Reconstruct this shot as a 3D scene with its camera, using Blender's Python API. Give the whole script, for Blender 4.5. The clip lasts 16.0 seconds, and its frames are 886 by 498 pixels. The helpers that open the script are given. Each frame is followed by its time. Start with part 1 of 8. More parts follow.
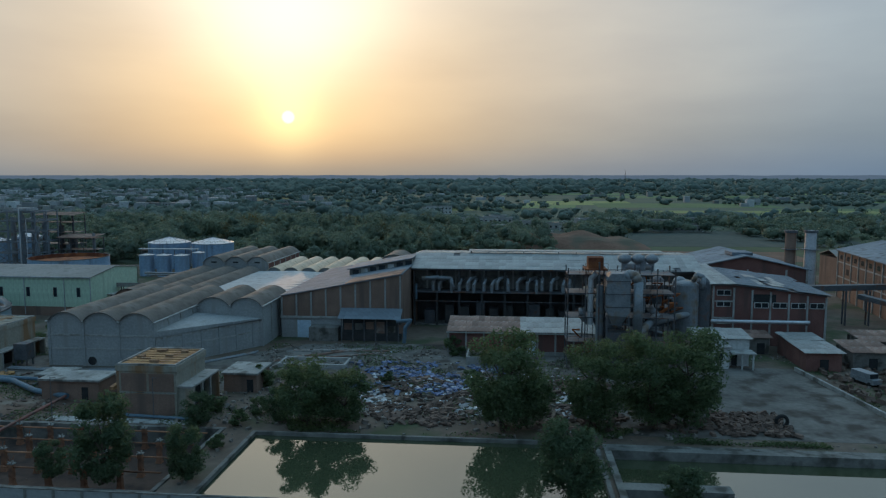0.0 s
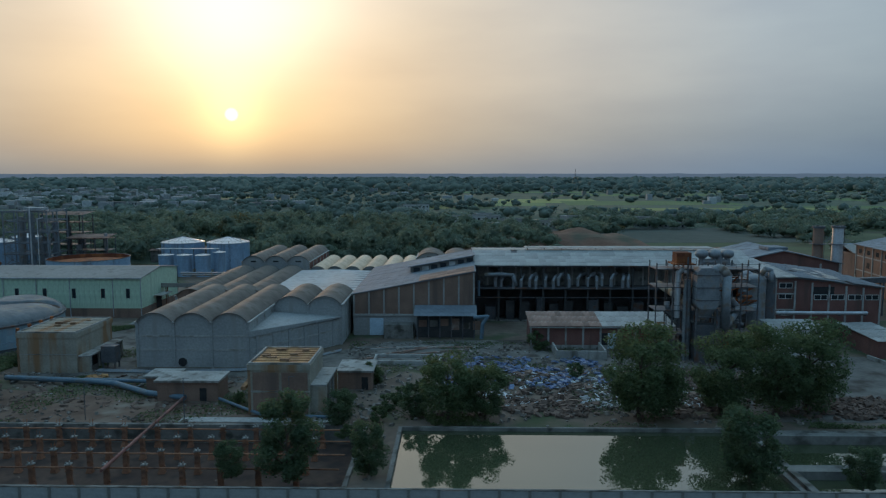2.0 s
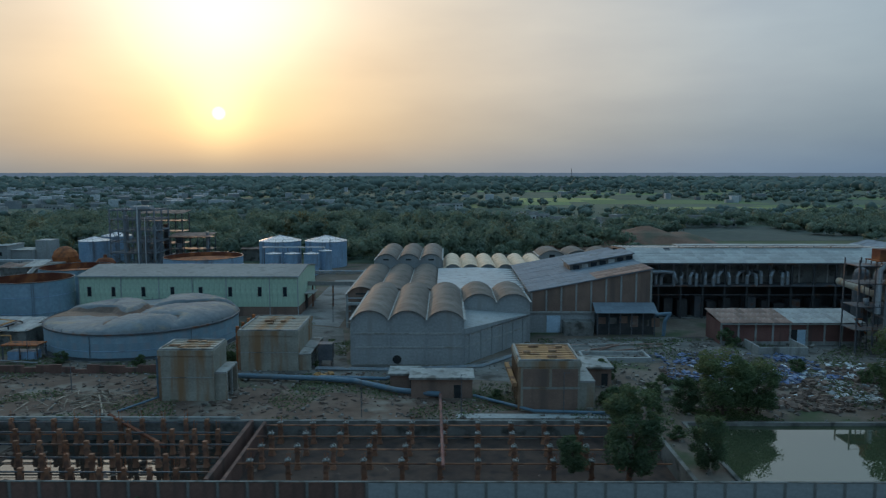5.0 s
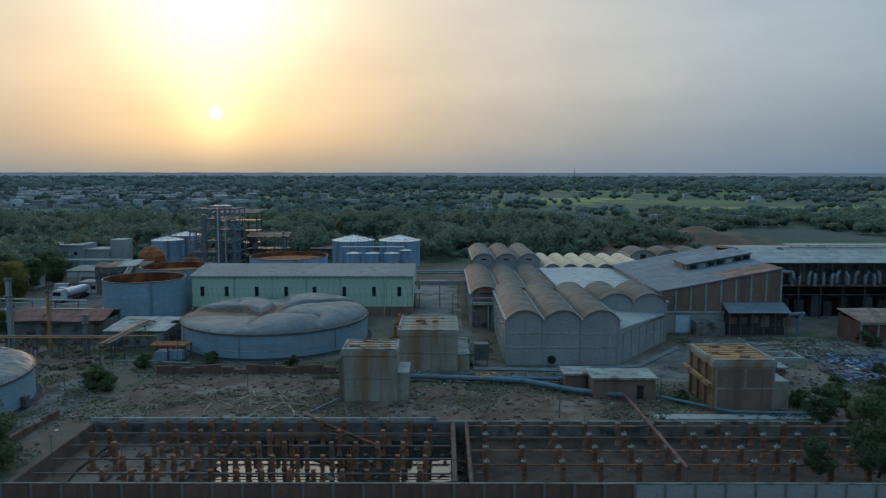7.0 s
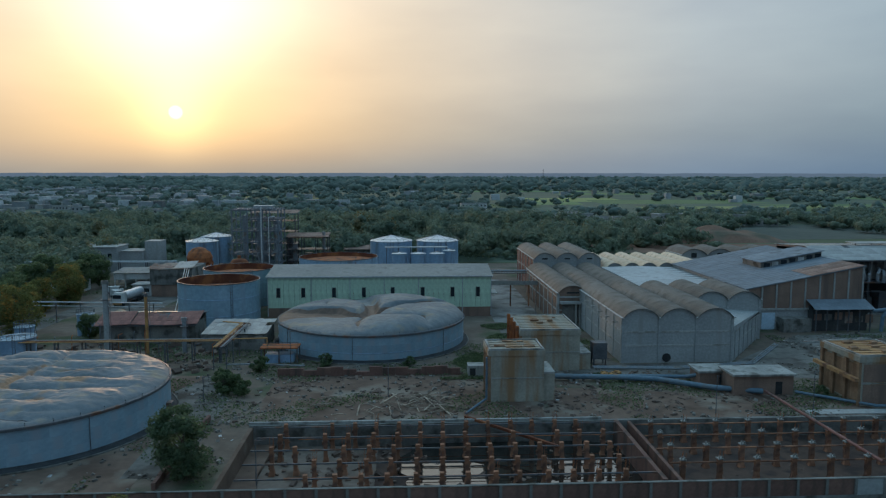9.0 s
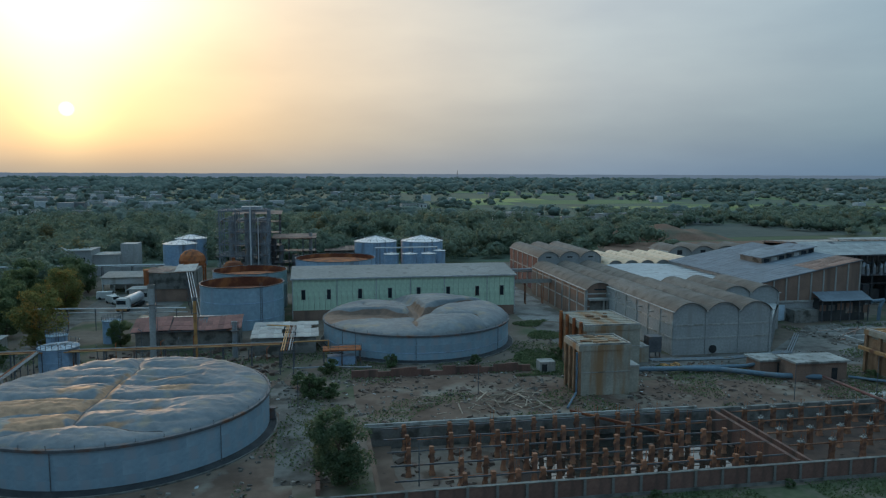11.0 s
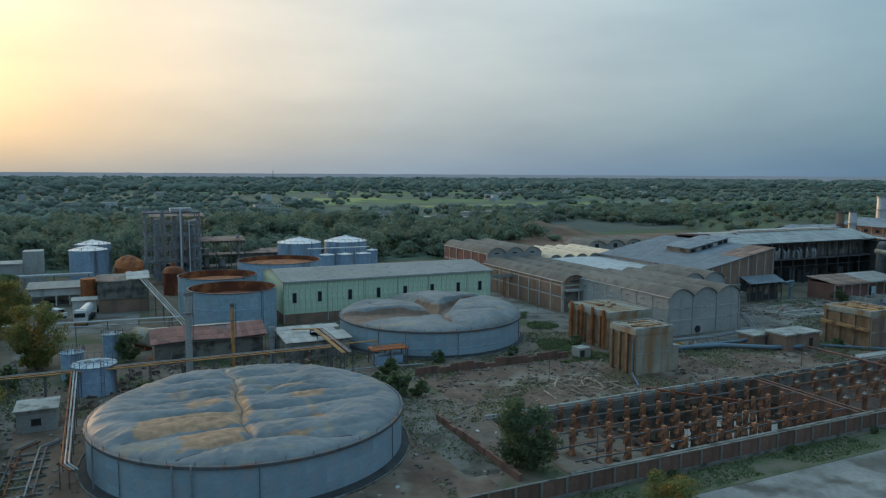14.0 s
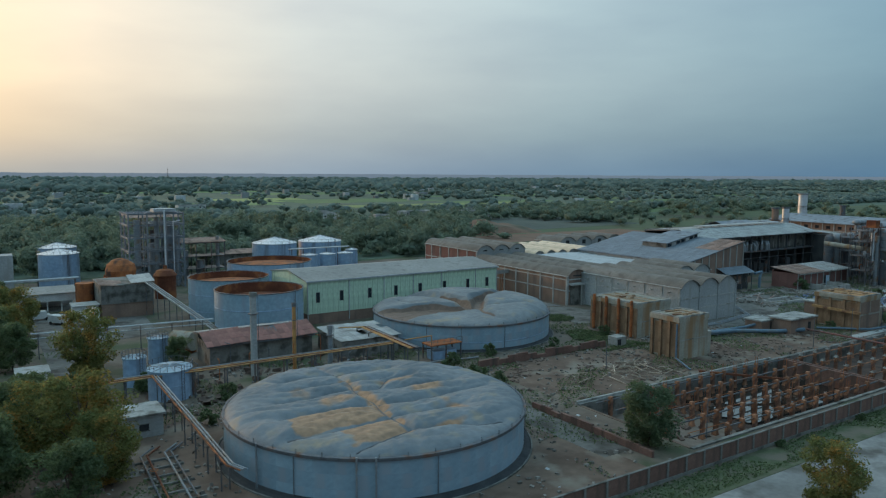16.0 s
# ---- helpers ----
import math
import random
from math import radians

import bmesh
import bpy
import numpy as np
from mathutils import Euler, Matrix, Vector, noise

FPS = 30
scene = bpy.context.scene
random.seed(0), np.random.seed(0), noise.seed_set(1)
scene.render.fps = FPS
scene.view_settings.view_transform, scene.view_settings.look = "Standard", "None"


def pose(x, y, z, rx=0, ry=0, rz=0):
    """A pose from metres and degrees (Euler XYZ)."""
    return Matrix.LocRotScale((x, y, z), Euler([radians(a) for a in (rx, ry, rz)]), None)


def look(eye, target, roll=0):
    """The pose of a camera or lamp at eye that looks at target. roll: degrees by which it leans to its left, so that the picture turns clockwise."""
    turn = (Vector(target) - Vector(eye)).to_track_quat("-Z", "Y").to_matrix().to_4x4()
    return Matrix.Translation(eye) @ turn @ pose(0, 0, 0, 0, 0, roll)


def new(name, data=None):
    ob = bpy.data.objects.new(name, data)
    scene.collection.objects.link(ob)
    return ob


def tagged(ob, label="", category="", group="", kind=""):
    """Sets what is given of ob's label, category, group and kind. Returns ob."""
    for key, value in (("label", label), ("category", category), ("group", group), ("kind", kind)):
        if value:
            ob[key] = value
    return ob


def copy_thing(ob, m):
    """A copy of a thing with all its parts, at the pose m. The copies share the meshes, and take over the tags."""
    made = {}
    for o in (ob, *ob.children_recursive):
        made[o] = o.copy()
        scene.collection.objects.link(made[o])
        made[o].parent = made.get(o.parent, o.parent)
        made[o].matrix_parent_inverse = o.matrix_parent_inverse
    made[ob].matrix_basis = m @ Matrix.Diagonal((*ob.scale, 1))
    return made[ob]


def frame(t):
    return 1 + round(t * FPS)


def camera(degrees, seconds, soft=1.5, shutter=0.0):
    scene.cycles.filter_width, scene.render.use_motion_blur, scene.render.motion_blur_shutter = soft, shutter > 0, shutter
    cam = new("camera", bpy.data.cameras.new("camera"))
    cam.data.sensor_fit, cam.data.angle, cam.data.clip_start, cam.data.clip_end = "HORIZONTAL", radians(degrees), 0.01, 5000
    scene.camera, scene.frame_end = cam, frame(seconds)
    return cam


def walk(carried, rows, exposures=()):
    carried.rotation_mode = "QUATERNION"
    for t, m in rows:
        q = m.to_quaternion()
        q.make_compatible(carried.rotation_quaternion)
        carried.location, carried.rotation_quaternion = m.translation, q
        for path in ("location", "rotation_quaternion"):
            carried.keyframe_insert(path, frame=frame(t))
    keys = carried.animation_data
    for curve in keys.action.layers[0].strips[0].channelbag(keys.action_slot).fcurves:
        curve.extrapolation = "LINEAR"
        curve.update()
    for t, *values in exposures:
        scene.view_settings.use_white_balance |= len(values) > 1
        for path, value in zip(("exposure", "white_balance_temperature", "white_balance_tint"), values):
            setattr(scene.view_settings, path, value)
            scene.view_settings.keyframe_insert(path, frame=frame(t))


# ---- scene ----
cam = camera(63.3, 16.0, soft=1.2, shutter=0.4)
METRES, EYE, TILT, LEAN, TURN = 210.0, 33.3, -5.9, 0.0, 5.3
ROWS = [
    (0.0, 0.0, 0.0, 0.0, -0.0, 0.0, 0.0),
    (0.5, -0.0307, -0.0023, -0.0001, -1.16, -0.02, 0.16),
    (1.0, -0.0607, -0.004, -0.0005, -2.23, -0.08, 0.28),
    (1.5, -0.0912, -0.0047, -0.0006, -3.26, -0.12, 0.4),
    (2.0, -0.1214, -0.0045, -0.0007, -4.16, -0.14, 0.45),
    (2.5, -0.152, -0.0037, -0.0006, -4.72, -0.15, 0.51),
    (3.0, -0.182, -0.0027, -0.0008, -4.99, -0.16, 0.54),
    (3.5, -0.2125, -0.0009, -0.0008, -5.0, -0.17, 0.54),
    (4.0, -0.2428, 0.0012, -0.0008, -4.98, -0.19, 0.53),
    (6.5, -0.4029, 0.0191, 0.0001, -5.29, -0.22, 0.49),
    (7.0, -0.434, 0.0233, 0.0002, -5.3, -0.22, 0.49),
    (7.5, -0.4652, 0.0275, 0.0003, -5.29, -0.21, 0.5),
    (8.0, -0.4958, 0.0317, 0.0004, -5.45, -0.2, 0.52),
    (8.5, -0.5262, 0.0357, 0.0006, -6.59, -0.22, 0.63),
    (9.0, -0.5564, 0.04, 0.0009, -8.11, -0.22, 0.78),
    (9.5, -0.5871, 0.0444, 0.0008, -9.64, -0.22, 0.89),
    (12.0, -0.7402, 0.0742, 0.0034, -19.96, -0.44, 1.77),
    (12.5, -0.7705, 0.0826, 0.0043, -22.54, -0.55, 2.0),
    (13.0, -0.8005, 0.0919, 0.0053, -25.12, -0.65, 2.22),
    (13.5, -0.8305, 0.1024, 0.0063, -27.72, -0.76, 2.44),
    (14.0, -0.86, 0.1139, 0.0075, -30.26, -0.86, 2.66),
    (14.5, -0.8895, 0.1266, 0.0087, -32.66, -0.99, 2.86),
    (15.0, -0.9181, 0.1403, 0.0097, -34.74, -1.11, 3.04),
    (15.5, -0.9465, 0.1549, 0.0107, -36.54, -1.21, 3.21),
    (16.0, -0.9742, 0.1701, 0.0121, -38.29, -1.31, 3.37),
]
walk(cam, [(t, pose(0, 0, EYE, TILT, LEAN, TURN) @ pose(METRES * x, METRES * y, METRES * z, 90 + pitch, roll, yaw)) for t, x, y, z, yaw, pitch, roll in ROWS],
     exposures=[(0.0, -0.02, 6170, 10), (4.0, 0.06, 6170, 10), (8.0, 0.14, 6220, 10), (12.0, 0.4, 6560, 10), (16.0, 0.66, 6950, 10)])


RNG = np.random.default_rng(11)
SUN_AZ, SUN_EL = radians(17.3), radians(4.4)
SUN_DIR = (-math.sin(SUN_AZ) * math.cos(SUN_EL), math.cos(SUN_AZ) * math.cos(SUN_EL), math.sin(SUN_EL))
GLOW_EL = radians(13.5)
GLOW_DIR = (-math.sin(SUN_AZ) * math.cos(GLOW_EL), math.cos(SUN_AZ) * math.cos(GLOW_EL), math.sin(GLOW_EL))

# ---- sky, sun ----
world = bpy.data.worlds.new("evening_sky")
scene.world = world
world.use_nodes = True
WT = world.node_tree
WT.nodes.clear()


def wnode(kind, **props):
    n = WT.nodes.new(kind)
    for k, v in props.items():
        if k == "op":
            n.operation = v
        elif k == "blend":
            n.blend_type = v
    return n


def wmath(op, a, b=None):
    n = wnode("ShaderNodeMath", op=op)
    for i, v in enumerate((a, b)):
        if v is None:
            continue
        if isinstance(v, (int, float)):
            n.inputs[i].default_value = v
        else:
            WT.links.new(v, n.inputs[i])
    return n.outputs[0]


def wramp(fac, stops):
    n = wnode("ShaderNodeValToRGB")
    el = n.color_ramp.elements
    for i, (p, c) in enumerate(stops):
        e = el[i] if i < 2 else el.new(p)
        e.position, e.color = p, (*c, 1)
    WT.links.new(fac, n.inputs[0])
    return n.outputs[0]


def wmix(blend, a, b, fac=1.0):
    n = WT.nodes.new("ShaderNodeMixRGB")
    n.blend_type = blend
    n.inputs[0].default_value = fac
    for i, v in ((1, a), (2, b)):
        if isinstance(v, tuple):
            n.inputs[i].default_value = (*v, 1)
        else:
            WT.links.new(v, n.inputs[i])
    return n.outputs[0]


wtc = wnode("ShaderNodeTexCoord")
wdir = wnode("ShaderNodeVectorMath", op="NORMALIZE")
WT.links.new(wtc.outputs["Generated"], wdir.inputs[0])


def angle_from(d):
    n = wnode("ShaderNodeVectorMath", op="DOT_PRODUCT")
    WT.links.new(wdir.outputs[0], n.inputs[0])
    n.inputs[1].default_value = d
    return wmath("MULTIPLY", wmath("ARCCOSINE", wmath("MINIMUM", n.outputs["Value"], 1.0)), 180 / math.pi)


sep = wnode("ShaderNodeSeparateXYZ")
WT.links.new(wdir.outputs[0], sep.inputs[0])
ang_sun = angle_from(SUN_DIR)
ang_glow = angle_from(GLOW_DIR)
wide = wramp(wmath("DIVIDE", ang_sun, 180.0), [
    (0.0, (0.60, 0.50, 0.35)), (1.0, (0.15, 0.21, 0.28)), (0.067, (0.59, 0.50, 0.38)), (0.14, (0.535, 0.51, 0.455)),
    (0.22, (0.395, 0.45, 0.475)), (0.33, (0.25, 0.345, 0.405)), (0.45, (0.145, 0.255, 0.335))])
low = wramp(sep.outputs[2], [
    (0.0, (0.44, 0.53, 0.65)), (1.0, (1.82, 2.12, 2.28)), (0.05, (0.60, 0.655, 0.70)), (0.12, (0.88, 0.88, 0.88)), (0.22, (1.0, 1.0, 1.0)), (0.5, (1.48, 1.63, 1.7))])
sky = wmix("MULTIPLY", wide, low)


def lobe(angle, sigma, colour):
    g = wmath("EXPONENT", wmath("MULTIPLY", wmath("POWER", wmath("DIVIDE", angle, sigma), 2.0), -1.0))
    n = WT.nodes.new("ShaderNodeMixRGB")
    n.blend_type = "MIX"
    n.inputs[1].default_value, n.inputs[2].default_value = (0, 0, 0, 1), (*colour, 1)
    WT.links.new(g, n.inputs[0])
    return n.outputs[0]


wisp_map = wnode("ShaderNodeMapping")
wisp_map.inputs["Scale"].default_value = (3.0, 3.0, 11.0)
WT.links.new(wdir.outputs[0], wisp_map.inputs[0])
wisp = wnode("ShaderNodeTexNoise")
wisp.inputs["Scale"].default_value, wisp.inputs["Detail"].default_value = 1.6, 7.0
WT.links.new(wisp_map.outputs[0], wisp.inputs["Vector"])
clouds = wramp(wisp.outputs[0], [(0.3, (0.93, 0.93, 0.95)), (0.72, (1.08, 1.07, 1.05))])
sky = wmix("MULTIPLY", sky, clouds)
# the bright veil over the sun opens upwards like a fan
RIGHT = (math.cos(SUN_AZ), math.sin(SUN_AZ), 0.0)
side = wmath("SUBTRACT", 90.0, angle_from(RIGHT))
rise = wmath("SUBTRACT", wmath("MULTIPLY", wmath("ARCSINE", sep.outputs[2]), 180 / math.pi), 4.4)
spread = wmath("ADD", 3.0, wmath("MULTIPLY", wmath("MAXIMUM", 0.0, wmath("MINIMUM", rise, 14.0)), 0.85))
across = wmath("POWER", wmath("DIVIDE", side, spread), 2.0)
along = wmath("POWER", wmath("DIVIDE", wmath("MAXIMUM", 0.0, wmath("SUBTRACT", 8.0, rise)), 5.6), 2.0)
near = wmath("POWER", wmath("DIVIDE", ang_sun, 22.0), 2.0)
veil = wmath("SQRT", wmath("ADD", across, wmath("ADD", along, near)))
sky = wmix("ADD", sky, lobe(veil, 1.0, (0.47, 0.50, 0.47)))
sky = wmix("ADD", sky, lobe(ang_glow, 12.0, (0.14, 0.10, 0.05)))
sky = wmix("ADD", sky, lobe(ang_sun, 2.4, (0.42, 0.30, 0.10)))
disc = wramp(wmath("DIVIDE", ang_sun, 2.0), [(0.13, (1.5, 1.3, 0.8)), (0.27, (0, 0, 0))])
sky = wmix("ADD", sky, disc)
nish = wnode("ShaderNodeTexSky")
nish.sky_type = "NISHITA"
nish.sun_disc = False
nish.sun_elevation, nish.sun_rotation = SUN_EL, -SUN_AZ
nish.dust_density = 4.0
sky = wmix("ADD", sky, wmix("MULTIPLY", nish.outputs[0], (0.012, 0.012, 0.012)))
wbg = wnode("ShaderNodeBackground")
wout = wnode("ShaderNodeOutputWorld")
WT.links.new(sky, wbg.inputs[0])
wbg.inputs[1].default_value = 1.0
WT.links.new(wbg.outputs[0], wout.inputs[0])
sun_data = bpy.data.lights.new("sun", "SUN")
sun_data.energy, sun_data.angle, sun_data.color = 0.6, radians(1.0), (1.0, 0.62, 0.34)
sun_ob = new("sun", sun_data)
sun_ob.matrix_world = look((0, 0, 60), tuple(Vector((0, 0, 60)) - Vector(SUN_DIR)))


# ---- materials ----
def mat(name, c1, c2, scale=0.4, rough=0.85, metal=0.0, stain=None, amount=0.5, streak=False, bump=0.3, fine=6.0, rnd=0.0, island=False, trans=0.0, stain_scale=0.5, bdist=0.05, dirt=None, tone=False):
    """Two tones by a coarse noise, a fine grain on top, stains that may run downwards, a shade of its own per object or island."""
    m = bpy.data.materials.new(name)
    m.use_nodes = True
    nt = m.node_tree
    b = nt.nodes["Principled BSDF"]
    b.inputs["Roughness"].default_value, b.inputs["Metallic"].default_value = rough, metal
    if rough >= 0.8:
        b.inputs["Specular IOR Level"].default_value = 0.25
    tc = nt.nodes.new("ShaderNodeTexCoord")

    def noise_tex(sc, detail, stretch=None):
        n = nt.nodes.new("ShaderNodeTexNoise")
        n.inputs["Scale"].default_value, n.inputs["Detail"].default_value = sc, detail
        if stretch:
            mp = nt.nodes.new("ShaderNodeMapping")
            mp.inputs["Scale"].default_value = stretch
            nt.links.new(tc.outputs["Object"], mp.inputs[0])
            nt.links.new(mp.outputs[0], n.inputs["Vector"])
        else:
            nt.links.new(tc.outputs["Object"], n.inputs["Vector"])
        return n.outputs[0]

    def ramp(fac, lo, hi, a=(0, 0, 0), z=(1, 1, 1)):
        n = nt.nodes.new("ShaderNodeValToRGB")
        e = n.color_ramp.elements
        e[0].position, e[1].position, e[0].color, e[1].color = lo, hi, (*a, 1), (*z, 1)
        nt.links.new(fac, n.inputs[0])
        return n.outputs[0]

    def mix(blend, fac, a, z):
        n = nt.nodes.new("ShaderNodeMixRGB")
        n.blend_type = blend
        for i, v in enumerate((fac, a, z)):
            if isinstance(v, float):
                n.inputs[i].default_value = v
            elif isinstance(v, tuple):
                n.inputs[i].default_value = (*v, 1)
            else:
                nt.links.new(v, n.inputs[i])
        return n.outputs[0]

    col = ramp(noise_tex(scale, 6.0), 0.32, 0.68, c1, c2)
    grain = noise_tex(fine, 8.0)
    col = mix("MULTIPLY", 1.0, col, ramp(grain, 0.25, 0.75, (0.82, 0.82, 0.82), (1.16, 1.16, 1.16)))
    if stain:
        s = noise_tex(stain_scale, 8.0, (1.0, 1.0, 0.1) if streak else None)
        f = ramp(s, 0.62 - 0.25 * amount, 0.74 - 0.2 * amount)
        col = mix("MIX", f, col, stain)
    if dirt:
        at = nt.nodes.new("ShaderNodeAttribute")
        at.attribute_name = "dirt"
        col = mix("MIX", ramp(at.outputs["Fac"], 0.35, 0.65), col, mix("MULTIPLY", 1.0, dirt, ramp(grain, 0.25, 0.75, (0.6, 0.6, 0.6), (1.3, 1.3, 1.3))))
    if tone:
        at = nt.nodes.new("ShaderNodeAttribute")
        at.attribute_name = "tone"
        col = mix("MULTIPLY", 1.0, col, ramp(at.outputs["Fac"], 0.0, 1.0, (0.80, 0.84, 0.85), (1.22, 1.17, 1.1)))
    if rnd > 0:
        src = nt.nodes.new("ShaderNodeNewGeometry").outputs["Random Per Island"] if island else nt.nodes.new("ShaderNodeObjectInfo").outputs["Random"]
        col = mix("MULTIPLY", 1.0, col, ramp(src, 0.0, 1.0, (1 - rnd,) * 3, (1 + rnd,) * 3))
    nt.links.new(col, b.inputs["Base Color"])
    if trans > 0:
        tl, ms = nt.nodes.new("ShaderNodeBsdfTranslucent"), nt.nodes.new("ShaderNodeMixShader")
        ms.inputs[0].default_value = trans
        nt.links.new(col, tl.inputs[0])
        nt.links.new(b.outputs[0], ms.inputs[1])
        nt.links.new(tl.outputs[0], ms.inputs[2])
        nt.links.new(ms.outputs[0], nt.nodes["Material Output"].inputs[0])
    if bump > 0:
        bp = nt.nodes.new("ShaderNodeBump")
        bp.inputs["Strength"].default_value, bp.inputs["Distance"].default_value = bump, bdist
        nt.links.new(grain, bp.inputs["Height"])
        nt.links.new(bp.outputs[0], b.inputs["Normal"])
    return m


M_GROUND = mat("dirt_ground", (0.108, 0.077, 0.058), (0.172, 0.136, 0.108), 0.12, 0.95, stain=(0.060, 0.075, 0.038), amount=0.5, fine=0.9, bump=0.6, stain_scale=0.11)
M_FAR = mat("farm_ground", (0.058, 0.082, 0.04), (0.098, 0.112, 0.06), 0.008, 0.95, stain=(0.06, 0.05, 0.035), amount=0.3, fine=0.05, bump=0.0, stain_scale=0.012)
M_SOIL = mat("red_brown_soil", (0.10, 0.062, 0.045), (0.17, 0.115, 0.086), 0.22, 0.95, stain=(0.21, 0.175, 0.14), amount=0.35, fine=0.8, bump=0.6, stain_scale=0.17)
M_MUD = mat("rusty_mud", (0.058, 0.036, 0.029), (0.11, 0.07, 0.052), 0.16, 0.9, stain=(0.042, 0.03, 0.026), amount=0.5, fine=2.0, bump=0.6)
# near-black for the tank foot: the shadow ring is put into this colour
M_BASE_SHADE = mat("black_bitumen", (0.028, 0.03, 0.033), (0.05, 0.05, 0.052), 0.5, 0.8, fine=3.0)
M_CONC = mat("weathered_concrete", (0.24, 0.235, 0.22), (0.36, 0.35, 0.325), 0.25, 0.9, stain=(0.13, 0.12, 0.105), amount=0.5, streak=True, fine=3.0)
M_CONC_D = mat("dark_concrete", (0.13, 0.125, 0.115), (0.22, 0.21, 0.19), 0.3, 0.9, stain=(0.07, 0.065, 0.055), amount=0.5, fine=3.0)
M_PAVE = mat("dusty_paving", (0.155, 0.15, 0.142), (0.26, 0.25, 0.235), 0.12, 0.92, stain=(0.10, 0.09, 0.078), amount=0.5, fine=1.5, stain_scale=0.2)
M_ROAD = mat("asphalt_road", (0.055, 0.056, 0.058), (0.085, 0.085, 0.085), 0.2, 0.9, fine=4.0, stain=(0.16, 0.15, 0.135), amount=0.15)
M_DUST = mat("trodden_dust", (0.105, 0.095, 0.084), (0.185, 0.172, 0.155), 0.15, 0.95, stain=(0.065, 0.055, 0.046), amount=0.5, fine=1.2, stain_scale=0.25)
M_PLASTER = mat("grey_cement_plaster", (0.265, 0.272, 0.27), (0.335, 0.338, 0.33), 0.18, 0.9, stain=(0.27, 0.265, 0.25), amount=0.2, streak=True, fine=2.5)
M_PALE = mat("pale_cement_band", (0.30, 0.297, 0.282), (0.385, 0.378, 0.358), 0.4, 0.9, stain=(0.22, 0.205, 0.18), amount=0.35, fine=3.0)
M_BRICK = mat("brown_brick", (0.19, 0.122, 0.094), (0.255, 0.165, 0.126), 0.3, 0.92, stain=(0.15, 0.105, 0.085), amount=0.4, streak=True, fine=4.0)
M_REDB = mat("red_painted_brick", (0.155, 0.072, 0.062), (0.215, 0.105, 0.088), 0.3, 0.9, stain=(0.13, 0.075, 0.065), amount=0.4, streak=True, fine=4.0)
M_GREEN = mat("mint_green_cladding", (0.41, 0.535, 0.40), (0.485, 0.605, 0.46), 0.15, 0.55, stain=(0.36, 0.46, 0.34), amount=0.25, streak=True, fine=1.5, bump=0.1)
M_GREY_ROOF = mat("grey_sheet_roof", (0.21, 0.20, 0.185), (0.27, 0.255, 0.235), 0.12, 0.75, stain=(0.17, 0.155, 0.14), amount=0.2, fine=1.5, rnd=0.1)
M_BARREL = mat("dusty_barrel_roof", (0.115, 0.10, 0.086), (0.185, 0.165, 0.145), 0.15, 0.8, stain=(0.11, 0.095, 0.08), amount=0.45, fine=2.0, rnd=0.12)
# pale tan roof, the low sun's warmth added into its colour
M_SUN_TAN = mat("tan_barrel_roof", (0.58, 0.43, 0.30), (0.69, 0.53, 0.385), 0.15, 0.8, stain=(0.42, 0.31, 0.22), amount=0.3, fine=2.0, rnd=0.08)
M_BLUE_ROOF = mat("blue_grey_sheet_roof", (0.148, 0.172, 0.20), (0.225, 0.252, 0.275), 0.1, 0.8, metal=0.0, stain=(0.115, 0.125, 0.135), amount=0.4, fine=1.2, rnd=0.1)
M_PALE_ROOF = mat("pale_sheet_roof", (0.30, 0.318, 0.325), (0.385, 0.40, 0.405), 0.1, 0.65, stain=(0.25, 0.25, 0.245), amount=0.35, fine=1.2)
M_SHEET = mat("weathered_white_sheet", (0.27, 0.272, 0.262), (0.38, 0.38, 0.365), 0.4, 0.6, metal=0.15, stain=(0.21, 0.18, 0.155), amount=0.35, fine=3.0, rnd=0.17)
M_RUST_SHEET = mat("rusty_roof_sheet", (0.19, 0.115, 0.09), (0.29, 0.19, 0.15), 0.4, 0.8, stain=(0.36, 0.33, 0.30), amount=0.3, fine=3.0, rnd=0.25)
M_TANK = mat("pale_blue_tank_paint", (0.185, 0.285, 0.35), (0.245, 0.34, 0.41), 0.15, 0.55, stain=(0.22, 0.275, 0.33), amount=0.4, streak=True, fine=1.5, bump=0.1)
M_PLATE = mat("pale_blue_tank_plates", (0.20, 0.295, 0.355), (0.255, 0.35, 0.415), 0.12, 0.55, stain=(0.25, 0.30, 0.34), amount=0.42, streak=True, fine=1.5, bump=0.1, rnd=0.08)
M_TANK_D = mat("steel_blue_tank_paint", (0.20, 0.30, 0.42), (0.27, 0.37, 0.49), 0.2, 0.5, stain=(0.16, 0.2, 0.25), amount=0.35, streak=True, fine=1.5, bump=0.1)
M_TANK_TOP = mat("silver_tank_roof", (0.45, 0.47, 0.50), (0.60, 0.61, 0.63), 0.3, 0.45, metal=0.5, fine=2.0, bump=0.1)
M_RUST_DARK = mat("old_red_rust", (0.095, 0.030, 0.017), (0.19, 0.064, 0.032), 0.3, 0.9, stain=(0.28, 0.105, 0.042), amount=0.4, fine=2.0, stain_scale=0.3)
M_RUST = mat("rusted_steel", (0.24, 0.072, 0.028), (0.40, 0.135, 0.05), 0.6, 0.85, stain=(0.10, 0.05, 0.035), amount=0.5, fine=5.0)
M_RUST_RED = mat("red_oxide_steel", (0.215, 0.095, 0.058), (0.33, 0.155, 0.085), 0.7, 0.85, stain=(0.10, 0.055, 0.043), amount=0.5, fine=5.0, rnd=0.22)
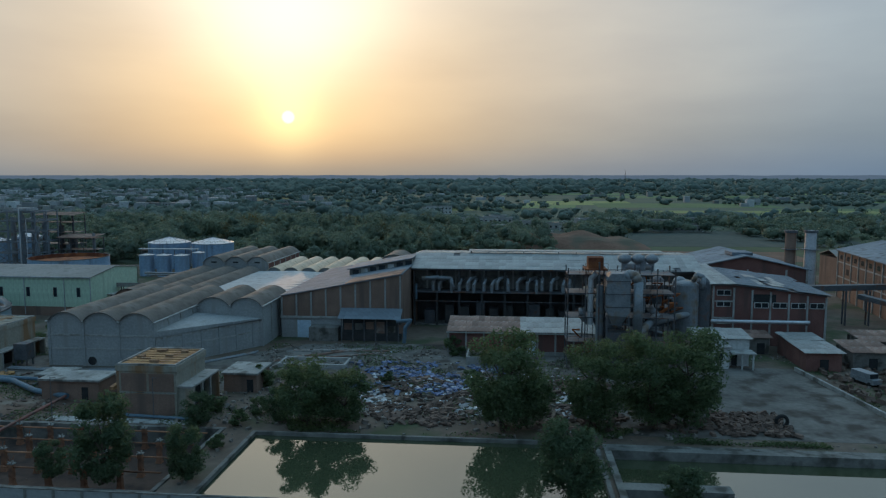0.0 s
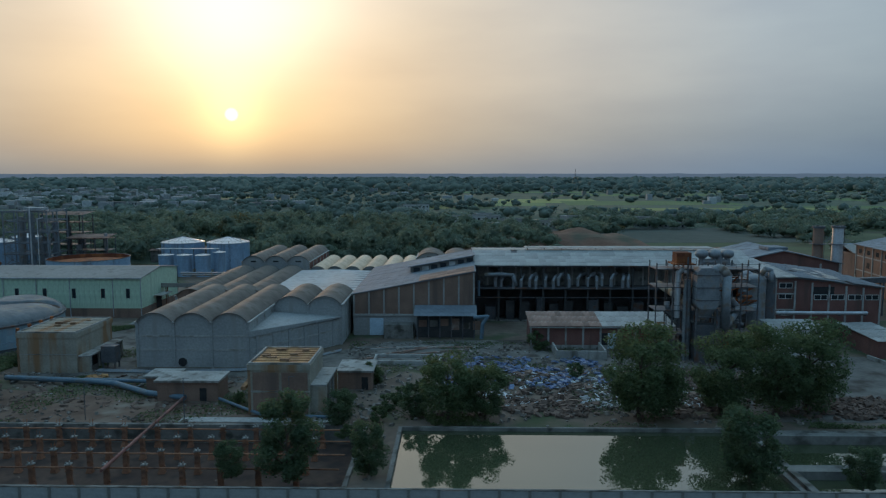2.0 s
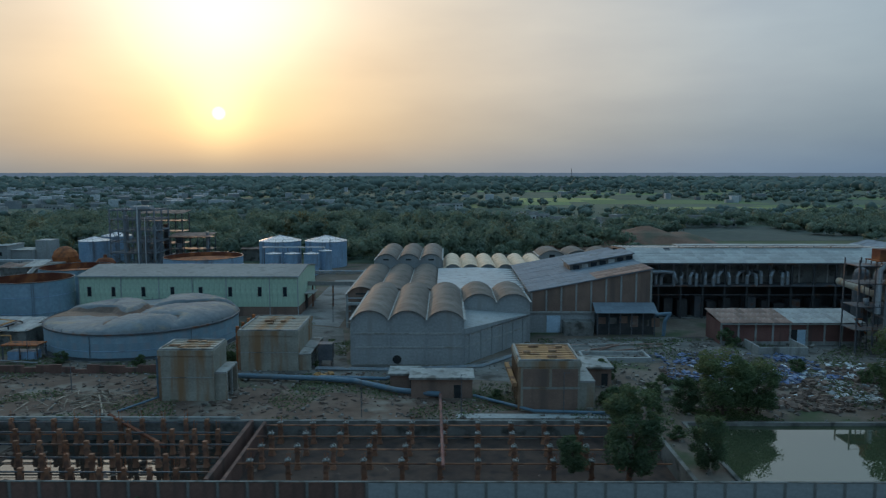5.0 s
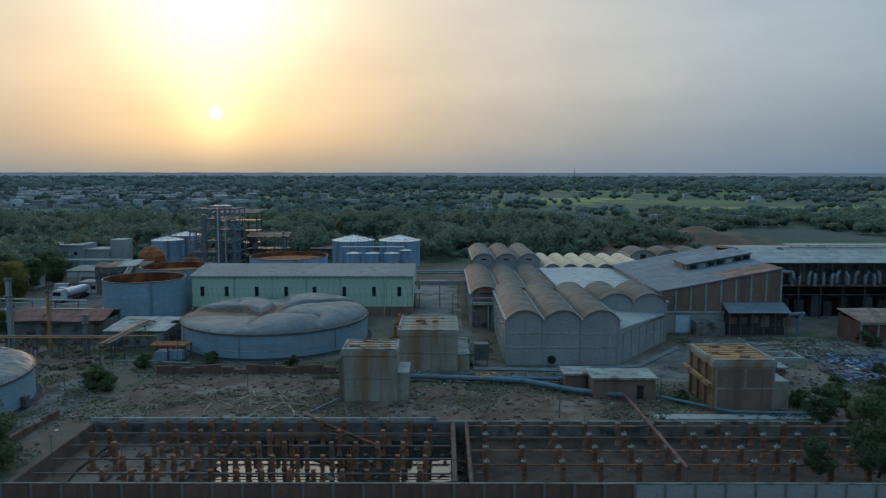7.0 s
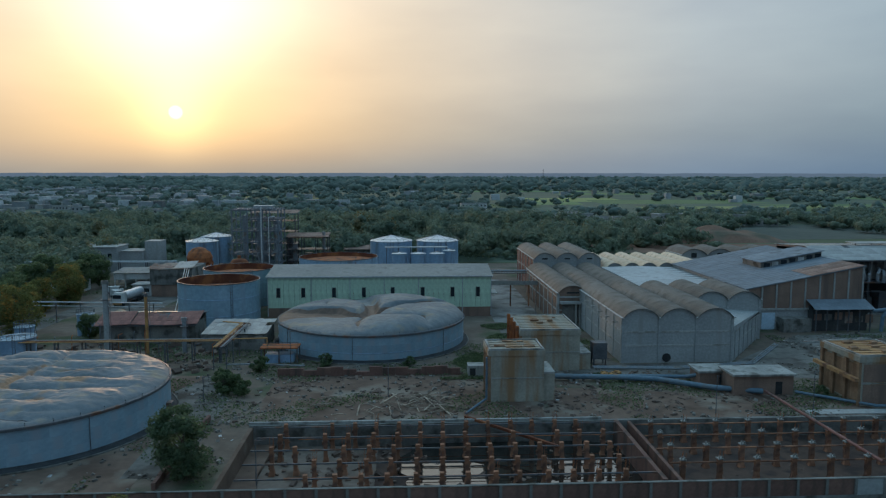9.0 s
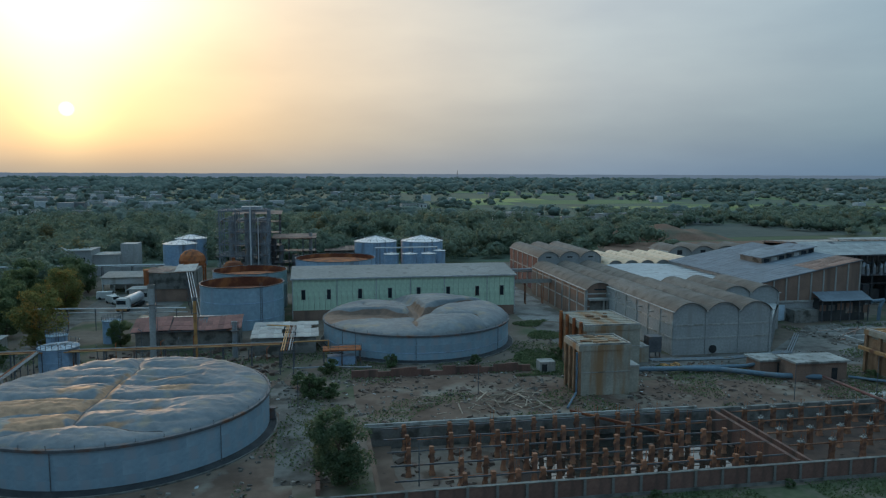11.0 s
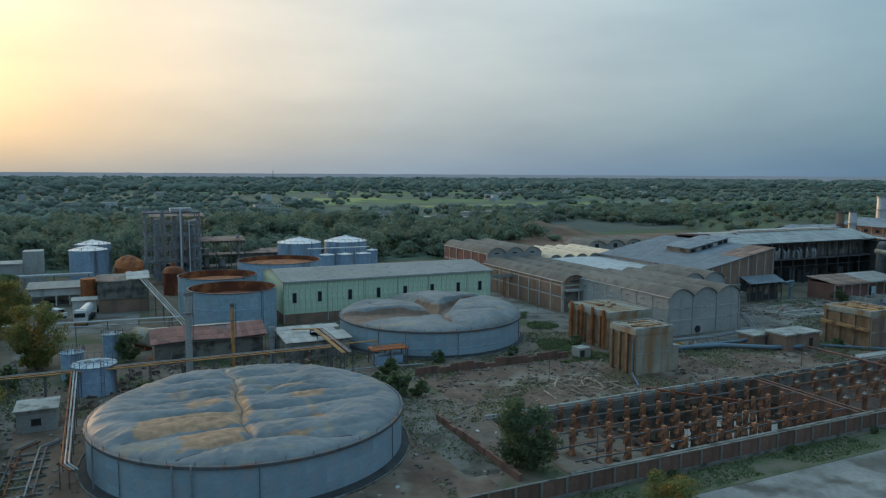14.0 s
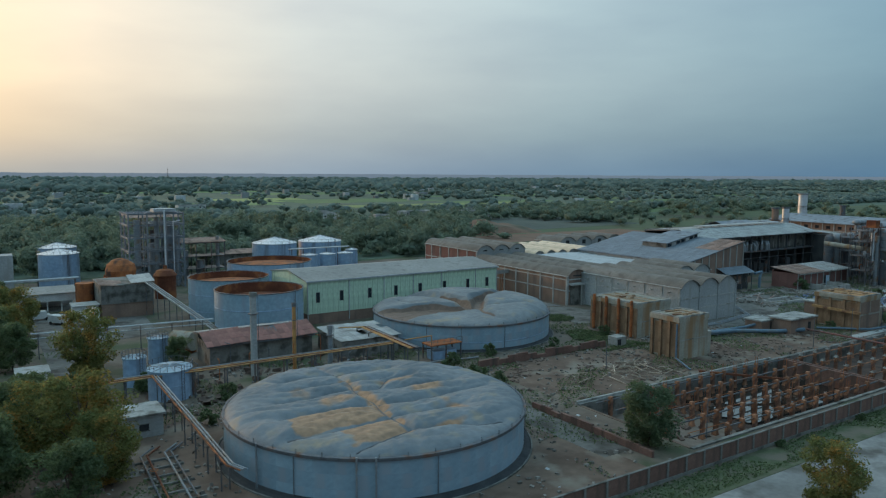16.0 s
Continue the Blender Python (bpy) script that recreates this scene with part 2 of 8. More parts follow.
M_ORANGE = mat("orange_pipe_paint", (0.36, 0.17, 0.055), (0.48, 0.245, 0.08), 0.6, 0.6, stain=(0.26, 0.13, 0.06), amount=0.4, fine=5.0)
M_STAIN_CONC = mat("rust_stained_concrete", (0.245, 0.225, 0.185), (0.335, 0.31, 0.255), 0.35, 0.9, stain=(0.26, 0.155, 0.085), amount=0.6, streak=True, fine=3.0, stain_scale=0.55)
M_RUST_CONC = mat("rust_soaked_concrete", (0.20, 0.115, 0.066), (0.30, 0.19, 0.12), 0.5, 0.9, stain=(0.14, 0.075, 0.045), amount=0.5, streak=True, fine=3.0)
M_SAND = mat("pinkish_sand", (0.15, 0.112, 0.088), (0.225, 0.178, 0.145), 0.2, 0.95, stain=(0.10, 0.068, 0.05), amount=0.45, fine=1.5, bump=0.5, stain_scale=0.2)
M_FENCE = mat("brown_brick_wall", (0.14, 0.075, 0.06), (0.20, 0.11, 0.085), 0.4, 0.92, stain=(0.09, 0.06, 0.05), amount=0.5, streak=True, fine=4.0, rnd=0.12)
M_PLANK = mat("rusty_planks", (0.30, 0.16, 0.07), (0.43, 0.25, 0.12), 0.5, 0.85, stain=(0.16, 0.08, 0.05), amount=0.5, fine=4.0, rnd=0.2)
M_STEEL = mat("galvanised_steel", (0.17, 0.185, 0.20), (0.27, 0.285, 0.30), 0.5, 0.55, metal=0.2, stain=(0.2, 0.15, 0.11), amount=0.35, fine=4.0)
M_STEEL_D = mat("dark_grey_steel", (0.075, 0.08, 0.09), (0.14, 0.145, 0.155), 0.5, 0.65, metal=0.3, stain=(0.14, 0.07, 0.045), amount=0.35, fine=4.0)
M_BLUE_PIPE = mat("blue_pipe_paint", (0.075, 0.125, 0.165), (0.115, 0.175, 0.225), 0.5, 0.6, stain=(0.11, 0.13, 0.145), amount=0.4, fine=3.0)
M_NEAR_BLACK = mat("sooty_dark_wall", (0.040, 0.041, 0.043), (0.075, 0.072, 0.07), 0.3, 0.9, fine=3.0)
M_WHITE = mat("white_wash", (0.42, 0.43, 0.42), (0.55, 0.55, 0.53), 0.3, 0.85, stain=(0.32, 0.31, 0.28), amount=0.3, streak=True, fine=3.0)
M_BLUE_DOOR = mat("light_blue_door_paint", (0.38, 0.50, 0.60), (0.46, 0.57, 0.66), 0.6, 0.6, fine=4.0)
M_TARP = mat("grey_tarpaulin", (0.088, 0.104, 0.116), (0.15, 0.165, 0.176), 0.16, 0.62, stain=(0.22, 0.18, 0.13), amount=0.25, fine=1.1, bump=0.7, bdist=0.16, stain_scale=0.3, dirt=(0.30, 0.165, 0.09))
M_TARP_B = mat("grey_membrane", (0.088, 0.104, 0.116), (0.17, 0.178, 0.18), 0.16, 0.62, stain=(0.22, 0.18, 0.13), amount=0.25, fine=1.1, bump=0.7, bdist=0.16, stain_scale=0.3, dirt=(0.115, 0.064, 0.04))
M_RED_SHEET = mat("red_oxide_sheet", (0.17, 0.062, 0.05), (0.27, 0.115, 0.09), 0.4, 0.75, stain=(0.10, 0.06, 0.05), amount=0.4, fine=2.0, rnd=0.25)
M_TOWER = mat("blue_grey_steel", (0.13, 0.155, 0.18), (0.20, 0.23, 0.26), 0.5, 0.7, stain=(0.13, 0.08, 0.06), amount=0.3, fine=4.0)
# flat near-black panels: the shade inside openings is put into the colour
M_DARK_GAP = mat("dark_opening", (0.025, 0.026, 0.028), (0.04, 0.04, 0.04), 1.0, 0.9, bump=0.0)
M_BARK = mat("bark", (0.07, 0.052, 0.04), (0.13, 0.10, 0.075), 1.5, 0.95, fine=8.0)
M_LEAF = mat("green_leaves", (0.088, 0.13, 0.06), (0.145, 0.188, 0.088), 0.4, 0.6, trans=0.6, rnd=0.3, island=True, bump=0.0, fine=2.0)
M_LEAF_D = mat("dark_green_leaves", (0.08, 0.122, 0.064), (0.128, 0.172, 0.088), 0.25, 0.6, trans=0.6, rnd=0.28, island=True, bump=0.0, fine=2.0)
M_LEAF_Y = mat("yellowing_leaves", (0.215, 0.20, 0.066), (0.135, 0.175, 0.07), 0.25, 0.8, trans=0.55, stain=(0.33, 0.185, 0.05), amount=0.42, rnd=0.3, island=True, bump=0.0, fine=2.0)
M_SCRUB = mat("scrub_ground", (0.068, 0.097, 0.07), (0.10, 0.13, 0.09), 0.012, 0.95, stain=(0.09, 0.097, 0.07), amount=0.3, fine=0.5, bump=0.3, stain_scale=0.02)
M_WOODS = mat("woodland_leaves", (0.125, 0.175, 0.128), (0.185, 0.23, 0.16), 0.09, 0.7, trans=0.5, rnd=0.12, island=True, tone=True, bump=0.25, bdist=0.3, fine=1.3, stain=(0.18, 0.145, 0.06), amount=0.14, stain_scale=0.06)
# far leaves greyed and paled: distance haze put into the base colour
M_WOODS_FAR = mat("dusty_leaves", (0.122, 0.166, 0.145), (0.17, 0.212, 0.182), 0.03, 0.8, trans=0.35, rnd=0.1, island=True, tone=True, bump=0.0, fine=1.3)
M_WEED = mat("low_weeds", (0.09, 0.125, 0.058), (0.14, 0.17, 0.082), 0.4, 0.8, trans=0.4, rnd=0.3, island=True, bump=0.0, fine=2.0)
M_GRASS = mat("rough_grass", (0.062, 0.078, 0.04), (0.10, 0.108, 0.06), 0.35, 0.95, stain=(0.13, 0.11, 0.082), amount=0.55, fine=1.2, stain_scale=0.3)
M_CROP_G = mat("green_crop", (0.078, 0.128, 0.052), (0.11, 0.16, 0.066), 0.02, 0.9, fine=0.2, rnd=0.35, bump=0.0)
M_CROP_Y = mat("yellow_crop", (0.15, 0.185, 0.065), (0.21, 0.225, 0.085), 0.02, 0.9, fine=0.2, rnd=0.35, bump=0.0)
M_CROP_B = mat("ploughed_field", (0.062, 0.074, 0.062), (0.088, 0.094, 0.078), 0.02, 0.95, fine=0.2, rnd=0.2, bump=0.0)
M_EARTH = mat("red_earth", (0.145, 0.082, 0.056), (0.20, 0.115, 0.08), 0.06, 0.95, fine=0.8, stain=(0.095, 0.088, 0.062), amount=0.35, stain_scale=0.05)
M_TYRE = mat("black_rubber", (0.02, 0.02, 0.02), (0.032, 0.032, 0.032), 2.0, 0.85, fine=8.0)
M_GLASS = bpy.data.materials.new("window_glass")
M_GLASS.use_nodes = True
_g = M_GLASS.node_tree.nodes["Principled BSDF"]
_g.inputs["Base Color"].default_value, _g.inputs["Roughness"].default_value = (0.02, 0.025, 0.03, 1), 0.08
M_WATER = bpy.data.materials.new("still_pond_water")
M_WATER.use_nodes = True
_nt = M_WATER.node_tree
_g = _nt.nodes["Principled BSDF"]
_g.inputs["Base Color"].default_value, _g.inputs["Roughness"].default_value = (0.05, 0.06, 0.032, 1), 0.03
_g.inputs["IOR"].default_value = 2.0
_n, _b, _t = _nt.nodes.new("ShaderNodeTexNoise"), _nt.nodes.new("ShaderNodeBump"), _nt.nodes.new("ShaderNodeTexCoord")
_n.inputs["Scale"].default_value, _n.inputs["Detail"].default_value = 1.2, 3.0
_b.inputs["Strength"].default_value, _b.inputs["Distance"].default_value = 0.03, 0.02
_nt.links.new(_t.outputs["Object"], _n.inputs["Vector"])
_nt.links.new(_n.outputs[0], _b.inputs["Height"])
_nt.links.new(_b.outputs[0], _g.inputs["Normal"])

M_PUDDLE = M_WATER.copy()
M_PUDDLE.name = "dark_standing_water"
M_PUDDLE.node_tree.nodes["Principled BSDF"].inputs["Base Color"].default_value = (0.022, 0.02, 0.017, 1)


# ---- builders ----
def thing(name, at, label, category, group="", kind="", rz=0.0):
    ob = new(name)
    ob.empty_display_size = 0.5
    ob.matrix_world = pose(*at, 0, 0, rz)
    return tagged(ob, label, category, group, kind)


def part(name, bm, material, parent, label="", smooth=False, at=None):
    me = bpy.data.meshes.new(name)
    bmesh.ops.recalc_face_normals(bm, faces=bm.faces)
    bm.to_mesh(me)
    bm.free()
    me.materials.append(material)
    if smooth:
        me.shade_smooth()
    ob = new(name, me)
    ob.parent = parent
    if at is not None:
        ob.matrix_basis = at
    if label:
        ob["label"] = label
    return ob


def again(ob, at):
    """Another piece on the same mesh, under the same parent."""
    o = new(ob.name.split(".")[0], ob.data)
    o.parent = ob.parent
    o.matrix_basis = at
    return o


def box(bm, x0, x1, y0, y1, z0, z1):
    v = [bm.verts.new(p) for p in ((x0, y0, z0), (x1, y0, z0), (x1, y1, z0), (x0, y1, z0), (x0, y0, z1), (x1, y0, z1), (x1, y1, z1), (x0, y1, z1))]
    for f in ((0, 1, 2, 3), (4, 5, 6, 7), (0, 1, 5, 4), (1, 2, 6, 5), (2, 3, 7, 6), (3, 0, 4, 7)):
        bm.faces.new([v[i] for i in f])
    return bm


def boxes(*bs):
    bm = bmesh.new()
    for b in bs:
        box(bm, *b)
    return bm


def tube(bm, p0, p1, r0, r1=None, n=12, caps=True):
    r1 = r0 if r1 is None else r1
    a, b = Vector(p0), Vector(p1)
    q = (b - a).to_track_quat("Z", "Y")
    rings = []
    for p, r in ((a, r0), (b, r1)):
        rings.append([bm.verts.new(p + q @ Vector((r * math.cos(2 * math.pi * i / n), r * math.sin(2 * math.pi * i / n), 0))) for i in range(n)])
    for i in range(n):
        bm.faces.new((rings[0][i], rings[0][(i + 1) % n], rings[1][(i + 1) % n], rings[1][i]))
    if caps:
        bm.faces.new(rings[0][::-1])
        bm.faces.new(rings[1])
    return bm


def tubes(pts, r, n=10):
    """A bent pipe with ball-like knees."""
    bm = bmesh.new()
    for a, b in zip(pts[:-1], pts[1:]):
        tube(bm, a, b, r, n=n)
    for p in pts[1:-1]:
        bmesh.ops.create_icosphere(bm, subdivisions=1, radius=r * 1.08, matrix=Matrix.Translation(p))
    return bm


def prism(bm, pts, d0, d1, axis="z"):
    """A polygon pushed along an axis. pts are (x, y) for z, (x, z) for y, (y, z) for x."""
    def place(p, d):
        return {"z": (p[0], p[1], d), "y": (p[0], d, p[1]), "x": (d, p[0], p[1])}[axis]
    a = [bm.verts.new(place(p, d0)) for p in pts]
    b = [bm.verts.new(place(p, d1)) for p in pts]
    bm.faces.new(a)
    bm.faces.new(b[::-1])
    for i in range(len(pts)):
        j = (i + 1) % len(pts)
        bm.faces.new((a[i], a[j], b[j], b[i]))
    return bm


def arch(w, zw, rise, n=14):
    """Points of a flat circular arch over 0..w."""
    r = (w * w / 4 + rise * rise) / (2 * rise)
    half = math.asin(w / 2 / r)
    return [(w / 2 + r * math.sin(-half + 2 * half * i / n), zw + rise - r + r * math.cos(-half + 2 * half * i / n)) for i in range(n + 1)]


def beam(bm, p0, p1, w, h):
    a, b = Vector(p0), Vector(p1)
    d = b - a
    q = d.to_track_quat("X", "Z").to_matrix().to_4x4()
    for f in box_faces(d.length, w, h):
        bm.faces.new([bm.verts.new(a + (q @ Vector(c))) for c in f])


def box_faces(L, w, h):
    v = [(0, -w, -h), (L, -w, -h), (L, w, -h), (0, w, -h), (0, -w, h), (L, -w, h), (L, w, h), (0, w, h)]
    return [[v[i] for i in f] for f in ((0, 1, 2, 3), (4, 5, 6, 7), (0, 1, 5, 4), (1, 2, 6, 5), (2, 3, 7, 6), (3, 0, 4, 7))]


def sheets(parent, origin, u, v, nu, nv, material, name="roof_sheet", loose=0.02, lost=0.0, seed=1):
    """Single overlapping sheets over the slope that u and v span from origin (local to the parent), on one shared mesh."""
    rr = random.Random(seed)
    o, u, v = Vector(origin), Vector(u), Vector(v)
    lu, lv = u.length / nu, v.length / nv
    ex, ey = u.normalized(), v.normalized()
    ez = ex.cross(ey).normalized()
    if ez.z < 0:
        ez = -ez
    bm = bmesh.new()
    n = 4
    for k in range(n):
        h = 0.035 * (k % 2)
        box(bm, lu * k / n, lu * (k + 1) / n + 0.01, -0.02, lv * 1.04, h, h + 0.03)
    me = bpy.data.meshes.new(name)
    bm.to_mesh(me)
    bm.free()
    me.materials.append(material)
    for i in range(nu):
        for j in range(nv):
            if rr.random() < lost:
                continue
            ob = new(name, me)
            ob.parent = parent
            p = o + ex * (lu * i) + ey * (lv * j) + ez * (0.05 + 0.03 * j % 0.05 + rr.uniform(0, loose))
            m3 = Matrix((ex, ey, ez)).transposed().to_4x4()
            ob.matrix_basis = Matrix.Translation(p) @ m3 @ pose(0, 0, 0, rr.gauss(0, 12 * loose), rr.gauss(0, 18 * loose), rr.gauss(0, 12 * loose))


# ---- ground, pond, pit, roads ----
def grid_sheet(name, xs, ys, holes, z, material, label, category):
    bm = bmesh.new()
    vs = {}
    for i in range(len(xs) - 1):
        for j in range(len(ys) - 1):
            cx, cy = (xs[i] + xs[i + 1]) / 2, (ys[j] + ys[j + 1]) / 2
            if any(a < cx < b and c < cy < d for a, b, c, d in holes):
                continue
            q = []
            for x, y in ((xs[i], ys[j]), (xs[i + 1], ys[j]), (xs[i + 1], ys[j + 1]), (xs[i], ys[j + 1])):
                if (x, y) not in vs:
                    vs[(x, y)] = bm.verts.new((x, y, z))
                q.append(vs[(x, y)])
            bm.faces.new(q)
    return tagged(part(name, bm, material, None), label, category, kind="structure")


PIT = (-137.0, -37.5, 69.5, 88.0)
POND_A = (-32.4, 10.6, 66.8, 87.4)
POND_B = (12.4, 75.0, 66.8, 84.8)
grid_sheet("ground", [-4900, -1500, -600, -300, PIT[0], -87, PIT[1], POND_A[0], POND_A[1], POND_B[0], POND_B[1], 120, 400, 1500, 4900],
           [-4900, -600, 0, 66.8, 69.5, 84.8, 87.4, 88.0, 120, 255], [PIT, POND_A, POND_B], 0.0, M_GROUND, "bare brown dirt ground with patches of weeds", "ground")
grid_sheet("ground", [-4900, -1500, -600, -300, -87, 120, 400, 1500, 4900], [255, 420, 800, 1600, 4900], [], 0.0, M_FAR, "green and brown farmland reaching the horizon", "ground")


def strip(name, quad, z, material, label, category):
    bm = bmesh.new()
    prism(bm, quad, z - 0.03, z)
    return tagged(part(name, bm, material, None), label, category, kind="structure")


strip("road", [(-600, 30), (400, 30), (400, 49.5), (-600, 49.5)], 0.03, M_ROAD, "grey asphalt road with dusty edges", "road")
strip("pavement", [(-600, 49.6), (400, 49.6), (400, 59.8), (-600, 59.8)], 0.025, M_PAVE, "pale dusty road shoulder of broken concrete", "road shoulder")
strip("yard_soil", [(-216, 66.5), (-146, 66.5), (-146, 112), (-216, 118)], 0.016, M_SOIL, "trodden red-brown soil round the covered tank", "soil")
strip("verge", [(-600, 59.9), (400, 59.9), (400, 64.2), (-600, 64.2)], 0.03, M_GRASS, "strip of rough green grass beside the wall", "grass verge")
strip("pavement", [(15, 91), (50.5, 91), (51.5, 106), (48.5, 126), (15, 126)], 0.03, M_DUST, "dusty concrete yard", "yard")
strip("pavement", [(-98, 109), (-60, 108), (-40, 104), (-38, 137), (-61, 116.5), (-81, 116.5), (-86, 146), (-98, 150)], 0.024, M_DUST, "dusty grey service lane round the sheds", "lane")
strip("pavement", [(-98, 152), (-87, 147), (-86.5, 215), (-98, 215)], 0.03, M_PAVE, "dusty grey lane between two halls", "lane")
strip("pavement", [(-198, 96), (-193.5, 96), (-193.8, 165), (-177, 166), (-176, 186), (-198, 205)], 0.024, M_DUST, "dusty concrete lane and truck yard", "lane")
strip("pavement", [(-148, 73), (-142, 73), (-143, 100), (-149, 112), (-152, 104), (-148.5, 96)], 0.024, M_DUST, "dusty track beside the covered tank", "track")
strip("ground", [(-138, 88.8), (-99, 88.8), (-98, 96), (-108, 111), (-138, 111)], 0.02, M_SOIL, "patch of churned red-brown soil", "soil")
strip("ground", [(-97.5, 88.8), (-42, 88.8), (-44, 92), (-60, 97), (-97, 104)], 0.018, M_SOIL, "strip of churned red-brown soil", "soil")
strip("pavement", [(-40, 118), (15, 119), (30, 127), (38, 140), (-20, 138), (-40, 136)], 0.022, M_DUST, "dusty littered forecourt of the mill", "yard")

# the sunken basin
pit = thing("basin", (0, 0, 0), "sunken concrete basin with a wet rusty floor", "basin", kind="structure")
x0, x1, y0, y1 = PIT
part("floor", boxes((x0, x1, y0, y1, -3.0, -2.7)), M_MUD, pit, "rusty mud floor")
part("back_wall", boxes((x0 - 0.5, x1 + 0.5, y1, y1 + 0.5, -3, 0.25), (x0 - 0.5, x1 + 0.5, y1 + 0.5, y1 + 1.1, -0.2, 0.08)), M_CONC_D, pit)
part("front_wall", boxes((x0 - 0.5, x1 + 0.5, y0 - 0.5, y0, -3, 0.2)), M_CONC_D, pit)
part("side_wall", boxes((x0 - 0.5, x0, y0, y1, -3, 0.05)), M_SOIL, pit)
part("side_wall", boxes((x1, x1 + 0.5, y0, y1, -3, 0.2)), M_CONC_D, pit)
part("dividing_wall", boxes((-90.1, -89.6, y0, y1, -2.7, 0.35), (-88.3, -87.9, y0, y1, -2.7, 0.15)), M_FENCE, pit, "rust-red dividing wall")
part("dry_floor", boxes((x0, -121.0, y0, y1, -2.7, -2.62)), M_SAND, pit, "dry sandy floor")
part("raised_floor", boxes((-87.9, x1, y0, y1, -2.7, -2.2)), M_MUD, pit, "silted floor among the columns")
wet = []
for a in np.linspace(0, 2 * math.pi, 57)[:-1]:
    q = 1 + 0.16 * noise.noise(Vector((2.4 * math.cos(a), 2.4 * math.sin(a), 5)))
    wet.append((min(-103.2 + 14.6 * q * math.copysign(abs(math.cos(a)) ** 0.6, math.cos(a)), -90.2), min(81.5 + 7.3 * q * math.copysign(abs(math.sin(a)) ** 0.6, math.sin(a)), y1 - 0.1)))
bm = bmesh.new()
prism(bm, wet, -2.69, -2.4)
tagged(part("water", bm, M_PUDDLE, None), "dark standing water on the basin floor", "puddle", kind="structure")
bm = bmesh.new()
prism(bm, [(-137.0, 69.6), (-133.2, 69.6), (-134.6, 79), (-134.2, 87.9), (-137.0, 87.9)], -2.61, -2.2)
part("silt_bank", bm, M_SOIL, pit, "bank of slipped soil")

# ponds
for nm, P, lab in (("water_a", POND_A, "still green-brown pond water mirroring the sky"), ("water_b", POND_B, "still grey pond water behind a concrete kerb")):
    tagged(part("water", boxes((P[0], P[1], P[2], P[3], -1.6, -0.2 if P is POND_A else -0.7)), M_WATER, None), lab, "pond", kind="structure")
pw = thing("pond_kerb", (0, 0, 0), "worn concrete kerb wall round the ponds", "pond wall", kind="structure")
part("kerb", boxes((-32.9, 11.0, 87.4, 87.85, -1.6, 0.28)), M_CONC_D, pw)
part("kerb", boxes((-32.9, -32.4, 66.8, 87.4, -1.6, 0.28)), M_CONC_D, pw)
part("kerb", boxes((10.6, 11.1, 66.8, 87.4, -1.6, 0.3)), M_CONC_D, pw)
part("kerb", boxes((11.6, 75, 84.8, 85.9, -1.6, 0.42), (11.6, 75, 85.9, 87.4, -0.3, 0.2)), M_CONC_D, pw)
part("kerb", boxes((11.6, 12.4, 66.8, 84.8, -1.6, 0.4)), M_CONC_D, pw)
part("pier", boxes((12.4, 23.6, 74.2, 76.0, -1.6, 0.3)), M_CONC_D, pw)

# boundary wall along the road
fence = thing("boundary_wall", (0, 65, 0), "brick boundary wall in brown and grey panels", "boundary wall", kind="structure")
bm_p = boxes((0, 2.9, -0.1, 0.1, 0.35, 2.0))
pan = part("panel", bm_p, M_FENCE, fence, at=pose(-240, 0, 0))
pang = part("panel", boxes((0, 2.9, -0.1, 0.1, 0.35, 2.0)), M_PLASTER, fence, at=pose(-60, 0, 0))
pst = part("post", boxes((-0.14, 0.14, -0.16, 0.16, 0, 2.12)), M_CONC_D, fence, at=pose(-240.05, 0, 0))
for k in range(1, 110):
    xx = -240 + 3 * k
    if abs(xx + 60) > 0.1:
        again(pan if xx < -72 else pang, pose(xx, 0, RNG.uniform(-0.04, 0.04)))
    again(pst, pose(xx - 0.05, 0, 0))
part("plinth", boxes((-240, 90, -0.18, 0.18, 0, 0.35)), M_CONC_D, fence)
part("coping", boxes((-240, 90, -0.13, 0.13, 2.06, 2.13)), M_CONC_D, fence)


# ---- halls ----
def slab_wall(parent, pts, d0, d1, axis, material, name="wall", label=""):
    bm = bmesh.new()
    prism(bm, pts, d0, d1, axis)
    return part(name, bm, material, parent, label)


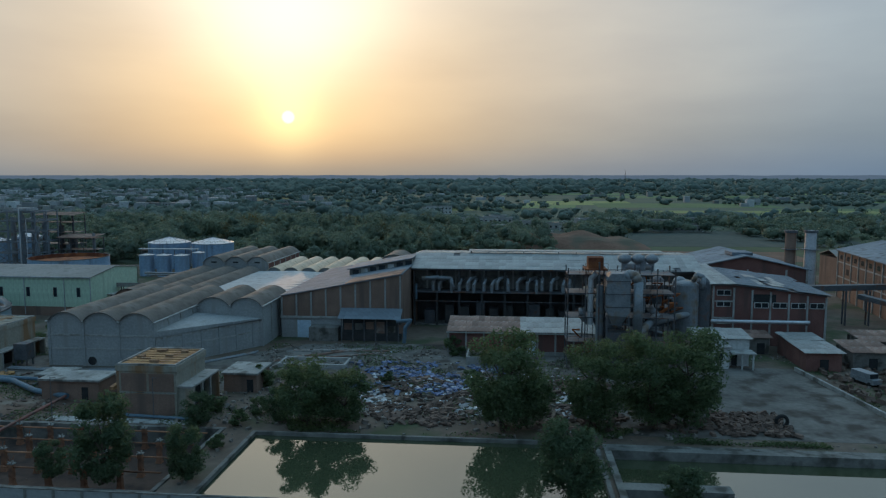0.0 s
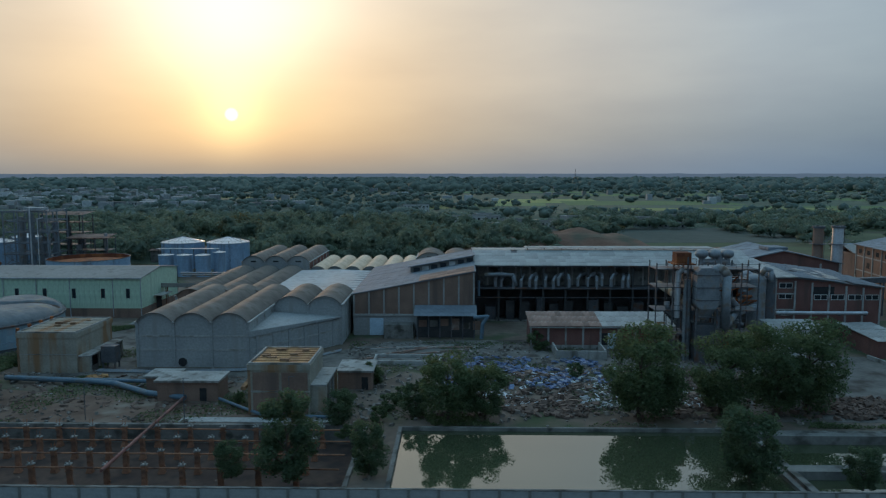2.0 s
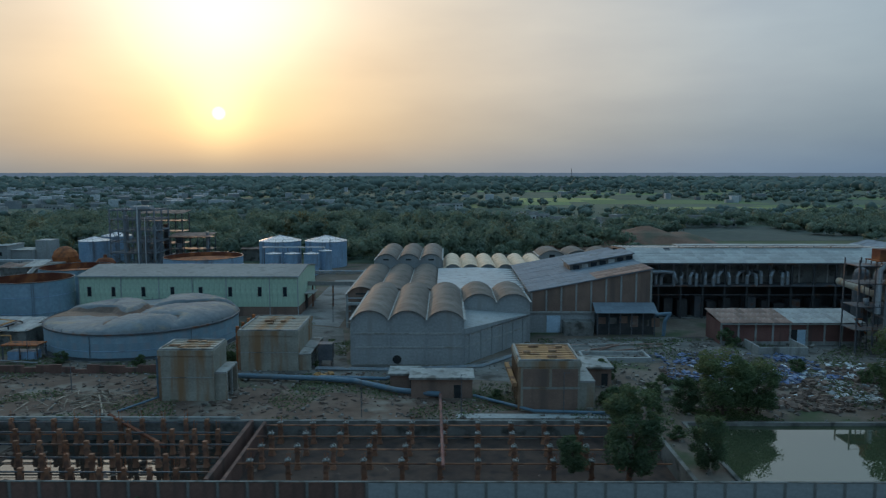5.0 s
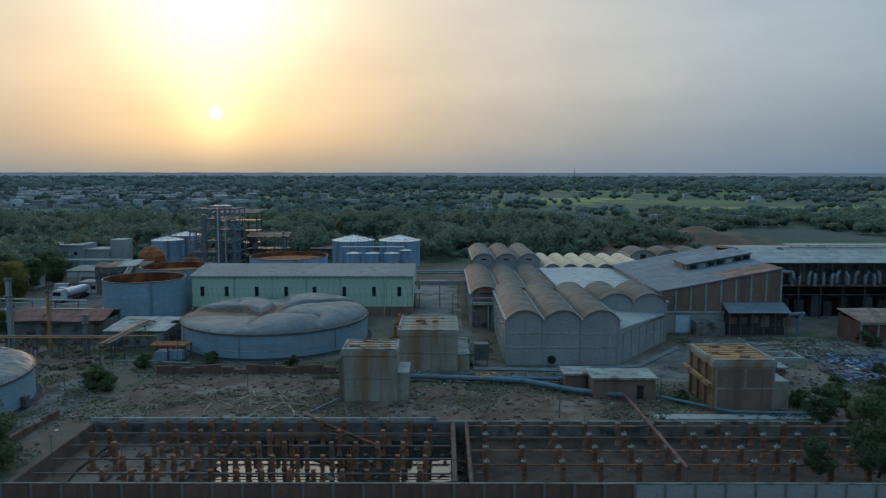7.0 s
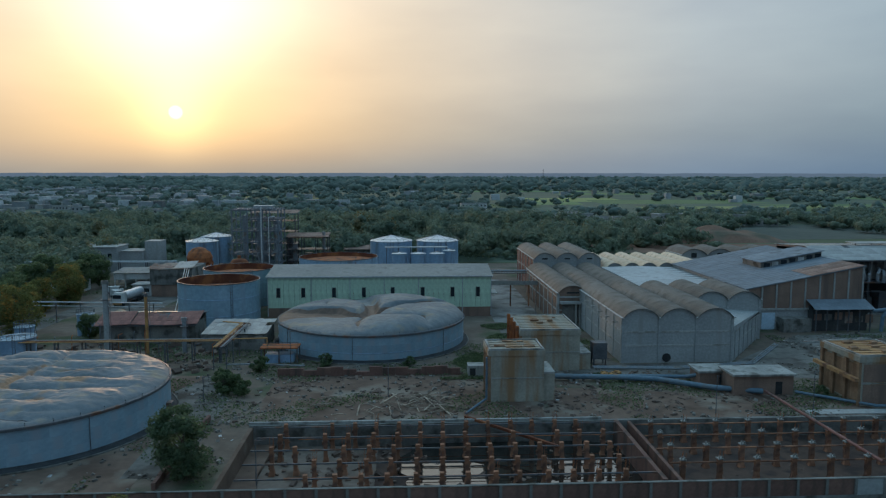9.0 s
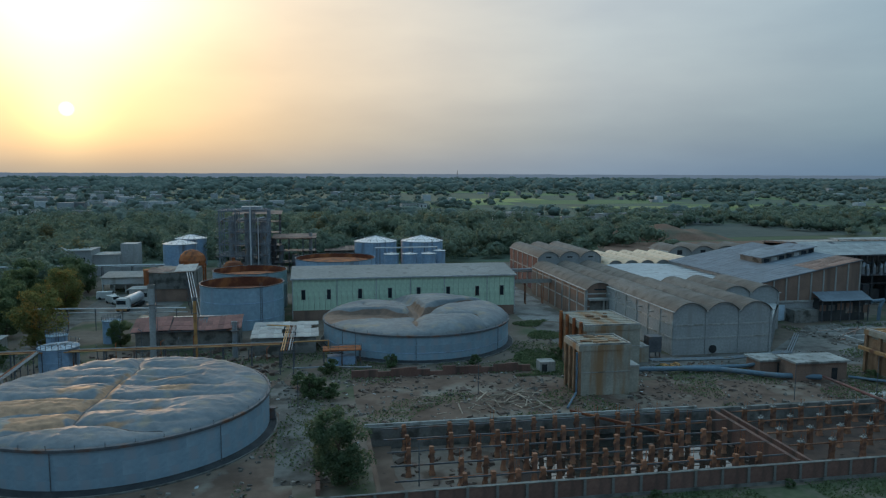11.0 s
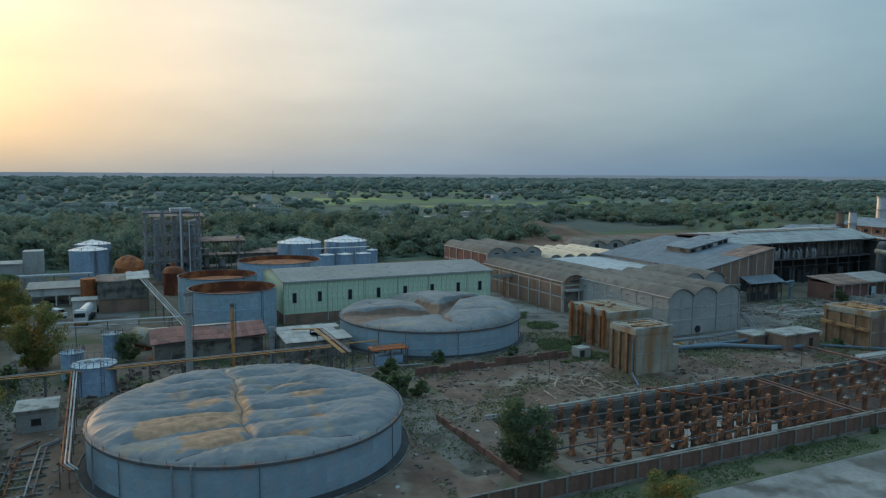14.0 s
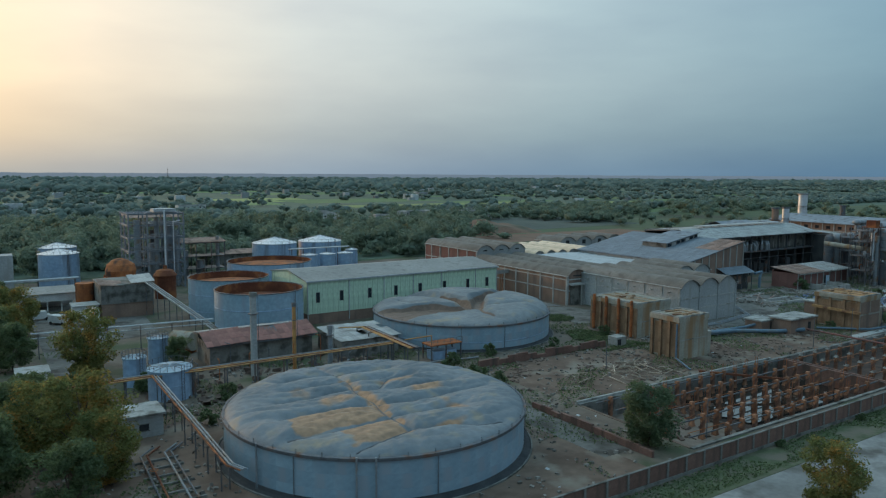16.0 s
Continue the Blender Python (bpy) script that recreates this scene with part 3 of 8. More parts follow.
def barrel_hall(x0, x1, n, y0, y1, zw, rise, wall_m, roof_m, label, bands=(), pilaster=True, side_m=None, gutter_m=None, slots=False, name="barrel_hall"):
    """A hall under n barrel vaults running along y. The arched ends are full walls."""
    w = (x1 - x0) / n
    t = thing(name, (x0, y0, 0), label, "industrial hall")
    L, W = y1 - y0, x1 - x0
    prof = [(0, 0)] + [(i * w + px, pz) for i in range(n) for px, pz in arch(w, zw, rise)[(1 if i else 0):]] + [(W, 0)]
    slab_wall(t, prof, 0, 0.3, "y", wall_m, "end_wall")
    slab_wall(t, prof, L - 0.3, L, "y", wall_m, "end_wall")
    part("side_wall", boxes((0, 0.3, 0.3, L - 0.3, 0, zw)), side_m or wall_m, t)
    part("side_wall", boxes((W - 0.3, W, 0.3, L - 0.3, 0, zw)), side_m or wall_m, t)
    outer = arch(w, zw + 0.02, rise)
    inner = arch(w, zw - 0.1, rise)
    first = None
    for i in range(n):
        if first is None:
            bm = bmesh.new()
            prism(bm, [(p[0], p[1] + 0.12) for p in outer] + [(p[0], p[1] + 0.12) for p in inner[::-1]], -0.35, L + 0.2, "y")
            k = 0.35
            while k < L:
                bm2 = [(p[0], p[1] + 0.135) for p in outer] + [(p[0], p[1] + 0.1) for p in outer[::-1]]
                prism(bm, bm2, k, k + 0.12, "y")
                k += 3.2
            first = part("barrel_roof", bm, roof_m, t, at=pose(0, 0, 0))
        else:
            again(first, pose(i * w, 0, 0))
    g = part("gutter", boxes((-0.28, 0.28, -0.4, L + 0.2, zw + 0.1, zw + 0.28)), gutter_m or M_PALE, t, at=pose(0, 0, 0))
    for i in range(1, n + 1):
        again(g, pose(i * w, 0, 0))
    if pilaster:
        p = part("pilaster", boxes((-0.2, 0.2, -0.16, 0.0, 0, zw)), M_PALE if wall_m is not M_PLASTER else M_PLASTER, t, at=pose(0.2, 0, 0))
        for i in range(1, n + 1):
            again(p, pose(i * w - (0.2 if i == n else 0), 0, 0))
        sp = part("pilaster", boxes((-0.14, 0.0, -0.2, 0.2, 0, zw)), M_PALE, t, at=pose(0, 0.2, 0))
        k = 5.0
        while k < L - 1:
            again(sp, pose(0, k, 0))
            again(sp, pose(W + 0.14, k, 0))
            k += 5.0
    for z in bands:
        part("band", boxes((0, W, -0.07, 0.0, z, z + 0.3)), M_PALE, t)
        part("band", boxes((-0.08, 0, 0, L, z, z + 0.3)), M_PALE, t)
    return t, w


hall_a, wa = barrel_hall(-80.4, -60.9, 3, 117.0, 148.6, 7.7, 1.75, M_PLASTER, M_BARREL, "grey plastered shed with three dusty barrel roofs", bands=(2.9, 5.3))
bm = bmesh.new()
tube(bm, (7.9, -0.12, 0.9), (7.9, 0.02, 0.9), 0.75, n=18)
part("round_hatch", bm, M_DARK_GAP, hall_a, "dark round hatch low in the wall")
for k in range(6):
    part("lamp_arm", boxes((-0.9, -0.05, 2.5 + 5 * k, 2.8 + 5 * k, 6.6, 6.8)), M_PALE, hall_a)
barrel_hall(-60.8, -47.6, 2, 134.0, 149.6, 7.7, 1.75, M_PLASTER, M_BARREL, "grey plastered shed with two short barrel roofs")
# the wedge-shaped annex in front of it
annex = thing("annex", (-60.9, 117, 0), "low grey cement annex with a flat slanting roof", "annex")
bm = bmesh.new()
prism(bm, [(0.05, 0.1), (13.2, 17.6), (13.2, 16.8), (0.05, 16.8)], 0, 5.3)
part("wall", bm, M_PLASTER, annex)
bm = bmesh.new()
vsr = [(0.0, -0.2, 6.3), (13.5, 17.7, 5.5), (13.4, 16.9, 5.9), (0.0, 16.9, 6.5)]
a = [bm.verts.new(p) for p in vsr]
b = [bm.verts.new((p[0], p[1], 5.3)) for p in vsr]
bm.faces.new(a), bm.faces.new(b)
for i in range(4):
    bm.faces.new((a[i], a[(i + 1) % 4], b[(i + 1) % 4], b[i]))
part("roof", bm, M_PLASTER, annex)
ux, uy = 13.15 / 21.9, 17.5 / 21.9
for k in range(6):
    s = 3.6 * k + 1.5
    part("pilaster", boxes((-0.2, 0.2, -0.18, 0.0, 0, 5.5)), M_PLASTER, annex, at=pose(ux * s, 0.1 + uy * s, 0, 0, 0, math.degrees(math.atan2(uy, ux))))
for z in (2.9, 4.8):
    part("band", boxes((0.2, 21.7, -0.1, 0.0, z, z + 0.28)), M_PALE, annex, at=pose(0, 0.1, 0, 0, 0, math.degrees(math.atan2(uy, ux))))

hall_b, wb_ = barrel_hall(-85.3, -66.0, 3, 147.0, 186.5, 7.0, 1.7, M_BRICK, M_BARREL, "brown brick hall with pale posts and three barrel roofs", bands=(3.4, 6.2), side_m=M_BRICK)
part("porch", boxes((1.0, 5.4, -0.4, 0.0, 0, 5.0)), M_CONC_D, hall_b, "dark recessed porch")
part("lintel", boxes((0.5, 6.0, -1.4, 0.0, 5.0, 5.5)), M_PALE, hall_b)
for k in range(3):
    part("post", boxes((3.6 + 0.8 * k, 3.9 + 0.8 * k, -1.4, -1.1, 0, 5.0)), M_CONC, hall_b)
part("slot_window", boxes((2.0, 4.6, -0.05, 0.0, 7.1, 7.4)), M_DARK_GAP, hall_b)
hall_c, wc_ = barrel_hall(-83.2, -65.0, 3, 188.0, 217.0, 9.3, 1.8, M_PLASTER, M_BARREL, "tall hall with red brick sides and three barrel roofs", bands=(5.6,), side_m=M_REDB)
for i in range(3):
    part("slot_window", boxes((i * wc_ + 2.3, i * wc_ + 3.8, -0.05, 0.0, 9.4, 9.8)), M_DARK_GAP, hall_c)
hall_t, wt_ = barrel_hall(-64.5, -36.5, 6, 184.5, 210.0, 7.2, 1.6, M_PLASTER, M_SUN_TAN, "shed with a row of sun-tinted tan barrel roofs", gutter_m=M_SUN_TAN, pilaster=False)
hall_d, wd_ = barrel_hall(-37.0, -6.0, 4, 203.0, 216.0, 8.6, 1.8, M_PLASTER, M_BARREL, "grey hall with dark square windows below barrel roofs")
for i in range(4):
    part("window", boxes((i * wd_ + 3.0, i * wd_ + 4.6, -0.06, 0.0, 7.9, 9.3)), M_DARK_GAP, hall_d)

flat = thing("flat_roof_hall", (-66, 150, 0), "low hall under a flat pale sheet roof", "industrial hall")
part("wall", boxes((0.1, 19.0, 0.1, 33.0, 0, 7.4)), M_PLASTER, flat)
bm = bmesh.new()
prism(bm, [(0, 7.4), (19.6, 7.4), (19.6, 7.75), (9.5, 8.15), (0, 7.9)], -0.2, 33.4, "y")
part("roof", bm, M_PALE_ROOF, flat)
for k in range(9):
    part("roof_seam", boxes((0.1, 19.4, 3.6 * k + 1.0, 3.6 * k + 1.15, 7.7, 7.93)), M_PALE_ROOF, flat)

# green warehouse
green = thing("green_warehouse", (-148.6, 159, 0), "mint green metal-clad warehouse with narrow slot windows", "warehouse")
W, D, E_, R_ = 50.6, 21.5, 9.2, 10.6
part("plinth", boxes((0, W, 0, 0.3, 0, 2.2)), M_BRICK, green, "brown brick plinth")
part("plinth", boxes((0, 0.3, 0.3, D, 0, 2.2), (W - 0.3, W, 0.3, D, 0, 2.2), (0.3, W - 0.3, D - 0.3, D, 0, 2.2)), M_BRICK, green)
npan = 42
pw_ = W / npan
first = None
for k in range(npan):
    at = pose(k * pw_, -0.04, 0)
    if first is None:
        first = part("cladding_panel", boxes((0, pw_ - 0.05, 0, 0.22, 2.2, E_), (0, 0.1, -0.03, 0, 2.2, E_), (pw_ / 2, pw_ / 2 + 0.1, -0.03, 0, 2.2, E_)), M_GREEN, green, at=at)
    else:
        again(first, at)
part("wall", boxes((0, W, D - 0.3, D, 2.2, E_)), M_GREEN, green)
gab = [(0, 2.2), (D, 2.2), (D, E_), (D / 2, R_), (0, E_)]
slab_wall(green, gab, 0, 0.25, "x", M_GREEN, "gable_wall")
slab_wall(green, gab, W - 0.25, W, "x", M_GREEN, "gable_wall")
for nm, q in (("roof_front", [(-0.4, E_), (D / 2, R_), (D / 2, R_ + 0.18), (-0.4, E_ + 0.18)]), ("roof_back", [(D / 2, R_), (D + 0.4, E_), (D + 0.4, E_ + 0.18), (D / 2, R_ + 0.18)])):
    slab_wall(green, q, -0.3, W + 0.3, "x", M_GREY_ROOF, nm)
part("eave_gutter", boxes((-0.3, W + 0.3, -0.55, -0.38, E_ - 0.1, E_ + 0.2)), M_PALE_ROOF, green, "pale metal gutter")
for k, xx in enumerate((2.45, 8.0, 14.9, 21.6, 28.1, 34.9, 41.7, 47.5)):
    wdw = part("window", boxes((xx - 0.35, xx + 0.35, -0.11, -0.05, 4.6, 6.7)), M_GLASS, green, "dark narrow slot window")
    part("frame", boxes((xx - 0.45, xx - 0.35, -0.14, -0.04, 4.5, 6.8), (xx + 0.35, xx + 0.45, -0.14, -0.04, 4.5, 6.8), (xx - 0.45, xx + 0.45, -0.14, -0.04, 6.7, 6.82)), M_STEEL_D, wdw)
for xx in (0.1, 9.8, 18.5, 26.2, 34.0, 44.0, 50.5):
    part("downpipe", boxes((xx - 0.08, xx + 0.08, -0.22, -0.08, 0.3, E_)), M_PALE_ROOF, green)
part("side_canopy", boxes((W, W + 2.2, 6.5, 12.5, 4.0, 4.2)), M_SHEET, green)
part("side_door", boxes((W, W + 0.06, 8.0, 11.0, 0.1, 3.8)), M_DARK_GAP, green)

# brick hall with rising roof, and its raised lantern
bh = thing("brick_mill_hall", (-46.6, 142, 0), "brown brick mill hall under a blue-grey sheet roof", "industrial hall")
Wb, zl, zr, Db = 25.0, 8.5, 13.2, 42
slab_wall(bh, [(0, 4.2), (Wb, 4.2), (Wb, zr), (0, zl)], 0, 0.35, "y", M_BRICK)
slab_wall(bh, [(0, 0), (Wb, 0), (Wb, 4.2), (0, 4.2)], 0.02, 0.35, "y", M_PLASTER)
part("side_wall", boxes((0, 0.3, 0.35, Db, 0, zl)), M_PLASTER, bh)
part("side_wall", boxes((Wb - 0.3, Wb, 0.35, Db, 0, zr)), M_BRICK, bh)
part("back_wall", boxes((0, Wb, Db, Db + 0.3, 0, zl)), M_PLASTER, bh)
bm = bmesh.new()
prism(bm, [(-0.4, zl - 0.05), (Wb + 0.2, zr + 0.05), (Wb + 0.2, zr + 0.2), (-0.4, zl + 0.1)], -0.3, Db + 0.3, "y")
part("roof", bm, M_BLUE_ROOF, bh)
sheets(bh, (-0.3, -0.3, zl + 0.1), (Wb + 0.4, 0, zr - zl), (0, Db * 0.99, 0), 12, 14, M_BLUE_ROOF, loose=0.012, seed=5)
sheets(bh, (13.5, -0.35, zl + 0.1 + 13.9 / 25.4 * (zr - zl) + 0.1), (11.4, 0, 11.4 / 25.4 * (zr - zl)), (0, 8.2, 0), 6, 3, M_RUST_SHEET, loose=0.01, seed=6)
part("ledge", boxes((-0.1, Wb, -0.25, 0.0, 4.1, 4.5)), M_PALE, bh)
pl = part("pilaster", boxes((-0.17, 0.17, -0.15, 0.0, 4.5, 1.0 * zl - 0.1)), M_CONC, bh, at=pose(0.2, 0, 0))
for k in range(1, 9):
    part("pilaster", boxes((-0.17, 0.17, -0.15, 0.0, 4.5, zl + (zr - zl) * k / 8 - 0.15)), M_CONC, bh, at=pose(0.2 + k * 3.07, 0, 0))
part("gate", boxes((3.4, 6.2, -0.1, 0.0, 0.05, 3.6)), M_BLUE_DOOR, bh, "light blue steel gate")
part("leanto_wall", boxes((6.6, 12.5, -3.0, 0.0, 0, 2.8)), M_CONC_D, bh)
lant = thing("roof_lantern", (-35.8, 158, 10.1), "raised roof lantern with small panes under sheet roof", "roof lantern")
bm = bmesh.new()
prism(bm, [(0, 0.2), (14.2, 2.3), (14.2, 4.6), (0, 2.0)], 0, 9.0, "y")
part("body", bm, M_CONC_D, lant)
bm = bmesh.new()
prism(bm, [(-0.5, 1.95), (14.5, 4.65), (14.5, 4.85), (-0.5, 2.15)], -0.7, 9.8, "y")
part("roof", bm, M_BLUE_ROOF, lant)
for k in range(7):
    x = 0.7 + 2.0 * k
    part("pane", boxes((x, x + 1.4, -0.06, 0, 0.75 + 0.165 * x, 1.75 + 0.18 * x)), M_WHITE if k in (1, 4) else M_GLASS, lant)

# crushing hall: open dark front, white sheet roof
hall = thing("crushing_hall", (-21.3, 156.5, 0), "dark open-fronted mill hall under white roof sheets", "mill hall")
Wh = 62.0
# the hall's inner shade is put into near-black walls, columns and machines
part("back_wall", boxes((0, Wh, 22, 22.4, 0, 14.5)), M_NEAR_BLACK, hall)
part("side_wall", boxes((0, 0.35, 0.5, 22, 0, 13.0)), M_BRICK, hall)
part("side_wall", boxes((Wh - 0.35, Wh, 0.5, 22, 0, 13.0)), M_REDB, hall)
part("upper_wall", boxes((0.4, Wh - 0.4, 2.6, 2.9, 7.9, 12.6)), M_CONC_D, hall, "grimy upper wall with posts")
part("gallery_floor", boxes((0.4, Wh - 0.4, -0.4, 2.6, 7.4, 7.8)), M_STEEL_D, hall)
# added sheet across the lower hall, coloured as the shade inside
part("lower_screen", boxes((0.4, Wh - 0.4, 5.6, 5.9, 0, 7.4)), M_NEAR_BLACK, hall, "near-black screen painted as the hall's inner shade")
part("floor_slab", boxes((0.4, Wh - 0.4, 0, 22, 0, 0.12)), M_CONC_D, hall)
bm = bmesh.new()
prism(bm, [(-0.6, 12.7), (8.5, 15.1), (22.6, 14.2), (22.6, 13.9), (8.5, 14.8), (-0.6, 12.45)], -0.4, Wh + 0.4, "x")
part("roof_frame", bm, M_STEEL_D, hall)
sheets(hall, (-0.4, -0.7, 12.72), (Wh + 0.8, 0, 0), (0, 9.3, 2.42), 42, 5, M_SHEET, loose=0.03, lost=0.015, seed=2)
sheets(hall, (-0.4, 8.6, 15.16), (Wh + 0.8, 0, 0), (0, 14.0, -0.9), 28, 4, M_SHEET, loose=0.02, seed=3)
bm = bmesh.new()
box(bm, 12.0, Wh - 6, 8.4, 12.5, 15.7, 15.85)
for k in range(10):
    box(bm, 12.5 + 4 * k, 12.7 + 4 * k, 9, 9.2, 15.0, 15.7)
part("ridge_vent", bm, M_SHEET, hall)
cp = part("column", boxes((-0.22, 0.22, -0.2, 0.2, 0, 12.5)), M_NEAR_BLACK, hall, at=pose(0.4, 0.2, 0))
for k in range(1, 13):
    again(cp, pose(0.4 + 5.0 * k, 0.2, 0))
up = part("wall_post", boxes((-0.2, 0.2, -0.12, 0.0, 7.9, 12.5)), M_CONC, hall, at=pose(3.0, 2.6, 0))
for k in range(1, 17):
    again(up, pose(3.0 + 3.2 * k, 2.6, 0))
for zz in (5.4,):
    part("rail", boxes((0.4, Wh - 0.4, -0.1, 0.05, zz, zz + 0.14)), M_STEEL_D, hall)
duct_bm = bmesh.new()
for a_, b_ in (((0, -0.2, 7.9), (0, -0.2, 9.6)), ((0, -0.2, 9.6), (0.35, 0.4, 10.4)), ((0.35, 0.4, 10.4), (0.7, 2.6, 10.6))):
    tube(duct_bm, a_, b_, 0.38, n=10)
bmesh.ops.create_icosphere(duct_bm, subdivisions=2, radius=0.4, matrix=Matrix.Translation((0, -0.2, 9.6)))
bmesh.ops.create_icosphere(duct_bm, subdivisions=2, radius=0.4, matrix=Matrix.Translation((0.35, 0.4, 10.4)))
dv = part("elbow_duct", duct_bm, M_STEEL, hall, "dull galvanised elbow duct", at=pose(4.6, 0, 0))
for x in (6.0, 8.6, 10.4, 12.3, 13.6, 15.8, 17.6, 18.8, 21.0, 23.2, 25.4, 27.2, 28.4, 30.5, 33.0, 34.2):
    again(dv, pose(x, RNG.uniform(-0.3, 0.5), RNG.uniform(-0.5, 0.3), 0, 0, RNG.uniform(-40, 40)))
hd = part("header_duct", tubes([(2.2, -0.6, 10.6), (5.5, -0.6, 10.8), (8.5, -0.4, 10.6), (9.2, -0.3, 8.2)], 0.45), M_STEEL, hall, "large galvanised header duct", smooth=True)
part("blue_pipe", tubes([(0.9, -1.0, 9.4), (0.9, -1.0, 6.0)], 0.28), M_BLUE_PIPE, hall, "light blue pipe")
for k in range(14):
    x = 3 + 3.7 * k + RNG.uniform(-1, 1)
    part("machine", boxes((x, x + RNG.uniform(1.5, 2.8), 1.5, 4.5, 0.12, RNG.uniform(2, 5))), M_NEAR_BLACK if k % 3 else M_STEEL_D, hall)


# ---- tanks ----
def lathe(bm, profile, n=64):
    rings = [[bm.verts.new((r * math.cos(2 * math.pi * i / n), r * math.sin(2 * math.pi * i / n), z)) for i in range(n)] for r, z in profile]
    for a, b in zip(rings[:-1], rings[1:]):
        for i in range(n):
            bm.faces.new((a[i], a[(i + 1) % n], b[(i + 1) % n], b[i]))
    return bm


def rim_posts(t, R, h, n, tall=0.7):
    p = None
    for k in range(n):
        a = 2 * math.pi * k / n
        at = pose(R * math.cos(a), R * math.sin(a), h)
        if p is None:
            p = part("rim_post", boxes((-0.03, 0.03, -0.03, 0.03, 0, tall)), M_STEEL_D, t, at=at)
        else:
            again(p, at)


def cover(t, R, h, height, label, dirty):
    """A sagging tarpaulin as a polar sheet; height(x, y, r) gives the bulge over the rim."""
    bm = bmesh.new()
    nr, na = 110, 320
    c = bm.verts.new((0, 0, h + height(0, 0, 0)))
    prev = None
    for i in range(1, nr + 1):
        r = R * i / nr
        ring = []
        for k in range(na):
            a = 2 * math.pi * k / na
            x, y = r * math.cos(a), r * math.sin(a)
            ring.append(bm.verts.new((x, y, h + height(x, y, r / R))))
        for k in range(na):
            if prev:
                bm.faces.new((prev[k], ring[k], ring[(k + 1) % na], prev[(k + 1) % na]))
            else:
                bm.faces.new((c, ring[k], ring[(k + 1) % na]))
        prev = ring
    o = part("tarpaulin_cover", bm, M_TARP if height is puffs_a else M_TARP_B, t, label, smooth=True)
    lay = o.data.attributes.new("dirt", "FLOAT", "POINT")
    lay.data.foreach_set("value", [dirty(v.co.x, v.co.y) for v in o.data.vertices])
    return o


def near_line(x, y, line):
    """Distance to a bent line and how far along it the nearest place lies, 0 to 1."""
    best, where, n = 1e9, 0.0, len(line) - 1
    for k in range(n):
        (ax, ay), (bx, by) = line[k], line[k + 1]
        dx, dy = bx - ax, by - ay
        f = max(0.0, min(1.0, ((x - ax) * dx + (y - ay) * dy) / (dx * dx + dy * dy)))
        d = math.hypot(x - ax - f * dx, y - ay - f * dy)
        if d < best:
            best, where = d, (k + f) / n
    return best, where


SEAMS_A = [[(-1.0, 15.5), (-0.4, 10.3), (-1.2, 3.4), (-1.5, -2.3), (-2.4, -7.4), (-1.9, -12)], [(-11.5, 3.4), (-1.3, 3.4)], [(-1.2, 3.4), (0.8, 2.1), (4.6, 5.7), (8, 5.7)], [(-9, 7), (-0.6, 6.9), (5.9, 6.7)],
           [(-13, -2.2), (-7, -2.2), (-1.7, -3)], [(-14.3, -8), (-2.3, -8.1)], [(-9.7, -14.2), (-1.8, -12)], [(-1.9, -12), (3.8, -13.9), (8.3, -14.9)],
           [(-1.5, -3.4), (8, -3.7), (14, -3.4)], [(1, 1.8), (11.8, 0.9)], [(-2.4, -7.6), (6, -8.6)], [(-0.4, 10.6), (7.5, 10.4)], [(-8, 11.2), (-0.4, 10.6)]]


def crease(x, y, sc, seed):
    """Sharp valleys along the zero lines of a noise: 0 in a valley, 1 on the puffs between."""
    return min(1.0, abs(noise.noise(Vector((x * sc, y * sc, seed)))) * 3.2) ** 0.6


def puffs_a(x, y, q):
    wx, wy = x + 0.5 * noise.noise(Vector((x * 0.25, y * 0.25, 7))), y + 0.5 * noise.noise(Vector((x * 0.2, y * 0.3, 3)))
    edge = max(0.0, 1 - q ** 10) ** 0.8
    gap = 9.0
    for k, line in enumerate(SEAMS_A):
        d, f = near_line(wx, wy, line)
        if k:
            d += 1.5 * max(0.0, abs(f - 0.5) - 0.38)
        gap = min(gap, d)
    pillow = 1.0 - math.exp(-gap / 0.85)
    a = math.atan2(y, x)
    pleat = 0.5 * abs(noise.noise(Vector((math.cos(a) * 10, math.sin(a) * 10, q * 1.2)))) ** 0.8 + 0.5 * abs(noise.noise(Vector((math.cos(a) * 26, math.sin(a) * 26, q * 1.5)))) ** 0.8
    fold = abs(noise.noise(Vector((x * 0.16 - y * 0.1, y * 0.42 + x * 0.1, 2)))) ** 0.7
    wr = 0.45 * fold * pillow + 0.22 * pillow * abs(noise.noise(Vector((x * 0.45 + y * 0.2, y * 1.1 - x * 0.25, 18)))) + 0.06 * noise.noise(Vector((x * 1.8, y * 1.8, 8)))
    lift = 0.3 * noise.noise(Vector((x * 0.12, y * 0.15, 21)))
    return 0.2 + edge * (0.3 + lift * pillow + 0.7 * pillow + wr + 0.6 * smooth(q, 0.68, 0.95) * (pleat - 0.3))


def soft_box(v, a, b, w):
    return max(0.0, min(1.0, (v - a) / w, (b - v) / w))


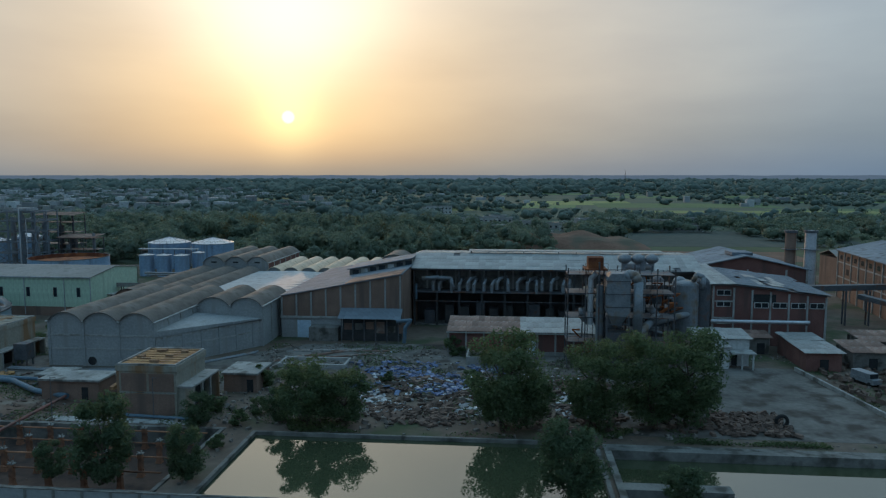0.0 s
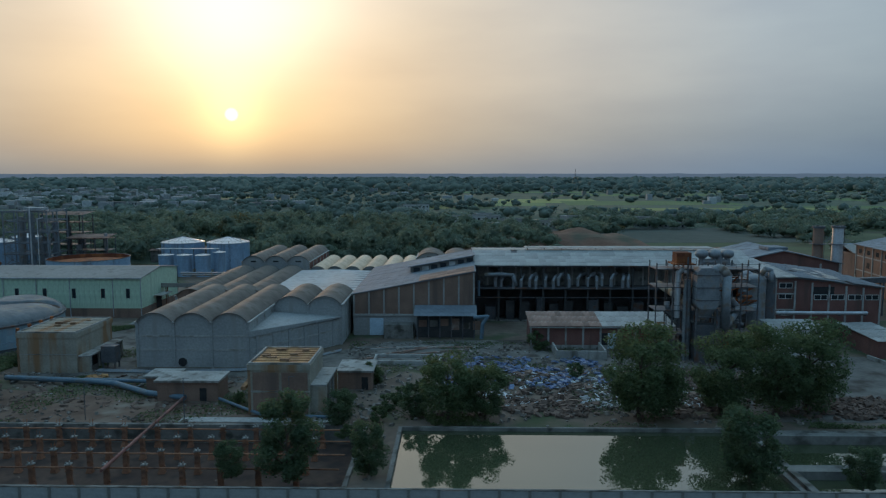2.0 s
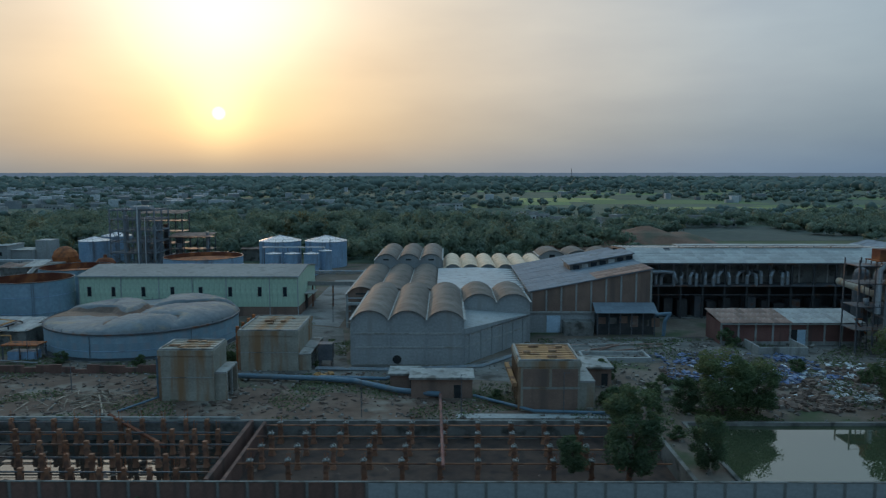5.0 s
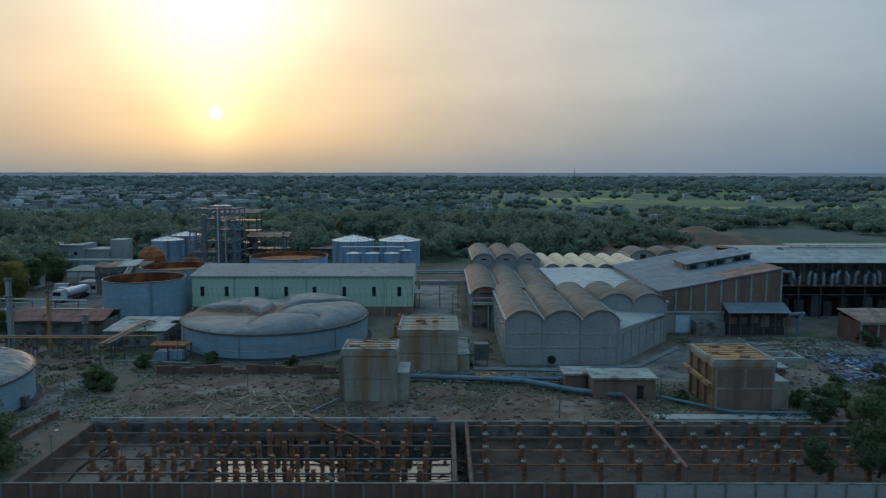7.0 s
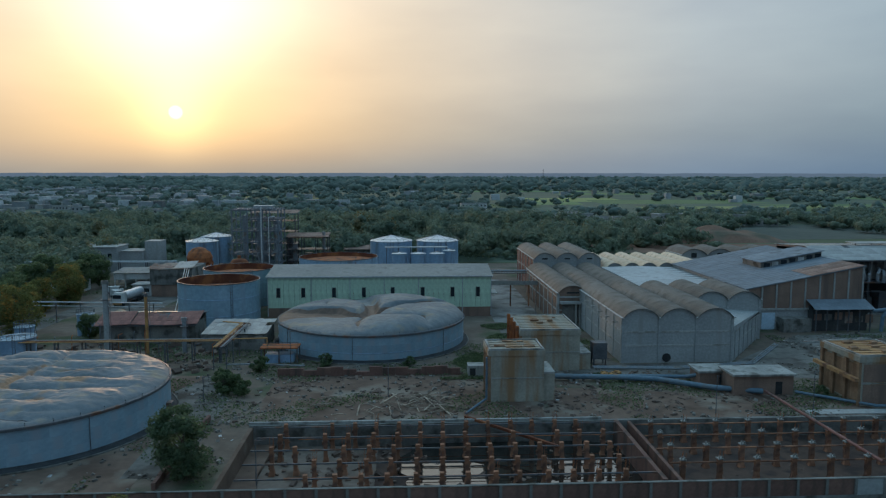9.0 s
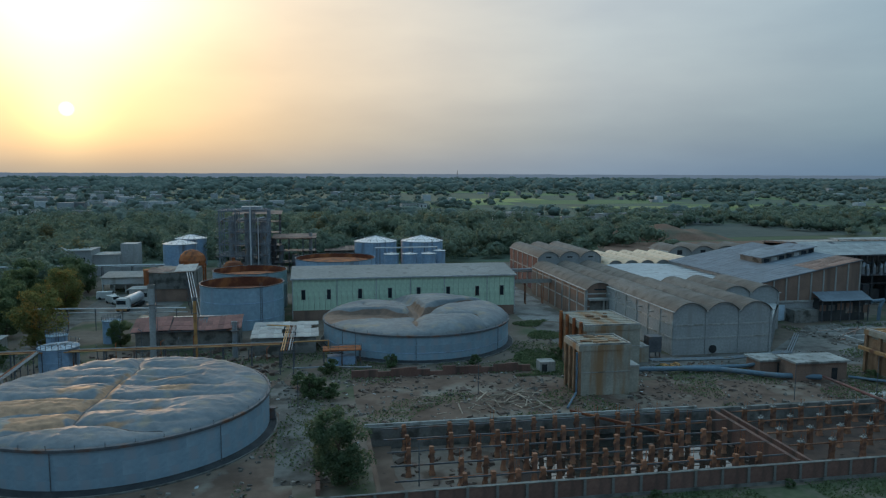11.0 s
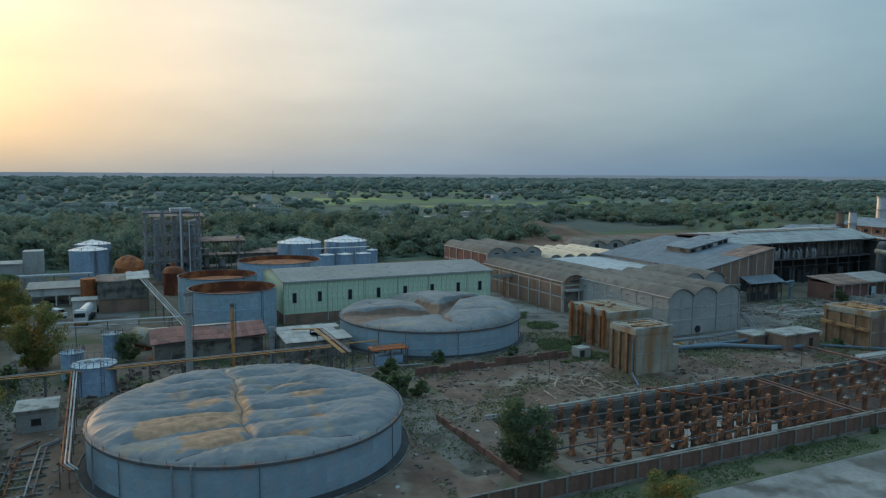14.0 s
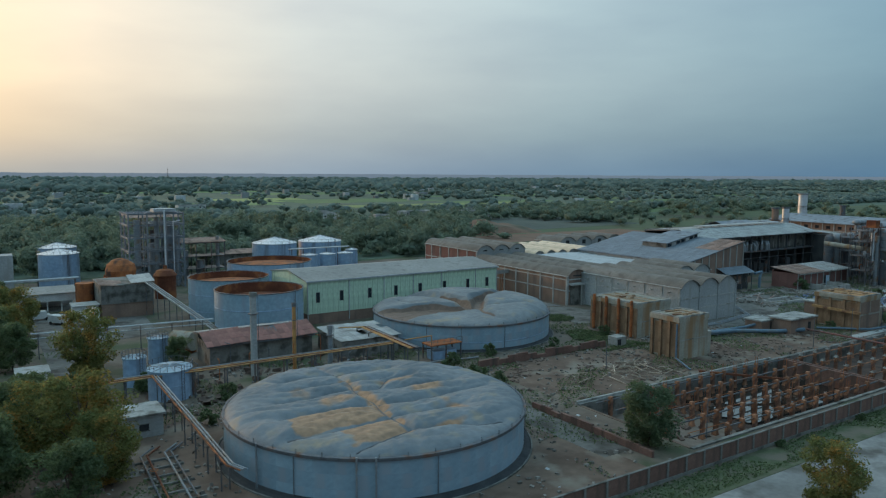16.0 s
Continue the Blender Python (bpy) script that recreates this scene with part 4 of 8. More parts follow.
def dirt_a(x, y):
    n = noise.noise(Vector((x * 0.22, y * 0.4, 12))) + 0.5 * noise.noise(Vector((x * 0.8, y * 0.9, 4)))
    big = soft_box(x + 1.5 * n, -13.6, -1.9, 1.2) * soft_box(y + 0.6 * n, -8.1, -3.4 - 0.12 * (x + 2), 0.8)
    low = soft_box(x + 1.5 * n, -9.6, -2.0, 1.0) * soft_box(y + 0.4 * n, -13.6, -8.1, 0.9)
    d, f = near_line(x, y, SEAMS_A[0])
    seam = max(0.0, 1 - abs(d - 0.3) / 1.5) * (0.75 + n) * soft_box(f, 0.1, 1.0, 0.2)
    out = max(big, low, seam)
    for cx, cy, rx, ry in ((-7.8, 5.7, 1.8, 2.4), (-5.6, 0.2, 3.0, 1.6), (6.4, -0.8, 3.2, 1.6), (5.8, -8.2, 1.2, 3.0), (2.2, -13.0, 3.6, 0.8), (5.0, 4.4, 2.6, 1.5)):
        out = max(out, (0.8 + 0.7 * n) * math.exp(-((x - cx) / rx) ** 2 - ((y - cy) / ry) ** 2))
    return max(0.0, min(1.0, out))


def smooth(v, a, b):
    k = max(0.0, min(1.0, (v - a) / (b - a)))
    return k * k * (3 - 2 * k)


FOLDS_B = [([(-17.0, -1.4), (-8.3, -1.6), (-0.9, -6.2)], 3.9, 0.4), ([(-0.9, -6.2), (5.6, 1.6), (15.0, 5.4)], 0.5, 0.15), ([(-0.9, -6.2), (0.0, 2.0), (-0.5, 6.4)], 0.35, 0.5), ([(-0.5, 6.4), (-3.0, 12.5), (-4.5, 14.5)], 0.6, 2.6)]
CREASES_B = [[(-0.9, -6.2), (4.3, -8.6), (9.8, -9.0), (11.2, -13.0)], [(-0.9, -6.2), (-2.0, -11.0), (-1.0, -16.5)], [(-9.0, 4.5), (-9.5, 9.0)]]


def hollow_b(x, y):
    """How deep in the sunken folds of the cover, and how near to its thin creases: 1 in, 0 out."""
    wx, wy = x + 0.8 * noise.noise(Vector((x * 0.2, y * 0.2, 4))), y + 0.6 * noise.noise(Vector((x * 0.2, y * 0.25, 9)))
    deep = 0.0
    for line, r0_, r1_ in FOLDS_B:
        d, f = near_line(wx, wy, line)
        r = r0_ + (r1_ - r0_) * f
        deep = max(deep, 1 - smooth(d - r, 0.0, 1.9))
    thin = max(math.exp(-(near_line(wx, wy, c)[0] / 0.7)) for c in CREASES_B)
    return deep, thin


def puffs_b(x, y, q):
    edge = max(0.0, 1 - q ** 8) ** 0.65
    a = math.atan2(y, x)
    deep, thin = hollow_b(x, y)
    body = 1.5 + 0.75 * smooth(x, -3.0, 6.0) + 0.2 * noise.noise(Vector((x * 0.1, y * 0.1, 31)))
    body -= 0.75 * (1 - smooth(x, -7.0, 1.0)) * (1 - smooth(y, -6.0, 0.0))
    body = body * (1 - 0.93 * deep) * (1 - 0.42 * thin)
    fold = 0.2 * q ** 3 * abs(noise.noise(Vector((math.cos(a) * 10, math.sin(a) * 10, q * 2)))) + 0.12 * crease(x, y, 0.12, 9) + 0.05 * noise.noise(Vector((x * 1.3, y * 1.3, 9)))
    return 0.2 + edge * (body + fold)


def dirt_b(x, y):
    n = noise.noise(Vector((x * 0.3, y * 0.3, 12)))
    deep, thin = hollow_b(x, y)
    return max(0.0, min(1.0, 0.5 + 2.4 * (max(deep if y < 9 else 0.0, 0.45 * thin) - 0.4 - 0.3 * n)))


def plated_shell(t, R, h, rows, n):
    """Curved wall plates in staggered courses, each its own piece, with narrow joints between."""
    first = None
    for k in range(rows):
        for i in range(n):
            at = pose(0, 0, h * k / rows, 0, 0, 360 * (i + 0.5 * (k % 2)) / n)
            if first is None:
                bm = bmesh.new()
                a = 2 * math.pi / n - 0.0024
                lo = [bm.verts.new((R * math.cos(a * m / 5), R * math.sin(a * m / 5), 0.02)) for m in range(6)]
                hi = [bm.verts.new((v.co.x, v.co.y, h / rows - 0.02)) for v in lo]
                for m in range(5):
                    bm.faces.new((lo[m], lo[m + 1], hi[m + 1], hi[m]))
                first = part("wall_plate", bm, M_PLATE, t, at=at)
            else:
                again(first, at)


def big_tank(at, R, h, fn, label, cover_label, dirty):
    t = thing("storage_tank", at, label, "storage tank", "covered storage tanks")
    part("shell", lathe(bmesh.new(), [(R - 0.1, 0), (R - 0.015, 0), (R - 0.015, h), (R - 0.1, h)], 128), M_TANK, t, smooth=False)
    plated_shell(t, R, h, 3, 26)
    seam = bmesh.new()
    tube(seam, (R + 0.12, 0, 0.2), (R + 0.12, 0, h), 0.05, n=6)
    s0 = part("downpipe", seam, M_STEEL_D, t, at=pose(0, 0, 0, 0, 0, 33))
    for a_ in (95, 150, 215, 262, 318):
        again(s0, pose(0, 0, 0, 0, 0, a_))
    part("kerb_ring", lathe(bmesh.new(), [(R + 0.88, 0.0), (R + 0.88, 0.2), (R + 1.05, 0.2), (R + 1.05, 0.0)], 128), M_CONC_D, t, "concrete kerb ring")
    part("rim_ring", lathe(bmesh.new(), [(R - 0.1, h - 0.15), (R + 0.22, h - 0.1), (R + 0.22, h + 0.22), (R - 0.1, h + 0.3)], 128), M_STEEL_D, t, "dark rusty rim ring")
    # foundation ring painted dark as the shadow round the tank foot
    part("base_ring", lathe(bmesh.new(), [(R + 0.85, 0.03), (R + 0.85, 0.1), (R + 0.3, 0.26), (R, 0.5)], 128), M_BASE_SHADE, t, "foundation ring coloured as the dark shadow at the base")
    for z in (0.36 * h,) if fn is puffs_b else ():
        part("weld_band", lathe(bmesh.new(), [(R, z), (R + 0.05, z + 0.02), (R + 0.05, z + 0.1), (R, z + 0.12)], 128), M_TANK_D, t)
    cover(t, R - 0.1, h, fn, cover_label, dirty)
    rim_posts(t, R + 0.15, h, 40)
    return t


tank_a = big_tank((-167.3, 92.1, 0), 17.8, 4.6, puffs_a, "wide pale blue tank with a puffed grey tarpaulin cover", "quilted grey tarpaulin with tan dirt", dirt_a)
tank_b = big_tank((-124.1, 136.8, 0), 17.9, 4.6, puffs_b, "wide pale blue tank with a creased grey inflated cover", "inflated grey cover with brown creases", dirt_b)
part("manhole", boxes((17.0, 18.5, 0.8, 1.9, 0.5, 1.9)), M_STEEL_D, tank_a, at=pose(0, 0, 0, 0, 0, 0))
for a_ in (-118, -124, 200):
    r_ = 18.15
    part("standpipe", tubes([(r_ * math.cos(radians(a_)), r_ * math.sin(radians(a_)), 0.2), (r_ * math.cos(radians(a_)), r_ * math.sin(radians(a_)), 5.0)], 0.11, 8), M_STEEL, tank_a)


def seam_cord(t, R, h, fn, line, lift):
    """Added dark tube that draws the crease line in a valley of the cover."""
    pts = []
    for (ax, ay), (bx, by) in zip(line[:-1], line[1:]):
        n = max(2, int(math.hypot(bx - ax, by - ay) / 0.5))
        for k in range(n):
            x, y = ax + (bx - ax) * k / n, ay + (by - ay) * k / n
            x, y = x - 0.5 * noise.noise(Vector((x * 0.25, y * 0.25, 7))), y - 0.5 * noise.noise(Vector((x * 0.2, y * 0.3, 3)))
            q = math.hypot(x, y) / R
            if q < 0.97:
                pts.append(Vector((x, y, h + fn(x, y, q) + lift)))
    bm = bmesh.new()
    for a, b in zip(pts[:-1], pts[1:]):
        tube(bm, a, b, 0.1, n=5, caps=False)
    part("seam_cord", bm, M_STEEL_D, t)


for line in SEAMS_A:
    seam_cord(tank_a, 17.7, 4.6, puffs_a, line, 0.05)


def ladder(t, R, a, h):
    ca, sa = math.cos(radians(a)), math.sin(radians(a))
    bm = boxes((-0.25, -0.2, -0.03, 0.03, 0, h + 1), (0.2, 0.25, -0.03, 0.03, 0, h + 1), *[(-0.2, 0.2, -0.02, 0.02, 0.4 * k, 0.4 * k + 0.04) for k in range(1, int((h + 1) / 0.4))])
    part("ladder", bm, M_STEEL_D, t, at=pose((R + 0.25) * ca, (R + 0.25) * sa, 0, 0, 0, a + 90))


def open_tank(at, R, h, m, label, depth=1.2):
    t = thing("open_tank", at, label, "storage tank", "open rusty tanks")
    part("shell", lathe(bmesh.new(), [(R, 0), (R, h), (R - 0.12, h), (R - 0.12, 0)], 96), m, t)
    part("inner_wall", lathe(bmesh.new(), [(R - 0.13, h - 0.02), (R - 0.16, h - depth)], 96), M_RUST_DARK, t, "dark rusty inner wall")
    bm = lathe(bmesh.new(), [(R - 0.15, h - depth), (R * 0.6, h - depth + 0.25), (0.05, h - depth + 0.5)], 96)
    # the deepest roof takes the darker rust: its inner shade is in the colour
    part("sunken_roof", bm, M_RUST_DARK if depth > 2 else M_RUST, t, "rusted floating roof")
    for z in (h * 0.22, h * 0.62):
        part("weld_band", lathe(bmesh.new(), [(R, z), (R + 0.06, z + 0.03), (R + 0.06, z + 0.15), (R, z + 0.18)], 96), M_TANK_D, t)
    part("rim_ring", lathe(bmesh.new(), [(R - 0.14, h - 0.05), (R + 0.12, h - 0.05), (R + 0.12, h + 0.1), (R - 0.14, h + 0.1)], 96), M_STEEL_D, t)
    ladder(t, R, -60, h)
    return t


open_tank((-159.1, 158.6, 0), 8.8, 8.9, M_TANK, "pale blue open tank with a rusted sunken roof", 2.1)
open_tank((-159.2, 179.1, 0), 8.8, 8.9, M_TANK, "pale blue open tank with an orange rusted top", 1.5)
open_tank((-137.7, 212.6, 0), 11.6, 7.7, M_TANK_D, "wide steel-blue open tank with a bright rusty top", 1.2)


def cone_tank(at, R, h, cone, label, group, rails=True, top=None):
    t = thing("cone_roof_tank", at, label, "storage tank", group)
    part("shell", lathe(bmesh.new(), [(R, 0), (R, h), (R - 0.1, h)], 48), M_TANK_D, t)
    part("cone_roof", lathe(bmesh.new(), [(R + 0.15, h - 0.05), (R + 0.15, h + 0.08), (0.3, h + cone), (0.0, h + cone + 0.1)], 48), top or M_TANK_TOP, t, "dull cone roof" if top else "silver cone roof")
    rib = None
    for k in range(12):
        bm = bmesh.new()
        tube(bm, (R, 0, h + 0.12), (0.3, 0, h + cone + 0.06), 0.05, n=5)
        rib = part("roof_rib", bm, M_STEEL, t, at=pose(0, 0, 0, 0, 0, 30 * k)) if rib is None else again(rib, pose(0, 0, 0, 0, 0, 30 * k))
    part("weld_band", lathe(bmesh.new(), [(R, h * 0.5), (R + 0.04, h * 0.5 + 0.05), (R, h * 0.5 + 0.1)], 48), M_TANK_D, t)
    if rails:
        part("railing", lathe(bmesh.new(), [(R + 0.1, h + 0.9), (R + 0.13, h + 0.93), (R + 0.1, h + 0.96)], 48), M_STEEL, t)
        rim_posts(t, R + 0.1, h, 20, 0.95)
        ladder(t, R, -70, h)
    return t


cone_tank((-122.8, 249.5, 0), 7.3, 9.0, 1.9, "steel-blue tank with a silver cone roof", "cone roof tanks")
cone_tank((-106.5, 249.3, 0), 7.3, 9.0, 1.9, "steel-blue tank with a silver cone roof", "cone roof tanks")
for x in (-119.7, -113.7, -107.6):
    cone_tank((x, 226.7, 0), 2.35, 6.9, 0.5, "small steel-blue tank with a low silver cone", "row of small tanks", False)
cone_tank((-103.5, 230.5, 0), 2.0, 7.4, 0.5, "small steel-blue tank beside the row", "row of small tanks", False)
cone_tank((-187.5, 247, 0), 5.3, 9.2, 1.4, "blue tank with a silver cone roof beside trees", "cone roof tanks")
cone_tank((-186.5, 262, 0), 5.3, 9.6, 1.4, "blue tank with a silver cone roof among the trees", "cone roof tanks")
cone_tank((-184.6, 122.8, 0), 3.0, 4.3, 0.35, "squat blue tank with a railed top beside the pipe rack", "small blue tanks", True, M_TANK)
cone_tank((-187.8, 131.7, 0), 1.65, 4.3, 0.25, "small blue upright tank", "small blue tanks", True, M_TANK)
cone_tank((-182.0, 143.6, 0), 1.6, 4.3, 0.25, "small blue upright tank", "small blue tanks", True, M_TANK)
gp = thing("ground_pipes", (-193.2, 86.5, 0), "dark rusty pipes on low sleepers along the ground", "pipes")
for o, m_ in ((0, M_STEEL_D), (0.7, M_RUST_DARK), (2.6, M_STEEL), (3.3, M_STEEL_D)):
    part("pipe", tubes([(o, 0, 0.35), (o + 0.4, 14.0, 0.35), (o + 2.2, 16.2, 0.35)], 0.11, 8), m_, gp)
for k in range(6):
    part("sleeper", boxes((-0.4, 4.2, 0.6 + 2.4 * k, 0.85 + 2.4 * k, 0, 0.25)), M_CONC_D, gp)
part("valve_wheel", lathe(bmesh.new(), [(0.35, 0.9), (0.42, 0.93), (0.35, 0.96), (0.3, 0.93)], 16), M_RUST, gp, at=pose(0.7, 8, 0))
part("valve_stem", boxes((0.66, 0.74, 7.96, 8.04, 0.4, 0.95)), M_STEEL_D, gp)
cat = thing("catwalk", (-121.5, 230.6, 8.3), "pale catwalk roof over the row of tanks", "catwalk")
part("deck", boxes((-3, 17.5, 0, 1.6, 0, 0.25)), M_PALE_ROOF, cat)
for k in range(6):
    part("leg", boxes((-2.5 + 3.9 * k, -2.3 + 3.9 * k, 0.3, 0.5, -8.3, 0)), M_STEEL_D, cat)

# ---- chimneys, racks, machinery near the covered tanks ----
def stack(at, r, h, m, label, top_m=None, name="chimney"):
    t = thing(name, at, label, "chimney")
    bm = bmesh.new()
    tube(bm, (0, 0, 0), (0, 0, h), r * 1.08, r, n=24)
    part("shaft", bm, m, t, smooth=False)
    part("cap_ring", lathe(bmesh.new(), [(r * 0.9, h - 0.5), (r * 1.25, h - 0.5), (r * 1.25, h + 0.1), (r * 0.8, h + 0.1)], 24), top_m or m, t)
    part("platform", lathe(bmesh.new(), [(r, h * 0.75), (r * 1.7, h * 0.75), (r * 1.7, h * 0.75 + 0.1), (r, h * 0.75 + 0.1)], 20), M_STEEL_D, t)
    ladder(t, r, -20, h - 1)
    return t


stack((-170.9, 126.8, 0), 0.5, 13.4, M_PLASTER, "pale grey slim chimney beside the tank", M_CONC_D)
stack((-164.0, 127.2, 0), 0.29, 11.0, M_ORANGE, "slim rusty orange chimney pipe", M_STEEL_D)
stack((-157.5, 127.5, 0), 0.4, 6.5, M_STEEL, "short steel vent pipe")

rack = thing("pipe_rack", (-205, 121, 0), "long pipe rack carrying orange and grey pipes", "pipe rack")
for k in range(13):
    part("leg", boxes((0.2 + 4.6 * k, 0.4 + 4.6 * k, -0.7, -0.5, 0, 4.0), (0.2 + 4.6 * k, 0.4 + 4.6 * k, 0.6, 0.8, 0, 4.0), (0.2 + 4.6 * k, 0.4 + 4.6 * k, -0.9, 1.0, 3.6, 3.75)), M_STEEL_D, rack)
part("orange_pipe", tubes([(-6, -0.7, 3.9), (58, -0.7, 3.9)], 0.1, 8), M_ORANGE, rack, "orange painted pipe")
for yy, rr_, mm in ((-0.3, 0.1, M_RUST_DARK), (0.05, 0.09, M_ORANGE), (0.4, 0.12, M_STEEL_D), (0.8, 0.08, M_STEEL)):
    part("pipe", tubes([(-6, yy, 3.95), (58, yy, 3.95)], rr_, 8), mm, rack)
dr = thing("branch_pipe_rack", (-148.3, 114.5, 0), "short pipe rack with orange pipes running past the covered tank", "pipe rack")
for o, r_, m_ in ((-0.7, 0.1, M_ORANGE), (-0.35, 0.12, M_ORANGE), (0.1, 0.09, M_RUST_DARK), (0.5, 0.12, M_STEEL), (0.9, 0.08, M_STEEL_D)):
    part("pipe", tubes([(o, 0.5, 4.1), (o + 0.3, 19.0, 4.2), (o - 3.5, 20.5, 4.2)], r_, 8), m_, dr)
for k in range(5):
    part("frame", boxes((-1.0, -0.85, 1 + 4.6 * k, 1.15 + 4.6 * k, 0, 4.0), (1.1, 1.25, 1 + 4.6 * k, 1.15 + 4.6 * k, 0, 4.0), (-1.0, 1.25, 1 + 4.6 * k, 1.15 + 4.6 * k, 3.85, 4.0)), M_STEEL_D, dr)
pr2 = thing("sloping_pipes", (-187.5, 112.5, 0), "pair of pipes sloping down to the covered tank", "pipes")
for o in (0, 0.35, 0.7):
    part("pipe", tubes([(o, 8.5, 4.0), (o + 0.3, -26, 3.1), (o + 1.2, -27.5, 2.9)], 0.1, 8), M_STEEL if o else M_RUST, pr2)
for k in range(7):
    part("trestle", boxes((0.0, 0.12, 5 - 5.0 * k, 5.15 - 5.0 * k, 0, 3.75 - 0.13 * k), (0.85, 0.97, 5 - 5.0 * k, 5.15 - 5.0 * k, 0, 3.75 - 0.13 * k), (0.0, 0.97, 5 - 5.0 * k, 5.15 - 5.0 * k, 3.6 - 0.13 * k, 3.75 - 0.13 * k)), M_STEEL_D, pr2)

# red-roofed pump shed and sheet-roofed stores
rs = thing("pump_shed", (-176, 134.5, 0), "grey block shed under rusty red roof sheets", "shed")
part("wall", boxes((0.3, 18.3, 0.3, 0.6, 0, 3.6), (0.3, 0.6, 0.6, 8, 0, 3.8), (18, 18.3, 0.6, 8, 0, 3.8), (0.3, 18.3, 7.7, 8, 0, 4.6)), M_CONC_D, rs)
bm = bmesh.new()
prism(bm, [(-0.5, 3.7), (4.2, 5.3), (8.6, 4.6), (8.6, 4.5), (4.2, 5.2), (-0.5, 3.6)], -0.3, 18.8, "x")
part("roof_frame", bm, M_STEEL_D, rs)
sheets(rs, (-0.3, -0.6, 3.72), (6.6, 0, 0.25), (0, 5.0, 1.6), 6, 3, M_RED_SHEET, loose=0.03, seed=8)
sheets(rs, (6.4, -0.4, 3.95), (6.4, 0, -0.2), (0, 4.8, 1.4), 6, 3, M_RED_SHEET, loose=0.03, seed=9)
sheets(rs, (12.6, -0.6, 3.75), (6.4, 0, 0.3), (0, 5.0, 1.5), 6, 3, M_RED_SHEET, loose=0.03, seed=10)
sheets(rs, (-0.3, 4.2, 5.35), (19.0, 0, 0), (0, 4.4, -0.7), 14, 2, M_SHEET, loose=0.02, seed=12)
st = thing("sheet_store", (-155, 128.5, 0), "low store under loose grey roof sheets", "shed")
part("wall", boxes((0.2, 11.5, 0.2, 10.5, 0, 3.0)), M_CONC_D, st)
sheets(st, (0, 0, 3.1), (12, 0, 0), (0, 10.8, 0.6), 9, 4, M_SHEET, loose=0.05, lost=0.08, seed=14)
hut = thing("guard_hut", (-193.2, 107.5, 0), "small grey cement hut with a flat roof", "hut")
part("wall", boxes((0, 4.4, 0, 4.6, 0, 2.7)), M_PLASTER, hut)
part("roof", boxes((-0.3, 4.7, -0.3, 4.9, 2.7, 2.95)), M_CONC, hut)
hw = part("window", boxes((1.6, 2.7, -0.06, 0, 0.9, 1.7)), M_DARK_GAP, hut, "dark window")
part("frame", boxes((1.5, 2.8, -0.09, -0.06, 1.7, 1.8), (1.5, 2.8, -0.09, -0.06, 0.8, 0.9)), M_CONC_D, hw)

# grey building with the rusty boiler, truck yard
gb = thing("boiler_house", (-184.5, 188, 0), "grey corrugated boiler house on a brick base", "boiler house")
part("base", boxes((0, 10.5, 0.2, 13, 0, 3.2)), M_BRICK, gb)
part("cladding", boxes((-0.2, 10.7, 0, 13.2, 3.2, 7.4)), M_CONC_D, gb)
for k in range(20):
    part("rib", boxes((0.52 * k, 0.52 * k + 0.12, -0.06, 0, 3.2, 7.4)), M_CONC_D, gb)
sheets(gb, (-0.5, -0.3, 7.5), (5.0, 0, -0.6), (0, 5.0, 0.6), 4, 2, M_RUST_SHEET, loose=0.1, seed=20)
sheets(gb, (6.0, -0.3, 7.5), (5.0, 0, 0.2), (0, 6.0, 1.0), 4, 2, M_SHEET, loose=0.06, seed=21)
bo = thing("boiler_drum", (-177.5, 208, 0), "orange rusted boiler drum on a frame", "boiler")
bm = lathe(bmesh.new(), [(2.2, 5.6), (3.6, 6.6), (3.9, 8.2), (3.3, 9.6), (1.9, 10.7), (0.7, 11.1), (0.05, 11.1)], 22)
for v in bm.verts:
    k = 1 + 0.14 * noise.noise(v.co * 0.45)
    v.co.x, v.co.y = v.co.x * k * 0.95, v.co.y * k * 0.9
part("drum", bm, M_RUST, bo, "dented orange drum")
part("frame", boxes((-3.5, -3.1, -2.0, -1.6, 0, 7), (3.1, 3.5, -2.0, -1.6, 0, 7), (-3.5, -3.1, 1.6, 2.0, 0, 7), (3.1, 3.5, 1.6, 2.0, 0, 7), (-3.6, 3.6, -2.1, 2.1, 6.2, 6.5)), M_RUST, bo)
bm = bmesh.new()
tube(bm, (-9.0, -8.5, 2.0), (-9.0, -8.5, 6.8), 2.0, n=20)
part("vessel", bm, M_RUST, bo, "rusty upright vessel")
part("hopper", lathe(bmesh.new(), [(2.6, 0), (2.6, 5.6), (2.9, 5.7), (2.9, 6.0), (2.0, 7.2), (0.5, 7.6), (0.5, 8.4), (0, 8.4)], 28), M_RUST_DARK, bo, "dark red rusted hopper", at=pose(11, 2, 0))
cv = thing("conveyor", (-175.4, 184, 0), "pale covered conveyor sloping from the boiler house", "conveyor")
for o in (-0.7, 0.0, 0.7):
    bm = bmesh.new()
    beam(bm, (o * 0.8, 6, 8.0), (7.5 + o * 0.8, -28, 1.2), 0.1, 0.12)
    part("rail" if o else "belt", bm, M_SHEET if o else M_STEEL, cv)
for k in range(6):
    f = (k + 0.5) / 6
    x, y, z = 7.5 * f, 6 - 34 * f, 8 - 6.8 * f
    part("trestle", boxes((x - 0.8, x - 0.65, y, y + 0.15, 0, z - 0.1), (x + 0.65, x + 0.8, y, y + 0.15, 0, z - 0.1)), M_STEEL_D, cv)


